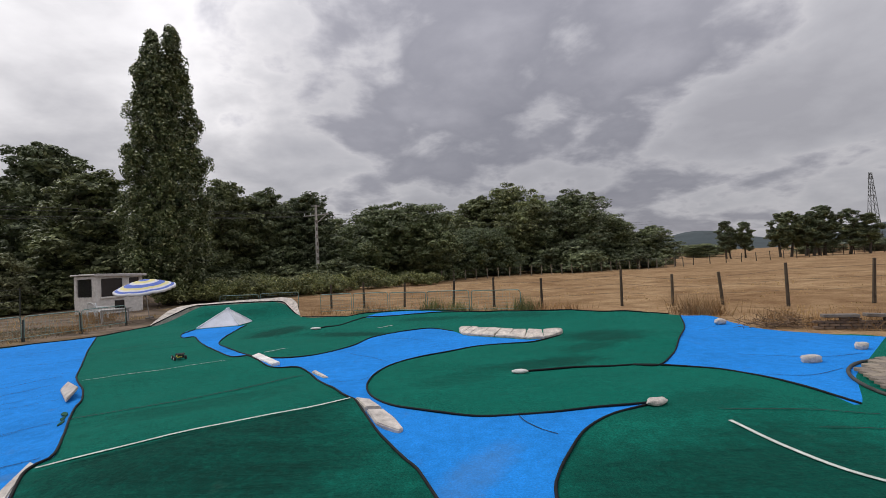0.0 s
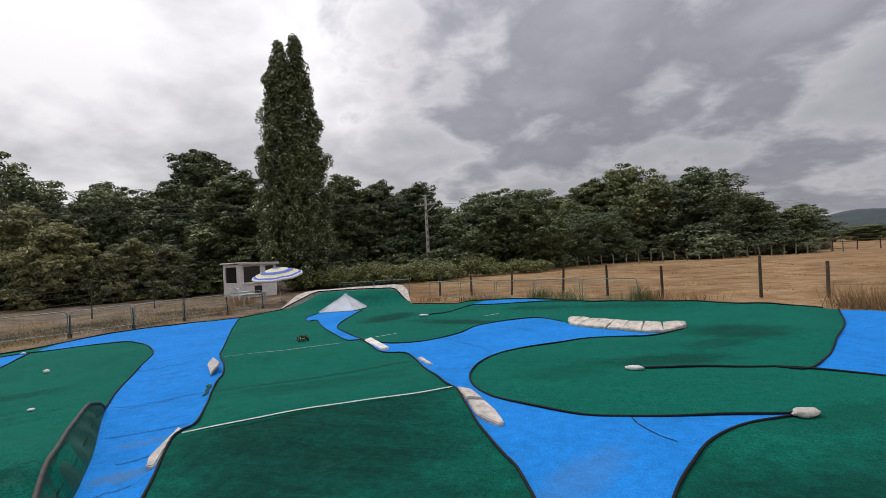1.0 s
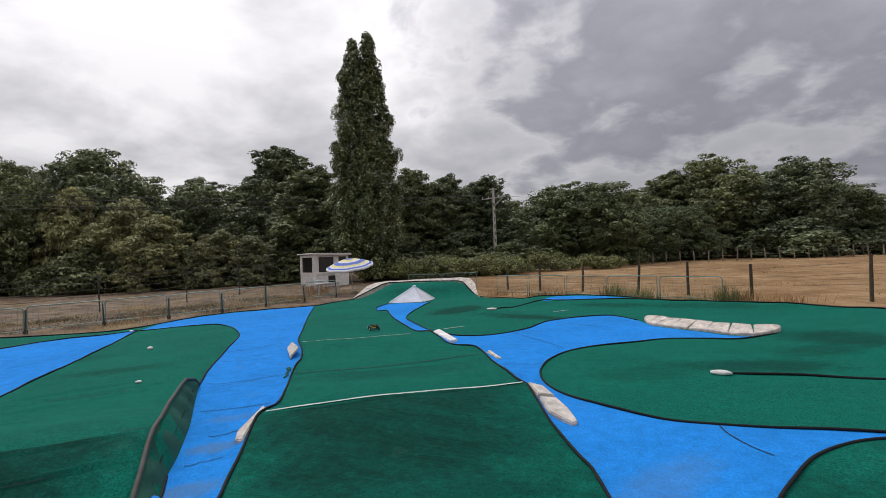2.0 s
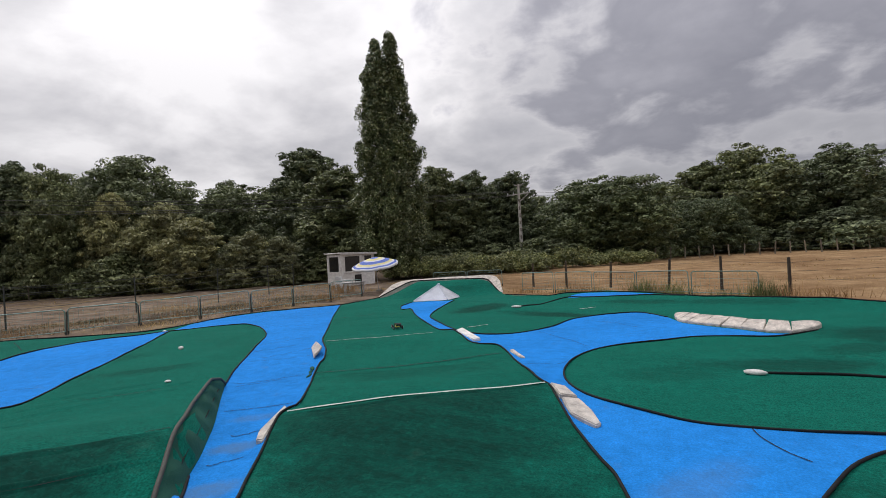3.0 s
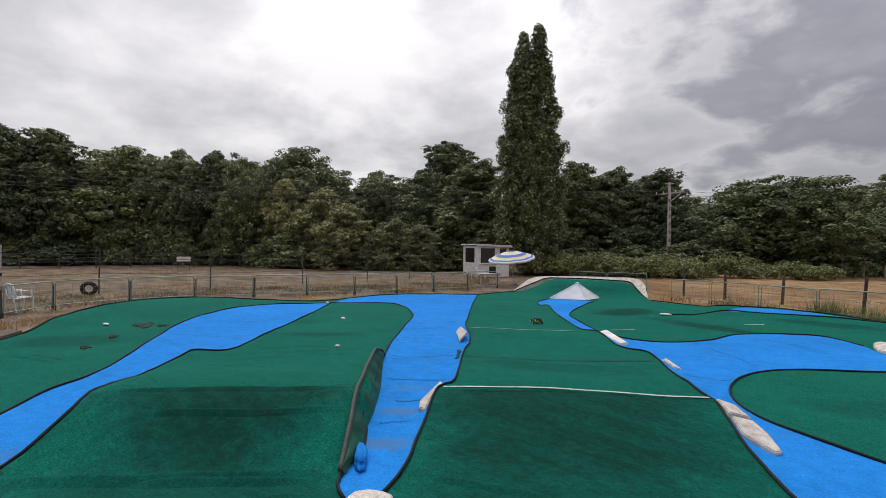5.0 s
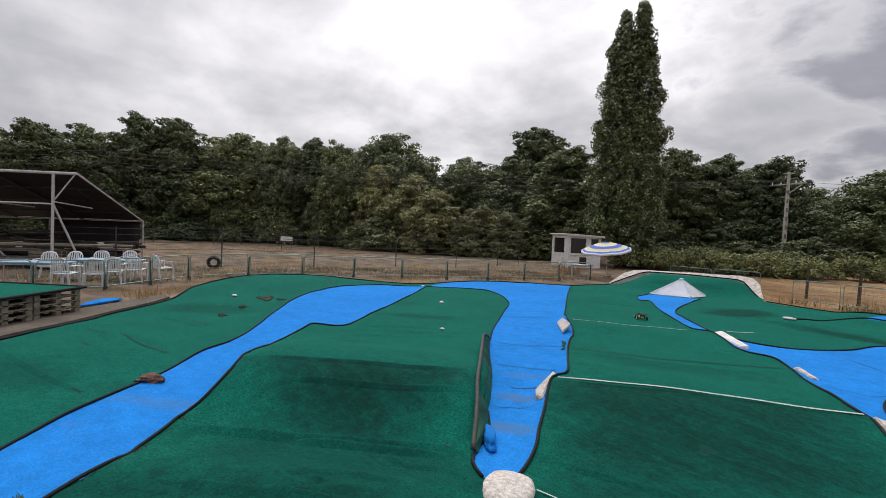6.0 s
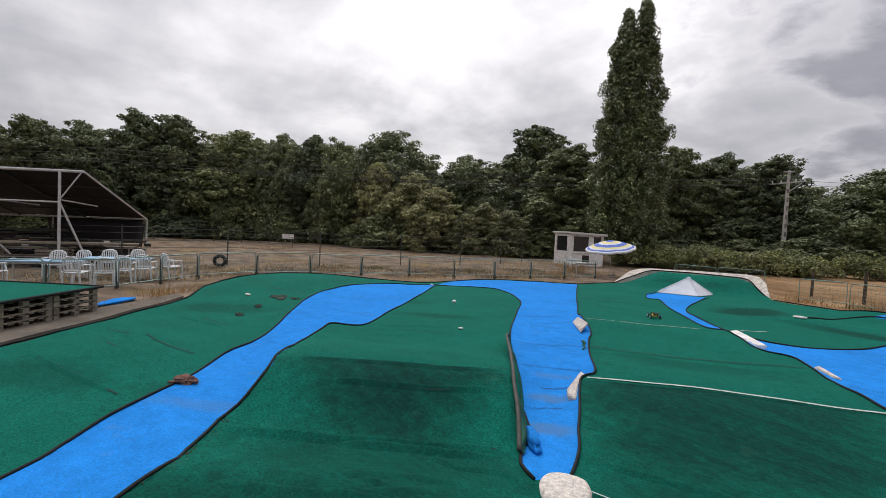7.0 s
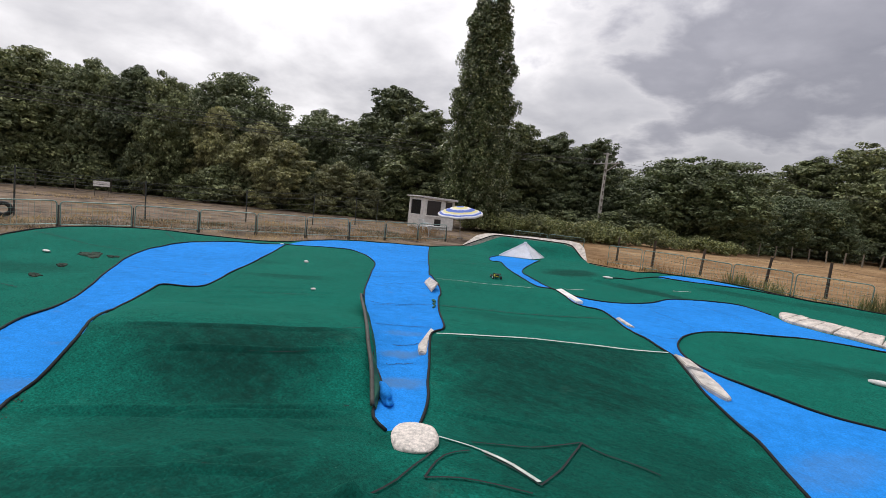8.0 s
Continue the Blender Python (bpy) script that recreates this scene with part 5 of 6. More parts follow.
def parasol():
    root = thing("parasol", pose(-16.2, 25.55, 0, 11, 0.5, 0), "blue, yellow and white striped garden parasol, open", "parasol")
    root.scale = (0.94, 0.94, 1.0)
    part("pole", rod((0, 0, 0), (0, 0, 2.15), 0.022), M_STEEL, root)
    part("base", rod((0, 0, 0), (0, 0, 0.1), 0.25, 0.2, 16), M_CONCRETE, root)
    stripes = [(0.0, 0.28, (0.10, 0.16, 0.50)), (0.28, 0.55, (0.66, 0.60, 0.28)), (0.55, 0.72, (0.62, 0.62, 0.64)), (0.72, 1.02, (0.10, 0.16, 0.50)), (1.02, 1.2, (0.66, 0.60, 0.28)), (1.2, 1.32, (0.62, 0.62, 0.64)), (1.32, 1.46, (0.10, 0.16, 0.50)), (1.46, 1.54, (0.62, 0.62, 0.64))]
    N = 48
    for a, b, c in stripes:
        mat = bpy.data.materials.get("cloth_%d" % int(c[0] * 100)) or material("cloth_%d" % int(c[0] * 100), c, 0.9, var=0.12, scale=3, fine_scale=80, bump=0.1)
        V, F = [], []
        for r in (a, b):
            for k in range(N):
                ang = 2 * math.pi * k / N
                sag = 0.035 * (r / 1.5) ** 2 * abs(math.sin(4 * ang))
                V.append((r * math.cos(ang), r * math.sin(ang), 2.2 - 0.42 * (r / 1.5) ** 1.5 - sag))
        n = len(V)
        V += [(x, y, z - 0.006) for x, y, z in V]
        for k in range(N):
            k2 = (k + 1) % N
            F.append((k, k2, N + k2, N + k))
            F.append((n + N + k, n + N + k2, n + k2, n + k))
        mesh("canopy_ring", V, F, mat, root, True)
    for k in range(8):
        ang = 2 * math.pi * (k + 0.5) / 8
        part("rib", rod((0, 0, 2.14), (1.5 * math.cos(ang), 1.5 * math.sin(ang), 1.73), 0.006, seg=5), M_STEEL, root)
    V, F = [], []
    for k in range(N + 1):
        ang = 2 * math.pi * k / N
        sag = 0.035 * abs(math.sin(4 * ang))
        for dz in (0.0, -0.10 - 0.03 * abs(math.sin(12 * ang))):
            V.append((1.545 * math.cos(ang), 1.545 * math.sin(ang), 2.2 - 0.42 * 1.045 - sag + dz))
    F = [(2 * k, 2 * k + 2, 2 * k + 3, 2 * k + 1) for k in range(N)]
    o = mesh("valance", V, F, bpy.data.materials["cloth_62"], root, True)
    sm = o.modifiers.new("thick", "SOLIDIFY")
    sm.thickness = 0.005


parasol()


def table(m, size=(2.1, 0.85, 0.74), mat=None, label="pale blue trestle table beside white chairs"):
    root = thing("table", m, label, "table", "tables")
    part("tabletop", box((size[0], size[1], 0.04), pose(0, 0, size[2] - 0.02), 0.008), mat or M_BLUE_TOP, root)
    part("apron", box((size[0] - 0.2, size[1] - 0.2, 0.07), pose(0, 0, size[2] - 0.075), 0.004), M_STEEL, root)
    for sx in (-1, 1):
        for sy in (-1, 1):
            part("leg", rod((sx * (size[0] / 2 - 0.15), sy * (size[1] / 2 - 0.12), 0), (sx * (size[0] / 2 - 0.12), sy * (size[1] / 2 - 0.12), size[2] - 0.05), 0.025), M_STEEL, root)
    return root


def chair(m, label="white moulded plastic garden armchair"):
    root = thing("garden_chair", m, label, "chair", "white garden chairs")
    bm = bmesh.new()
    add_box(bm, (0.46, 0.44, 0.025), pose(0, 0, 0.42, -4), 0.01)
    part("seat", bm, M_PLASTIC, root)
    V, F = tube_data_xz([(-0.215, 0.44), (-0.215, 0.74), (-0.17, 0.82), (-0.08, 0.86), (0.08, 0.86), (0.17, 0.82), (0.215, 0.74), (0.215, 0.44)], 0.022)
    back = mesh("backrest", [(x, y + 0.20 + (z - 0.44) * 0.24, z) for x, y, z in V], F, M_PLASTIC, root, True)
    for i in range(6):
        x = -0.155 + i * 0.062
        part("slat", box((0.036, 0.014, 0.42), pose(x, 0.245 - 0.02 * abs(i - 2.5) / 2.5, 0.64, -13), 0.004), M_PLASTIC, back)
    part("cross_piece", box((0.40, 0.02, 0.05), pose(0, 0.205, 0.455, -12), 0.006), M_PLASTIC, back)
    for s in (-1, 1):
        part("armrest", box((0.055, 0.44, 0.025), pose(s * 0.26, 0.03, 0.64), 0.01), M_PLASTIC, root)
        part("front_leg", add_box(box((0.05, 0.04, 0.44), pose(s * 0.235, -0.21, 0.22, 4, s * -4), 0.006), (0.04, 0.035, 0.22), pose(s * 0.255, -0.17, 0.53, -10), 0.005), M_PLASTIC, root)
        part("rear_leg", box((0.05, 0.04, 0.46), pose(s * 0.235, 0.25, 0.22, -8, s * -4), 0.006), M_PLASTIC, root)
    return root


table(pose(-20.95, -1.2, 0, 0, 0, 68))
table(pose(-21.8, 0.95, 0, 0, 0, 68))
first_chair = chair(pose(-20.1, -2.35, 0, 0, 0, 150))
first_chair.scale = (1.1, 1.1, 1.1)
for x, y, a in ((-19.6, -0.35, 235), (-19.35, 0.35, 262), (-20.1, 0.95, 250), (-20.65, 1.65, 242), (-21.05, 2.55, 200), (-22.2, -0.9, 70), (-22.5, -0.2, 62), (-22.95, 0.7, 78), (-23.2, 1.6, 66)):
    copy_thing(first_chair, pose(x, y, 0, 0, 0, a))
table(pose(-17.2, 24.3, 0, 0, 0, 30), (1.4, 0.8, 0.72), M_STEEL, "grey bench table in the parasol's shade")
copy_thing(first_chair, pose(-19.6, 26.7, 0, 0, 0, 120))
copy_thing(first_chair, pose(-20.4, 27.2, 0, 0, 0, 170))


# ---- shelter ----
def shelter():
    root = thing("open_shelter", pose(0, 0, 0), "open lean-to shelter with dark sheet roof on pale steel posts", "shelter")
    A, A2, B, B2 = Vector((-25.7, 0.0, 4.13)), Vector((-28.6, -8.55, 3.85)), Vector((-33.5, 3.3, 2.2)), Vector((-36.4, -5.25, 2.1))
    for i in range(9):
        a, b = A.lerp(A2, i / 9), A.lerp(A2, (i + 0.985) / 9)
        c, d = B.lerp(B2, i / 9), B.lerp(B2, (i + 0.985) / 9)
        bm = bmesh.new()
        up = Vector((0, 0, 0.035 if i % 2 else 0.03))
        vs = [bm.verts.new(v) for v in (a + up, b + up, d + up, c + up, a, b, d, c)]
        for f in ((0, 1, 2, 3), (7, 6, 5, 4), (0, 4, 5, 1), (1, 5, 6, 2), (2, 6, 7, 3), (3, 7, 4, 0)):
            bm.faces.new([vs[k] for k in f])
        bmesh.ops.recalc_face_normals(bm, faces=bm.faces)
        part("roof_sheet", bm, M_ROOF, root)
    dn = Vector((0, 0, -0.06))
    part("front_beam", rod(A + dn, A2 + dn, 0.06), M_STEEL, root)
    part("rear_beam", rod(B + dn, B2 + dn, 0.05), M_STEEL, root)
    for k in (0.0, 0.33, 0.66, 1.0):
        part("rafter", rod(A.lerp(A2, k) + dn, B.lerp(B2, k) + dn, 0.04), M_STEEL if k == 0 else M_POST, root)
    for k in (0.25, 0.5, 0.75):
        part("purlin", rod(A.lerp(B, k) + dn * 1.6, A2.lerp(B2, k) + dn * 1.6, 0.03), M_POST, root)
    for k in (0.09, 0.47, 0.85):
        p = A.lerp(A2, k)
        part("front_post", rod((p.x, p.y, 0), p + dn, 0.055), M_STEEL, root)
        f = (p.x - 0.4, p.y + 0.95, 0.3) if k < 0.2 else (p.x - 0.3, p.y + 1.9, 0.2)
        part("brace", rod(f, (p.x, p.y, 2.75), 0.045), M_STEEL, root)
        part("tie", rod((p.x, p.y, 2.85), p.lerp(B, 0.35) + Vector((0, 0, -0.75)), 0.03), M_STEEL, root)
        part("strut", rod((p.x, p.y, 2.85), A.lerp(A2, k - 0.085) + dn, 0.03), M_STEEL, root)
    p, q = A.lerp(A2, 0.09), A.lerp(A2, 0.47)
    part("tie_beam", rod((p.x, p.y, 2.75), (q.x, q.y, 2.7), 0.035), M_STEEL, root)
    for k in (0.0, 0.5, 1.0):
        p = B.lerp(B2, k)
        part("rear_post", rod((p.x, p.y, 0), p + dn, 0.05), M_STEEL, root)
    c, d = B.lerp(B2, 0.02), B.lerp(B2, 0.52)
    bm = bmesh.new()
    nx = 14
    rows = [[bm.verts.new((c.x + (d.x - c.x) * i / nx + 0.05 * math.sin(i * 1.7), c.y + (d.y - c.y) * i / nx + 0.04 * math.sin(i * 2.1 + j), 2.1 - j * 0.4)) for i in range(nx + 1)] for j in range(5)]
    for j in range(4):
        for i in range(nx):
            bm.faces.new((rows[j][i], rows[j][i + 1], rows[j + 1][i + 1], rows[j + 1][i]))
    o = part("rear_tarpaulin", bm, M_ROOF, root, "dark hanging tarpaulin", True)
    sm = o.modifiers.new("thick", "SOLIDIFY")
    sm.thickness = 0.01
    # clutter on benches in the shade
    table(pose(-27.6, -1.6, 0, 0, 0, 70), (2.4, 0.8, 0.8), M_PALLET, "long wooden workbench in the shelter's shade")
    table(pose(-28.6, 1.0, 0, 0, 0, 66), (2.4, 0.8, 0.8), M_PALLET, "long wooden workbench in the shelter's shade")
    rn = random.Random(11)
    table(pose(-26.3, -2.2, 0, 0, 0, 74), (3.4, 0.35, 0.55), M_WOOD, "long dark plank bench under the shelter")
    for i in range(16):
        row = i % 2
        x, y = -27.5 - 1.0 * row + rn.uniform(-0.3, 0.3), -3.0 + (i // 2) * 0.6 + rn.uniform(-0.15, 0.15) + 1.6 * row
        s = (rn.uniform(0.18, 0.6), rn.uniform(0.15, 0.35), rn.uniform(0.08, 0.32))
        mat = (M_ROOF, M_POST, M_WOOD, M_RUBBER, M_STEEL)[i % 5]
        o = part("tool_box", box(s, Matrix(), 0.02), mat)
        o.matrix_world = pose(x, y, 0.8 + s[2] / 2, 0, 0, rn.uniform(0, 90))
        tagged(o, ("dark tool box on a bench in the shade", "grey steel box on a bench in the shade", "brown wooden crate on a bench in the shade", "black rubber case on a bench in the shade", "pale metal case on a bench in the shade")[i % 5], "box", "boxes on benches")
    for x, y, turn, n in ((-28.6, -0.5, 66, 22), (-29.4, -3.6, 72, 27), (-30.8, 1.3, 60, 21), (-28.4, -5.4, 70, 27), (-31.5, -2.0, 75, 30)):
        stack = thing("timber_stack", pose(x, y, 0, 0, 0, turn), "stack of dark rough timber under the shelter", "timber", "timber stacks")
        for i in range(n):
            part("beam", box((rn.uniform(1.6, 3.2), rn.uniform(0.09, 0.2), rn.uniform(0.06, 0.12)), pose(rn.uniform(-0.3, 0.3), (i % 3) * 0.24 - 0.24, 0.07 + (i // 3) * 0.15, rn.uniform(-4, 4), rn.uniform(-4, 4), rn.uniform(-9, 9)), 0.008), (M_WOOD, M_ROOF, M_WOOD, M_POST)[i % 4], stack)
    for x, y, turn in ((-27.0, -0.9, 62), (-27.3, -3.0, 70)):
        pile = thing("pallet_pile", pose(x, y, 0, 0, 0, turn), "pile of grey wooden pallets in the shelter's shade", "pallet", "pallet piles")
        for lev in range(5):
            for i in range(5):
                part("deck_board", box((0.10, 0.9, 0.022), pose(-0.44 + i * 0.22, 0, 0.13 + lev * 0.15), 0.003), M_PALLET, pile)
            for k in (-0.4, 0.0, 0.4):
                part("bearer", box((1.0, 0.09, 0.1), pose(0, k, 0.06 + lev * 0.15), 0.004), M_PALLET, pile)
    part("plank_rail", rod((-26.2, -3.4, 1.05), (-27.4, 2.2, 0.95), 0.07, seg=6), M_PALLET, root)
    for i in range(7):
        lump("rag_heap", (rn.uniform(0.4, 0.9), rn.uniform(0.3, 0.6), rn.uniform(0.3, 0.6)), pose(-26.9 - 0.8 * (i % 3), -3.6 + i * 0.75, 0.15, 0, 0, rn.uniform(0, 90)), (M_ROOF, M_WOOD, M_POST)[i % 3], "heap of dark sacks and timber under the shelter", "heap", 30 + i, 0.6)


shelter()


# ---- tyre, sign, pole, wires, pylon, hill ----
def tyre():
    bm = bmesh.new()
    N, K = 28, 12
    vs = [[bm.verts.new(((0.24 + 0.085 * math.cos(b) + (0.012 if (i % 2 and math.cos(b) > 0.6) else 0)) * math.cos(a), 0.1 * math.sin(b), (0.24 + 0.085 * math.cos(b)) * math.sin(a))) for b in np.linspace(0, 2 * math.pi, K, False)] for i, a in enumerate(np.linspace(0, 2 * math.pi, N, False))]
    for i in range(N):
        for k in range(K):
            bm.faces.new((vs[i][k], vs[(i + 1) % N][k], vs[(i + 1) % N][(k + 1) % K], vs[i][(k + 1) % K]))
    bmesh.ops.recalc_face_normals(bm, faces=bm.faces)
    o = part("old_tyre", bm, M_RUBBER, smooth_faces=True)
    o.matrix_world = pose(-25.6, 5.4, 0.30, 8, 0, 68)
    tagged(o, "old black car tyre standing against a fence post", "tyre")


tyre()


def sign():
    root = thing("sign_board", pose(-45.2, 16.5, 0, 0, 0, 70), "small white sign board on the road fence", "sign")
    part("board", box((1.1, 0.03, 0.42), pose(0, 0, 1.0), 0.01), M_WHITE, root)
    for x in (-0.45, 0.45):
        part("stake", box((0.05, 0.05, 1.2), pose(x, 0.05, 0.6), 0.004), M_WOOD, root)
    for z, w in ((1.08, 0.7), (0.95, 0.5)):
        part("lettering_bar", box((w, 0.008, 0.05), pose(0, -0.018, z)), M_STEEL, root)


sign()


def utility_pole():
    root = thing("utility_pole", pose(-14.6, 54.0, 0), "pale concrete utility pole with a crossarm", "pole")
    pale = material("pale_concrete_pole", (0.42, 0.40, 0.37), 0.9, var=0.2, scale=3, fine_scale=30, bump=0.4)
    part("shaft", rod((0, 0, -0.2), (0.05, 0, 9.7), 0.24, 0.13, 4), pale, root)
    for i in range(9):
        part("recess", box((0.16, 0.5 - 0.02 * i, 0.42), pose(0, 0, 0.9 + i * 0.85, 0, 0, 45), 0.02), M_CONCRETE, root)
    part("crossarm", box((2.9, 0.13, 0.13), pose(0.05, 0, 8.5, 0, -6, 25), 0.01), pale, root)
    part("crossarm", box((0.9, 0.1, 0.1), pose(0.05, 0, 9.55, 0, 0, 25), 0.01), pale, root)
    part("brace", rod((0.1, 0.05, 7.6), (1.05, 0.5, 8.5), 0.045, seg=6), pale, root)
    for x in (-1.3, -0.6, 0.6, 1.3):
        part("insulator", rod((x * 0.9 + 0.05, x * 0.42, 8.56 + 0.1 * x), (x * 0.9 + 0.05, x * 0.42, 8.8 + 0.1 * x), 0.06, 0.035, 8), M_PLASTIC, root)


utility_pole()


def cable(a, b, sag, r, label):
    t = np.linspace(0, 1, 60)
    P = np.outer(1 - t, a) + np.outer(t, b)
    P[:, 2] -= sag * 4 * t * (1 - t)
    V, F = tube_data(P, r, 5)
    tagged(mesh("overhead_cable", V, F, M_HOSE_GREY, smooth_faces=True), label, "cable", "overhead cables")


for i, (za, zb) in enumerate(((8.9, 7.8), (8.8, 7.45), (8.45, 6.95), (8.35, 6.75))):
    cable((-14.6 - 0.2 * i, 54.0, za), (-49.0 - 0.3 * i, 2.0, zb), 0.9, 0.022, "thin dark overhead power cable")
    cable((-49.0 - 0.3 * i, 2.0, zb), (-62.0 - 0.3 * i, -34.0, zb), 0.9, 0.022, "thin dark overhead power cable")
for z in (8.8, 8.4):
    cable((-14.6, 54.0, z), (38.0, 84.0, z - 1), 0.9, 0.014, "thin dark overhead power cable")


def pylon():
    root = thing("lattice_pylon", pose(204, 220, 0, 0, 0, 20), "far grey lattice power pylon", "pylon")
    Hp = 35

    def w(z):
        return 1.9 * (1 - z / Hp) + 0.4
    zs = [0, 5, 10, 14.5, 18.5, 22, 25, 28, 31, 35]
    for sx in (-1, 1):
        for sy in (-1, 1):
            part("leg", rod((sx * w(0), sy * w(0), 0), (sx * w(Hp), sy * w(Hp), Hp), 0.11, seg=4), M_POST, root)
    for a, b in zip(zs, zs[1:]):
        bm = bmesh.new()
        for s in (-1, 1):
            add_rod(bm, (-w(a), s * w(a), a), (w(b), s * w(b), b), 0.06, seg=4)
            add_rod(bm, (w(a), s * w(a), a), (-w(b), s * w(b), b), 0.06, seg=4)
            add_rod(bm, (s * w(a), -w(a), a), (s * w(b), w(b), b), 0.06, seg=4)
        part("bracing", bm, M_POST, root)
    for z, l in ((24, 2.6), (28, 3), (32, 2.2)):
        part("crossarm", rod((-l, 0, z), (l, 0, z), 0.1, seg=4), M_POST, root)


pylon()


def hill():
    rn = np.random.default_rng(5)
    n = 140
    az = np.linspace(radians(14), radians(64), n)
    V, F = [], []
    prof = 60 * np.exp(-((np.degrees(az) - 29) / 5.5) ** 2) + 62 * np.exp(-((np.degrees(az) - 47) / 8) ** 2) + 20 * np.exp(-((np.degrees(az) - 22) / 4) ** 2)
    prof = prof + np.convolve(rn.normal(0, 2.2, n + 4), np.ones(5) / 5, "valid")
    R = [1150, 1300, 1450, 1600, 1800]
    K = [0.0, 0.35, 0.8, 1.0, 0.6]
    for r, k in zip(R, K):
        for a, h in zip(az, prof):
            V.append((r * math.sin(a), r * math.cos(a), k * h - 1))
    for j in range(len(R) - 1):
        for i in range(n - 1):
            F.append((j * n + i, j * n + i + 1, (j + 1) * n + i + 1, (j + 1) * n + i))
    tagged(mesh("far_hill", V, F, M_FAR, smooth_faces=True), "far wooded hill in blue-grey haze", "hill", kind="structure")


hill()
# ---- trees ----
def leaf_cloud(centers, radii, per, leaf, rng, flat_k=0.75, droop=0.0):
    """Leaves on the upper skins of clumps, so that each clump shades what is under it; returns vertices and faces."""
    C = np.repeat(centers, per, axis=0)
    R = np.repeat(radii, per)
    n = len(C)
    D = rng.normal(size=(n, 3))
    D[:, 2] += 0.55
    D /= np.linalg.norm(D, axis=1)[:, None]
    P = C + D * (R * (1.08 - 0.5 * rng.random(n) ** 2))[:, None] * np.array([1, 1, flat_k])
    N = D + rng.normal(scale=0.38, size=(n, 3))
    N[:, 2] += 0.25
    N /= np.linalg.norm(N, axis=1)[:, None]
    A = np.cross(N, rng.normal(size=(n, 3)))
    A /= np.linalg.norm(A, axis=1)[:, None]
    A[:, 2] -= droop
    B = np.cross(N, A)
    s = leaf * rng.uniform(0.5, 1.45, n)[:, None]
    A, B = A * s, B * s * 0.9
    q = np.stack([P - A - B * 0.4, P + A - B * 0.4, P + B], 1).reshape(-1, 3)
    F = np.arange(3 * n).reshape(-1, 3)
    return q, F


def fast_mesh(name, V, F, mat, parent):
    me = bpy.data.meshes.new(name)
    me.vertices.add(len(V))
    me.vertices.foreach_set("co", V.astype(np.float32).ravel())
    me.loops.add(F.size)
    me.loops.foreach_set("vertex_index", F.astype(np.int32).ravel())
    me.polygons.add(len(F))
    me.polygons.foreach_set("loop_start", np.arange(0, F.size, F.shape[1], dtype=np.int32))
    me.update(calc_edges=True)
    me.materials.append(mat)
    ob = new(name, me)
    ob.parent = parent
    return ob


def limbs(bm, base, tip, r, rn, depth):
    d = tip - base
    mid = base.lerp(tip, 0.5) + Vector((rn.uniform(-1, 1), rn.uniform(-1, 1), rn.uniform(-0.3, 0.3))) * d.length * 0.07
    add_rod(bm, base, mid, r, r * 0.75, 6)
    add_rod(bm, mid, tip, r * 0.75, r * 0.45, 6)
    if depth > 0:
        for _ in range(3):
            a = mid.lerp(tip, rn.uniform(0.0, 0.9))
            e = a + (d.normalized() + Vector((rn.uniform(-1, 1), rn.uniform(-1, 1), rn.uniform(-0.2, 0.7)))).normalized() * d.length * rn.uniform(0.28, 0.42)
            limbs(bm, a, e, r * 0.42, rn, depth - 1)


def broad_tree(h, w, mat, seed, label, lobes=11, clumps=230, per=46, leaf=0.26, low=0.16, droop=0.0, name="tree", dome=False):
    rng, rn = np.random.default_rng(seed), random.Random(seed)
    root = thing(name, pose(0, 0, 0), label, "shrub" if name == "shrub" else "tree", "shrubs" if name == "shrub" else "tree belt")
    bm = bmesh.new()
    limbs(bm, Vector((0, 0, -0.3)), Vector((rn.uniform(-0.3, 0.3), rn.uniform(-0.3, 0.3), h * 0.55)), 0.022 * h, rn, 2)
    part("trunk", bm, M_BARK, root)
    L, Rl = [], []
    for i in range(lobes):
        a = i * 2.399 + rng.uniform(-0.4, 0.4)
        k = (i + 0.5) / lobes
        z = h * (low + (0.90 - low) * k)
        prof = (math.sqrt(max(0.05, 1 - ((k - 0.3) / 0.72) ** 2)) if k > 0.3 else 0.78 + 0.73 * k) if dome else math.sin(math.pi * min(1, 0.22 + 0.72 * k)) ** 0.8
        rr = w / 2 * prof * rng.uniform(0.45, 0.8)
        L.append((rr * math.cos(a), rr * math.sin(a), z))
        Rl.append(min(w * (0.15 if dome else 0.25), h * 0.24) * (0.70 + 0.45 * prof) * rng.uniform(0.8, 1.15))
    L.append((0, 0, h * 0.86))
    Rl.append(min(w * 0.17, h * 0.2))
    L.append((0, 0, h * 0.5))
    Rl.append(min(w * 0.33, h * 0.42))
    L, Rl = np.array(L), np.array(Rl)
    L[:, 2] = np.minimum(L[:, 2], h * 0.985 - 0.85 * Rl)
    pick = rng.choice(len(L), clumps, p=Rl ** 2 / np.sum(Rl ** 2))
    D = rng.normal(size=(clumps, 3))
    D /= np.linalg.norm(D, axis=1)[:, None]
    C = L[pick] + D * (Rl[pick] * rng.uniform(0.72, 0.98, clumps))[:, None] * np.array([1, 1, 0.85])
    C[:, 2] = np.maximum(C[:, 2], h * low * 0.5)
    V, F = leaf_cloud(C, min(0.56, 0.07 * w) * rng.uniform(0.5, 1.5, clumps), per, leaf, rng, 0.62, droop)
    V[:, 2] = np.maximum(V[:, 2], 0.03)
    crown = fast_mesh("crown", V, F, mat, root)
    add_core(crown, L, Rl * 0.84, mat, rng, leaf)
    return root


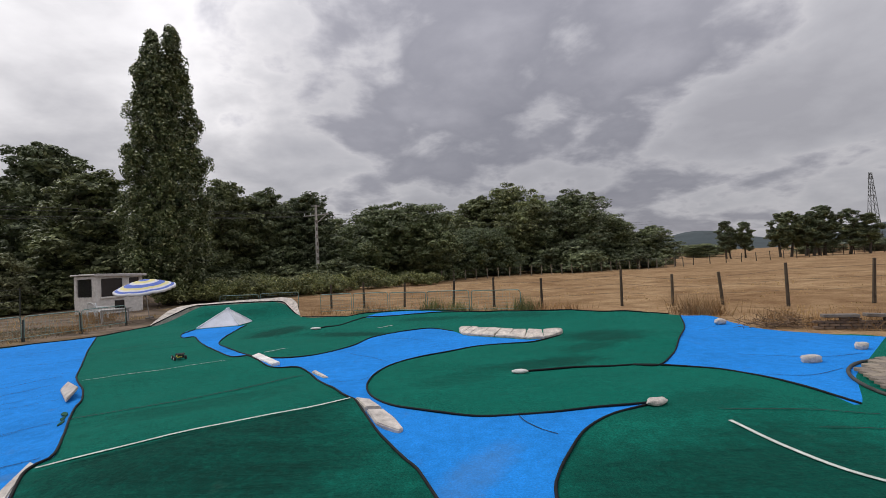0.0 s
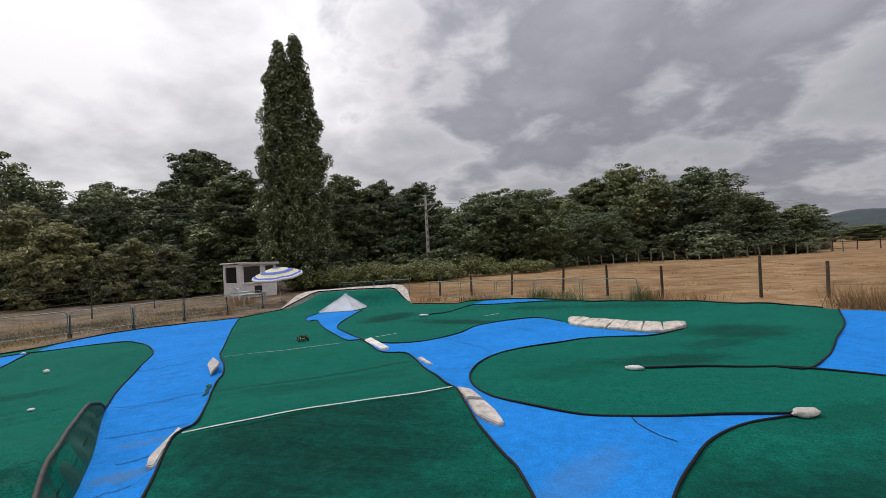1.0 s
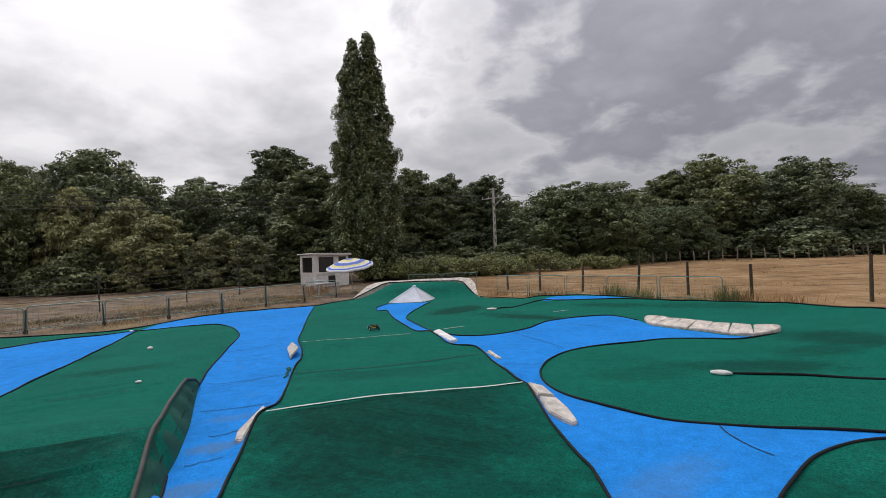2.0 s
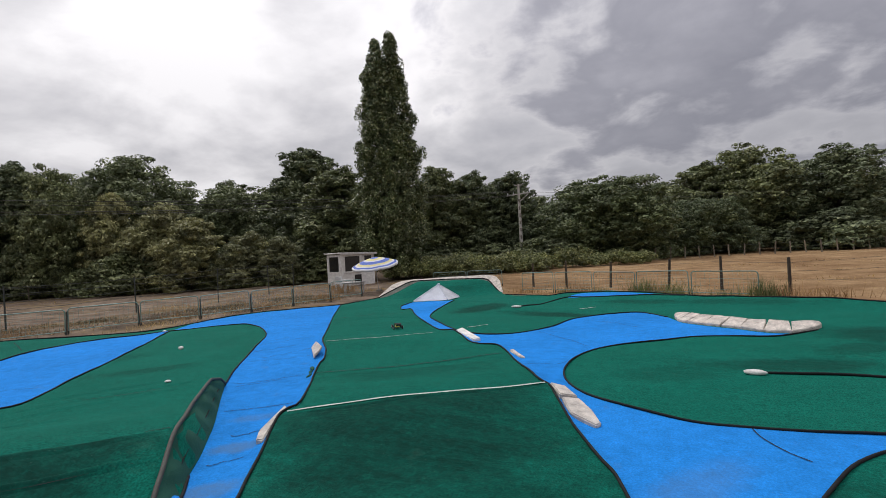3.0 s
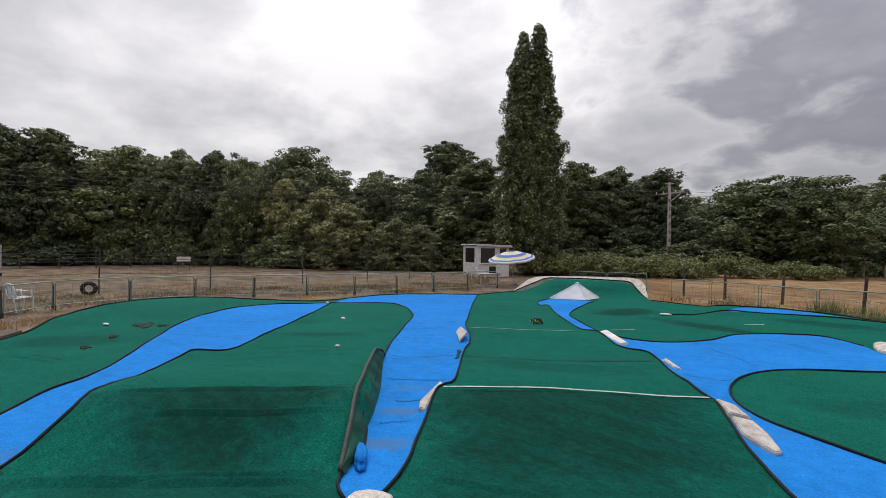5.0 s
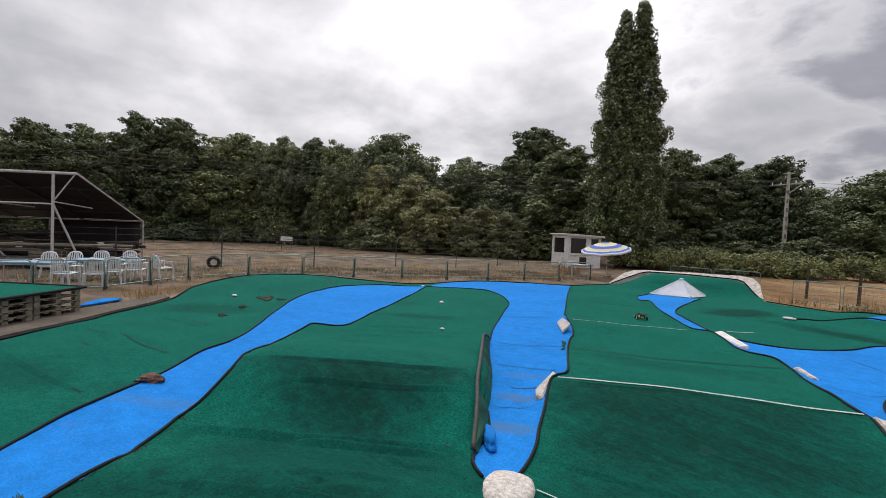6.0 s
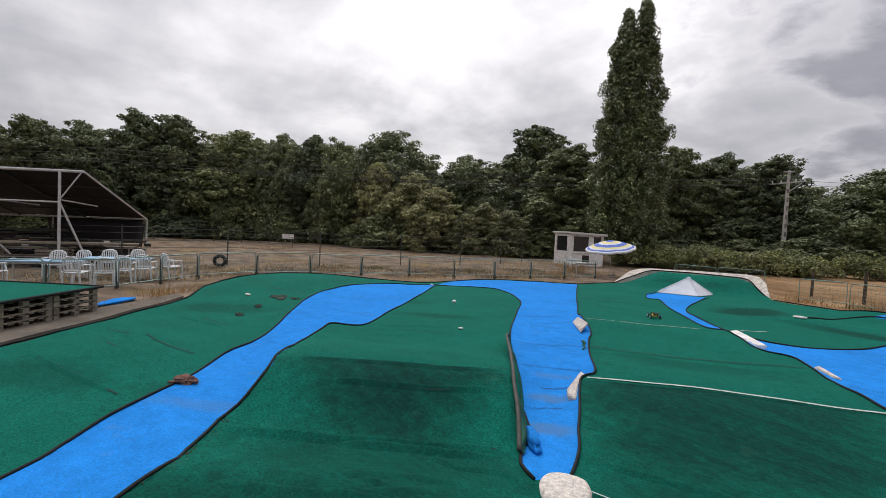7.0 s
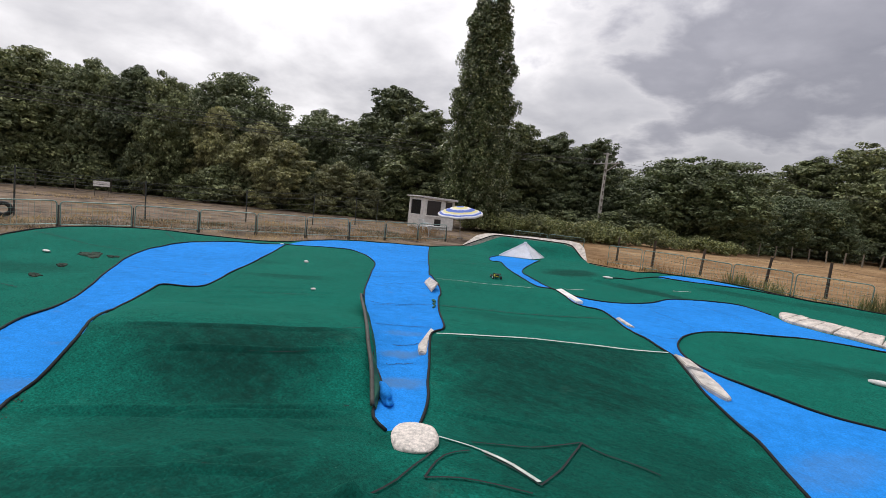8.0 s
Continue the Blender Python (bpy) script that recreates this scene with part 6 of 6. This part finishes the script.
def add_core(crown, L, R, mat, rng, leaf):
    """Dense inner foliage: ragged lumps of overlapping leaf shells."""
    cnt = np.maximum(60, (380 * (R / np.mean(R)) ** 2)).astype(int)
    C = np.repeat(L, cnt, axis=0)
    Rr = np.repeat(R, cnt)
    D = rng.normal(size=(len(C), 3))
    D /= np.linalg.norm(D, axis=1)[:, None]
    P = C + D * (Rr * rng.uniform(0.40, 0.80, len(C)))[:, None] * np.array([1, 1, 0.85])
    N = D + rng.normal(scale=0.35, size=D.shape)
    A = np.cross(N, rng.normal(size=D.shape))
    A /= np.linalg.norm(A, axis=1)[:, None]
    B = np.cross(N / np.linalg.norm(N, axis=1)[:, None], A)
    s = (np.minimum(Rr * 0.18, leaf * 1.5) * rng.uniform(0.6, 1.3, len(C)))[:, None]
    ang = np.linspace(0, 2 * math.pi, 5, False)
    rag = rng.uniform(0.45, 1.15, (len(C), 5))
    V = np.stack([P + s * rag[:, [k]] * (math.cos(a) * A + 0.7 * math.sin(a) * B) for k, a in enumerate(ang)], 1).reshape(-1, 3)
    V[:, 2] = np.maximum(V[:, 2], 0.02)
    F = np.arange(len(V)).reshape(-1, 5)
    fast_mesh("inner_foliage", V, F, mat, crown)


def poplar(x, y, h, w):
    rng, rn = np.random.default_rng(77), random.Random(77)
    root = thing("poplar_tree", pose(x, y, 0), "tall columnar poplar with two tips and dense green leaves", "tree")
    bm = bmesh.new()
    add_rod(bm, (0, 0, -0.3), (0.1, 0, h * 0.5), 0.42, 0.24, 9)
    add_rod(bm, (0.1, 0, h * 0.5), (-0.5, 0.1, h * 0.93), 0.2, 0.05, 7)
    add_rod(bm, (0.1, 0, h * 0.5), (0.65, -0.1, h * 0.95), 0.2, 0.05, 7)
    for i in range(46):
        z = h * (0.08 + 0.8 * i / 46)
        a = i * 2.4
        r = w / 2 * poplar_profile(z / h) * 0.85
        add_rod(bm, (0, 0, z), (r * math.cos(a), r * math.sin(a), z + h * 0.085), 0.07, 0.02, 5)
    part("trunk", bm, M_BARK, root)
    n = 1250
    z = h * rng.uniform(0.03, 0.985, n) ** 0.90
    a = rng.uniform(0, 2 * math.pi, n)
    k = z / h
    tip = k > 0.905
    prof = np.array([poplar_profile(v) for v in k])
    r = w / 2 * prof * np.sqrt(rng.uniform(0.45, 1.0, n)) * (0.95 + 0.10 * np.sin(z * 1.7 + 2 * a) + 0.09 * np.sin(z * 3.9 + 3 * a))
    side = np.where(rng.random(n) < 0.5, -1.0, 1.0)
    r = np.where(tip, 0.42 * np.sqrt(rng.random(n)) * (1 - smooth(0.95, 1.0, k) * 0.8), r)
    C = np.stack([r * np.cos(a) + np.where(tip, side * 0.80, 0), r * np.sin(a), z - np.where(tip & (side < 0), 0.15, 0)], 1)
    # light gaps between the limbs
    keep = (np.abs(C[:, 0] + 0.2 + 0.25 * np.sin(z)) > 0.22) | (np.abs(k - 0.53) > 0.10)
    C = C[keep]
    V, F = leaf_cloud(C, rng.uniform(0.26, 0.52, len(C)) * np.where(tip[keep], 0.8, 1.0), 84, 0.098, rng, 1.3)
    crown = fast_mesh("crown", V, F, M_LEAF_POPLAR, root)
    zc = np.linspace(0.05, 0.88, 30)
    add_core(crown, np.stack([0.3 * np.sin(zc * 40), 0.3 * np.cos(zc * 33), zc * h], 1), np.array([w / 2 * poplar_profile(v) * 0.74 for v in zc]), M_LEAF_POPLAR, rng, 0.115)
    return root


def poplar_profile(k):
    return float(np.interp(k, [0, 0.06, 0.2, 0.31, 0.43, 0.54, 0.65, 0.76, 0.88, 0.93, 1.0], [0.5, 0.78, 0.95, 0.97, 0.90, 0.83, 0.72, 0.63, 0.44, 0.38, 0.15]))


poplar(-22.05, 37.3, 22.4, 6.7)

KINDS = {
    "oak": (13.0, 9.0, [broad_tree(13.0, 9.0, M_LEAF_OAK, s, "dense dark green broadleaf tree in a belt", 17, 500, 84, 0.125, 0.06) for s in (1, 2, 3)]),
    "tall": (13.0, 6.5, [broad_tree(13.0, 6.5, M_LEAF_DARK, s, "tall dark green tree in a belt", 16, 430, 80, 0.122, 0.06) for s in (4, 5)]),
    "willow": (7.0, 5.0, [broad_tree(7.0, 5.0, M_LEAF_WILLOW, s, "pale olive-green willow at the wood's edge", 11, 330, 90, 0.085, 0.04, 0.45) for s in (6, 7)]),
    "wide": (9.5, 15.0, [broad_tree(9.5, 15.0, M_LEAF, s, "wide rounded green tree behind the hay field", 34, 1250, 80, 0.115, 0.05, 0.0, "tree", True) for s in (8, 9)]),
    "slim": (10.0, 3.6, [broad_tree(10.0, 3.6, M_LEAF_DARK, s, "slender dark tree standing far off in the hay field", 13, 210, 60, 0.115, 0.22) for s in (12, 13)]),
    "shrub": (3.4, 7.0, [broad_tree(3.4, 7.0, M_LEAF_DARK, s, "dark tangled shrub at the wood's edge", 13, 280, 70, 0.105, 0.02, 0.0, "shrub") for s in (10, 11)]),
}
TREES = [
    ("oak", -68, -14, 11.0, 7.2), ("oak", -68.5, -8.6, 12.5, 8.4), ("tall", -64.7, -3, 11.9, 5.9), ("oak", -68, 1.9, 12.6, 7.5),
    ("tall", -67.5, 6.7, 15, 6.5), ("tall", -66.5, 10.9, 15, 6.9), ("oak", -64.5, 16.8, 13.5, 10.2), ("oak", -63.5, 17.6, 13.5, 6.5),
    ("oak", -59.6, 20.7, 13.3, 6.7), ("tall", -56.2, 23.9, 13.5, 5.6), ("oak", -52.3, 25.3, 12.4, 5.7), ("oak", -54.4, 34, 15.3, 10.6),
    ("willow", -48.2, 28.0, 9.6, 4.7), ("willow", -43.5, 30.0, 8.5, 5.8), ("willow", -39.2, 29.7, 6.6, 5.3), ("oak", -45.6, 39.2, 11.8, 8.1),
    ("willow", -35.2, 33, 5.2, 4.1), ("willow", -32.6, 34.1, 4.5, 3.6), ("tall", -39.9, 47.8, 16.6, 8.9), ("tall", -29.9, 40.2, 11.8, 7.6),
    ("tall", -25.6, 54.6, 13.2, 6.4), ("tall", -22.1, 58.3, 12.7, 6.4), ("tall", -17.4, 59.8, 12.2, 6.2), ("wide", -5.6, 54.1, 9.0, 15.5),
    ("wide", 4.5, 58.2, 6.3, 8.7), ("tall", 5.3, 65.8, 11.4, 7.1), ("oak", 10.1, 65.2, 12.5, 9), ("oak", 17.8, 63.6, 11.2, 9.0),
    ("tall", 23.8, 63.7, 7.3, 4.3), ("oak", 31.6, 71.3, 6.3, 7.1), ("slim", 61.6, 101.6, 8.8, 3.0), ("slim", 63.8, 103.6, 7.6, 2.6), ("slim", 66.4, 102.6, 8.5, 3.0),
    ("slim", 67.9, 94, 9.4, 3.6), ("slim", 70.8, 95, 9.8, 3.9), ("slim", 73.8, 93, 9.5, 3.9), ("slim", 77.2, 94.5, 10.7, 4.2), ("slim", 80.2, 92, 9.6, 4.0), ("slim", 83.2, 91, 8.4, 3.8), ("slim", 75.4, 97, 9.0, 4.4), ("slim", 79.0, 98, 9.2, 4.4), ("shrub", -62.5, 15.6, 4.6, 7.5),
    ("shrub", -58.5, 21.0, 4, 6.7), ("shrub", -53.0, 25.5, 4.1, 5.3), ("shrub", -48.5, 26.5, 2.4, 4.9), ("shrub", -45.4, 27.5, 3.7, 7.8),
    ("shrub", -40.5, 31.3, 3.3, 7.2), ("shrub", -36, 35, 2.5, 6.9), ("shrub", -32.2, 38.6, 3.2, 7.2), ("shrub", -66.5, -4.6, 2.6, 7.8),
    ("shrub", -65.5, 3.2, 2.8, 7.4), ("shrub", -63.5, 11.0, 2.6, 8.5), ("shrub", -66.5, -12, 2.6, 6.7), ("shrub", -25, 52.7, 3, 8.3),
    ("shrub", -18.8, 55.2, 2.7, 8.5), ("shrub", -12.4, 56, 3.2, 9), ("shrub", 4.9, 61.8, 4.6, 10.4), ("shrub", 15.7, 60, 4, 11.2),
    ("shrub", 24.9, 61.1, 2.9, 8.2), ("willow", -58.5, 27.2, 3.2, 4.6), ("willow", -61.5, 20.5, 2.2, 3.6), ("willow", -37.6, 31.2, 3.4, 3.2), ("willow", -66.2, 7.5, 2.6, 4.0),
    # second row
    ("oak", -71, 21.1, 13.4, 7.9), ("oak", -69.9, 27.3, 14.1, 9.1), ("oak", -67.3, 35.5, 14.3, 9.9), ("oak", -60.2, 43.4, 13.4, 10.2),
    ("oak", -52.8, 52.2, 13.1, 11.1), ("oak", -50.3, 54.6, 14.4, 9.6), ("oak", -35.1, 65.5, 12.6, 11.5), ("oak", -29.2, 69.4, 12.9, 10.5),
    ("oak", -23.5, 71.6, 12.5, 10.1), ("oak", -17.3, 72.3, 10.2, 7.9), ("oak", 1.5, 78, 10.7, 11.3), ("oak", 16.3, 76.3, 10.7, 12.6),
    ("oak", 25.1, 73.8, 8.6, 9.3), ("oak", -75.4, -6.9, 11.4, 8.3), ("oak", -75.7, -0.6, 12.1, 9.6), ("oak", -76.3, 6.8, 13.3, 10.5),
    ("oak", -74.7, 16.5, 13.4, 11.4), ("oak", -72, 25.7, 13.3, 11.7), ("oak", 77.3, 140.1, 4, 13.3), ("oak", 102, 110, 3.2, 8.8),
    ("oak", 94.1, 116.8, 3.3, 9.9),
]
used = {}
rn = random.Random(31)
for kind, x, y, h, w in TREES:
    h0, w0, models = KINDS[kind]
    if -9 < x < 40 and y < 80:
        # the wood beyond the hay field stands behind its fence
        x, y, w, h = 1.18 * x, 1.18 * y, 1.18 * w, (2.3 + (1.03 * h - 2.3) * 1.18) / 1.03
    i = used.get(kind, 0)
    used[kind] = i + 1
    m = pose(x, y, 0, 0, 0, rn.uniform(0, 360))
    ob = models[i] if i < len(models) else copy_thing(models[i % len(models)], m)
    ob.matrix_basis = m
    ob.scale = (w / w0 * 1.2, w / w0 * 1.2, h / h0 * 1.03)


def bramble_hedge():
    rng = np.random.default_rng(12)
    n = 1700
    t = np.where(rng.random(n) < 0.65, rng.random(n) * 0.6, rng.random(n))
    x = -22.0 + 21 * t + rng.normal(0, 0.5, n)
    y = 43.2 + 7.5 * t + rng.normal(0, 0.9, n) - np.where(t < 0.6, rng.uniform(0, 8.0, n) * (1 - 0.5 * t), 0)
    z = rng.uniform(0.15, 1.0, n) * (1.45 + 0.28 * np.sin(t * 31) + 0.2 * np.sin(t * 83)) * np.where(t > 0.72, 0.75, 1)
    V, F = leaf_cloud(np.stack([x, y, z], 1), rng.uniform(0.25, 0.5, n), 50, 0.085, rng)
    V[:, 2] = np.maximum(V[:, 2], 0.02)
    ob = fast_mesh("bramble_hedge", V, F, M_BRAMBLE, None)
    tagged(ob, "tangled bramble hedge, pale green and brown", "hedge", kind="stuff")
    n = 700
    t = rng.random(n)
    Q = spline([(-68, -14), (-65, 4), (-59, 19), (-51, 25.5), (-42, 28), (-34.5, 32), (-30, 38)])
    i = (t * (len(Q) - 1)).astype(int)
    x, y = Q[i, 0] + rng.normal(0, 0.8, n), Q[i, 1] + rng.normal(0, 0.8, n)
    z = rng.uniform(0.1, 1.0, n) * (0.65 + 0.4 * np.sin(t * 40))
    V, F = leaf_cloud(np.stack([x, y, np.maximum(z, 0.1)], 1), rng.uniform(0.25, 0.5, n), 46, 0.09, rng)
    V[:, 2] = np.maximum(V[:, 2], 0.02)
    ob = fast_mesh("undergrowth", V, F, M_BRAMBLE, None)
    tagged(ob, "low pale undergrowth along the road edge", "undergrowth", kind="stuff")


bramble_hedge()


def blades(x, y, h, w, rng, lean=0.35):
    n = len(x)
    a = rng.uniform(0, 2 * math.pi, n)
    dx, dy = np.cos(a) * w, np.sin(a) * w
    l = rng.normal(0, lean, (n, 2)) * h[:, None]
    z0 = np.zeros(n) - 0.02
    P = np.stack([np.stack([x - dx, y - dy, z0], 1), np.stack([x + dx, y + dy, z0], 1), np.stack([x + l[:, 0], y + l[:, 1], h], 1)], 1)
    return P.reshape(-1, 3), np.arange(3 * n).reshape(-1, 3)


M_TUFT = foliage("ripe_grass", (0.42, 0.25, 0.13), (0.55, 0.36, 0.2), 0.95)


def grasses():
    rng = np.random.default_rng(21)
    # hay stubble in the field, denser near the fence
    n = 12000
    r = 14 + 30 * rng.random(n) ** 1.2
    a = radians(-22) + radians(90) * rng.random(n)
    x, y = r * np.sin(a) * 1.05, r * np.cos(a) + 3
    d = edge_distance(OUTLINE, x, y)
    keep = (~inside(OUTLINE, x, y)) & (d > 0.35) & (y > 14 - 0.2 * x) & (x > -7 + 0.0 * y) & (y < 58)
    keep &= np.sin(0.9 * x + 0.5 * y) + np.sin(1.3 * y - 0.6 * x + 1) + 0.9 * np.sin(3.1 * x) * np.sin(2.7 * y) > 0.55
    x, y = x[keep], y[keep]
    clump = 0.55 + 0.6 * np.sin(0.8 * x) * np.sin(0.7 * y + 1) + 0.35 * np.sin(2.1 * x + 1.3 * y)
    h = np.clip(0.02 + 0.035 * clump + rng.normal(0, 0.015, len(x)), 0.008, 0.12)
    V, F = blades(x, y, h, 0.012 + 0.0006 * np.hypot(x, y), rng)
    tagged(fast_mesh("hay_stubble", V, F, M_STRAW, None), "dry straw-coloured hay stubble in the field", "grass", kind="stuff")
    # tufts along the edge of the track
    C = [(9.2, 17.2, 0.75, 420), (9.3, 16.6, 0.6, 300), (-14.9, 1.0, 0.12, 60), (-15.3, 1.25, 0.16, 60), (-13.6, -0.3, 0.1, 50), (-15.0, 0.2, 0.14, 60), (10.2, 14.3, 0.5, 260), (10.8, 13.4, 0.4, 220), (11.6, 12.8, 0.5, 220), (12.6, 12.6, 0.4, 160), (3.9, 20.8, 0.5, 160), (5.2, 20.2, 0.4, 160),
         (-6.0, 23.3, 0.4, 160), (-3.4, 23.0, 0.5, 200), (-0.2, 22.2, 0.5, 200), (-16.6, 21.0, 0.35, 150), (-18.5, 24.6, 0.4, 200), (-20.6, 27.8, 0.5, 260), (-19.3, 26.2, 0.45, 260), (-21.9, 28.9, 0.4, 200), (-23.3, 31.0, 0.4, 200), (-18.0, 22.4, 0.3, 160), (-17.6, 17.5, 0.3, 150), (-19.2, 14.0, 0.3, 150), (-16.9, 1.6, 0.3, 160), (-17.2, 2.6, 0.35, 160), (-21.9, 9.4, 0.3, 150)]
    X, Y, Hh = [], [], []
    for cx, cy, hh, k in C:
        X.append(cx + rng.normal(0, 0.45, k)), Y.append(cy + rng.normal(0, 0.3, k)), Hh.append(hh * rng.uniform(0.4, 1.2, k))
    x, y, h = map(np.concatenate, (X, Y, Hh))
    keep = ~inside(OUTLINE, x, y)
    V, F = blades(x[keep], y[keep], h[keep], np.full(keep.sum(), 0.010), rng)
    tagged(fast_mesh("dry_tufts", V, F, M_TUFT, None), "tall dry grass tufts along the track edge", "grass", kind="stuff")
    # weeds by the far barriers
    X, Y, Hh = [], [], []
    for cx, cy, hh, k in ((-0.6, 21.9, 0.75, 330), (0.6, 21.3, 0.62, 260), (3.4, 20.35, 0.75, 330), (-2.4, 22.5, 0.35, 120), (2.2, 20.8, 0.35, 120), (-4.2, 23.2, 0.3, 100)):
        X.append(cx + rng.normal(0, 0.32, k)), Y.append(cy + rng.normal(0, 0.2, k)), Hh.append(hh * rng.uniform(0.35, 1.15, k))
    x, y, h = map(np.concatenate, (X, Y, Hh))
    keep = ~inside(OUTLINE, x, y)
    V, F = blades(x[keep], y[keep], h[keep], np.full(keep.sum(), 0.009), rng, 0.28)
    tagged(fast_mesh("green_weeds", V, F, M_WEED, None), "tall green weeds growing through the barriers", "weeds", kind="stuff")
    # thin dry growth on the bare side
    n = 16000
    x, y = rng.uniform(-44, -15, n), rng.uniform(-8, 34, n)
    d = edge_distance(OUTLINE, x, y)
    pat = np.sin(0.5 * x + 0.3 * y) + np.sin(0.9 * y - 0.2 * x) + 0.8 * np.sin(1.7 * x)
    keep = (~inside(OUTLINE, x, y)) & (d > 0.4) & (pat > 0.3) & ((x > -28) | (x < -40))
    x, y = x[keep], y[keep]
    V, F = blades(x, y, rng.uniform(0.05, 0.22, len(x)), np.full(len(x), 0.018), rng, 0.6)
    tagged(fast_mesh("dry_growth", V, F, M_STRAW, None), "sparse dry grass on bare brown soil", "grass", kind="stuff")
    # a small green plant at the near strip
    lo = [(-5.35, -0.75)]
    k = 26
    x, y = lo[0][0] + rng.normal(0, 0.03, k), lo[0][1] + rng.normal(0, 0.03, k)
    V, F = blades(x, y, rng.uniform(0.04, 0.11, k), np.full(k, 0.012), rng, 0.3)
    tagged(fast_mesh("seedling", V, F, M_WEED, None), "small green seedling in the blue carpet", "plant")


grasses()


def brush():
    """Dead brush and weeds behind the barriers, and crumbs of soil along the hoses."""
    rng = np.random.default_rng(44)
    X, Y = [], []
    for (ax, ay), (bx, by) in zip(LEFT_FENCE[4:], LEFT_FENCE[5:]):
        nx, ny = -(by - ay), bx - ax
        l = math.hypot(nx, ny)
        for _ in range(20):
            t, d, k = rng.random(), rng.uniform(0.1, 5.0), 60
            cx, cy = ax + (bx - ax) * t + nx / l * d, ay + (by - ay) * t + ny / l * d
            X.append(cx + rng.normal(0, 0.4, k)), Y.append(cy + rng.normal(0, 0.4, k))
    x, y = np.concatenate(X), np.concatenate(Y)
    V, F = blades(x, y, rng.uniform(0.03, 0.16, len(x)) * (1 + 1.2 * (rng.random(len(x)) < 0.06)), np.full(len(x), 0.010), rng, 1.2)
    tagged(fast_mesh("dead_brush", V, F, M_BRUSH, None), "low grey-brown dead brush behind the barriers", "brush", kind="stuff")
    Q = np.concatenate([spline(B1_RIGHT)[10:70] + np.array([0.05, 0.07]), spline(OUTER_LEFT)[20:110]])
    i = rng.integers(0, len(Q), 900)
    c = Q[i] + rng.normal(0, 0.035, (900, 2))
    P = lay(c, 0.004)
    s = rng.uniform(0.004, 0.013, 900)[:, None, None]
    tet = np.array([(1, 0, -0.4), (-0.6, 0.9, -0.4), (-0.6, -0.9, -0.4), (0, 0, 0.9)])
    V = (P[:, None, :] + tet[None] * s * rng.uniform(0.6, 1.4, (900, 4, 3))).reshape(-1, 3)
    f = np.array([(0, 1, 3), (1, 2, 3), (2, 0, 3), (0, 2, 1)])
    F = (np.arange(900)[:, None, None] * 4 + f[None]).reshape(-1, 3)
    tagged(fast_mesh("soil_crumbs", V, F, M_DIRT, None), "crumbs of dark soil along the carpet edges", "soil", kind="stuff")


brush()


# ---- model car ----
def buggy(m):
    root = thing("model_buggy", m, "yellow and black radio-controlled off-road buggy", "model car")
    yellow = material("yellow_shell", (0.55, 0.50, 0.04), 0.35, var=0.15, scale=8, fine_scale=60, bump=0.05)
    part("chassis", box((0.36, 0.11, 0.012), pose(0, 0, 0.062), 0.004), M_RUBBER, root)
    bm = bmesh.new()
    prof = [(-0.17, 0.085, 0.04), (-0.10, 0.15, 0.05), (-0.02, 0.165, 0.045), (0.06, 0.12, 0.045), (0.19, 0.085, 0.028)]
    rows = []
    for x, z, w in prof:
        rows.append([bm.verts.new(v) for v in ((x, -w * 1.25, 0.07), (x, -w, z - 0.01), (x, -w * 0.4, z), (x, w * 0.4, z), (x, w, z - 0.01), (x, w * 1.25, 0.07))])
    for a, b in zip(rows, rows[1:]):
        for k in range(5):
            bm.faces.new((a[k], a[k + 1], b[k + 1], b[k]))
    bm.faces.new(rows[0][::-1])
    bm.faces.new(rows[-1])
    bmesh.ops.recalc_face_normals(bm, faces=bm.faces)
    part("shell", bm, yellow, root, "yellow painted shell", False)
    part("wing", box((0.085, 0.18, 0.008), pose(-0.215, 0, 0.175, 0, -14), 0.002), M_RUBBER, root)
    for s in (-1, 1):
        part("wing_plate", box((0.09, 0.006, 0.04), pose(-0.215, s * 0.09, 0.178, 0, -14), 0.002), M_RUBBER, root)
    part("bumper", box((0.03, 0.12, 0.02), pose(0.235, 0, 0.06), 0.006), M_RUBBER, root)
    for x in (-0.165, 0.165):
        part("shock_tower", box((0.008, 0.12, 0.07), pose(x * 0.9, 0, 0.11), 0.002), M_POST, root)
        for s in (-1, 1):
            part("arm", box((0.035, 0.07, 0.01), pose(x, s * 0.075, 0.057), 0.002), M_RUBBER, root)
            bm = bmesh.new()
            bmesh.ops.create_cone(bm, cap_ends=True, segments=20, radius1=0.056, radius2=0.056, depth=0.042, matrix=pose(x, s * 0.13, 0.056, 90))
            bmesh.ops.bevel(bm, geom=list(bm.edges), offset=0.006, segments=1, affect="EDGES")
            w_ = part("wheel", bm, M_RUBBER, root)
            part("rim", rod((x, s * 0.148, 0.056), (x, s * 0.156, 0.056), 0.034, 0.03, 14), M_PLASTIC, w_, "white wheel rim")
    return root


buggy(place(-7.35, 12.8, 0.01, 130))
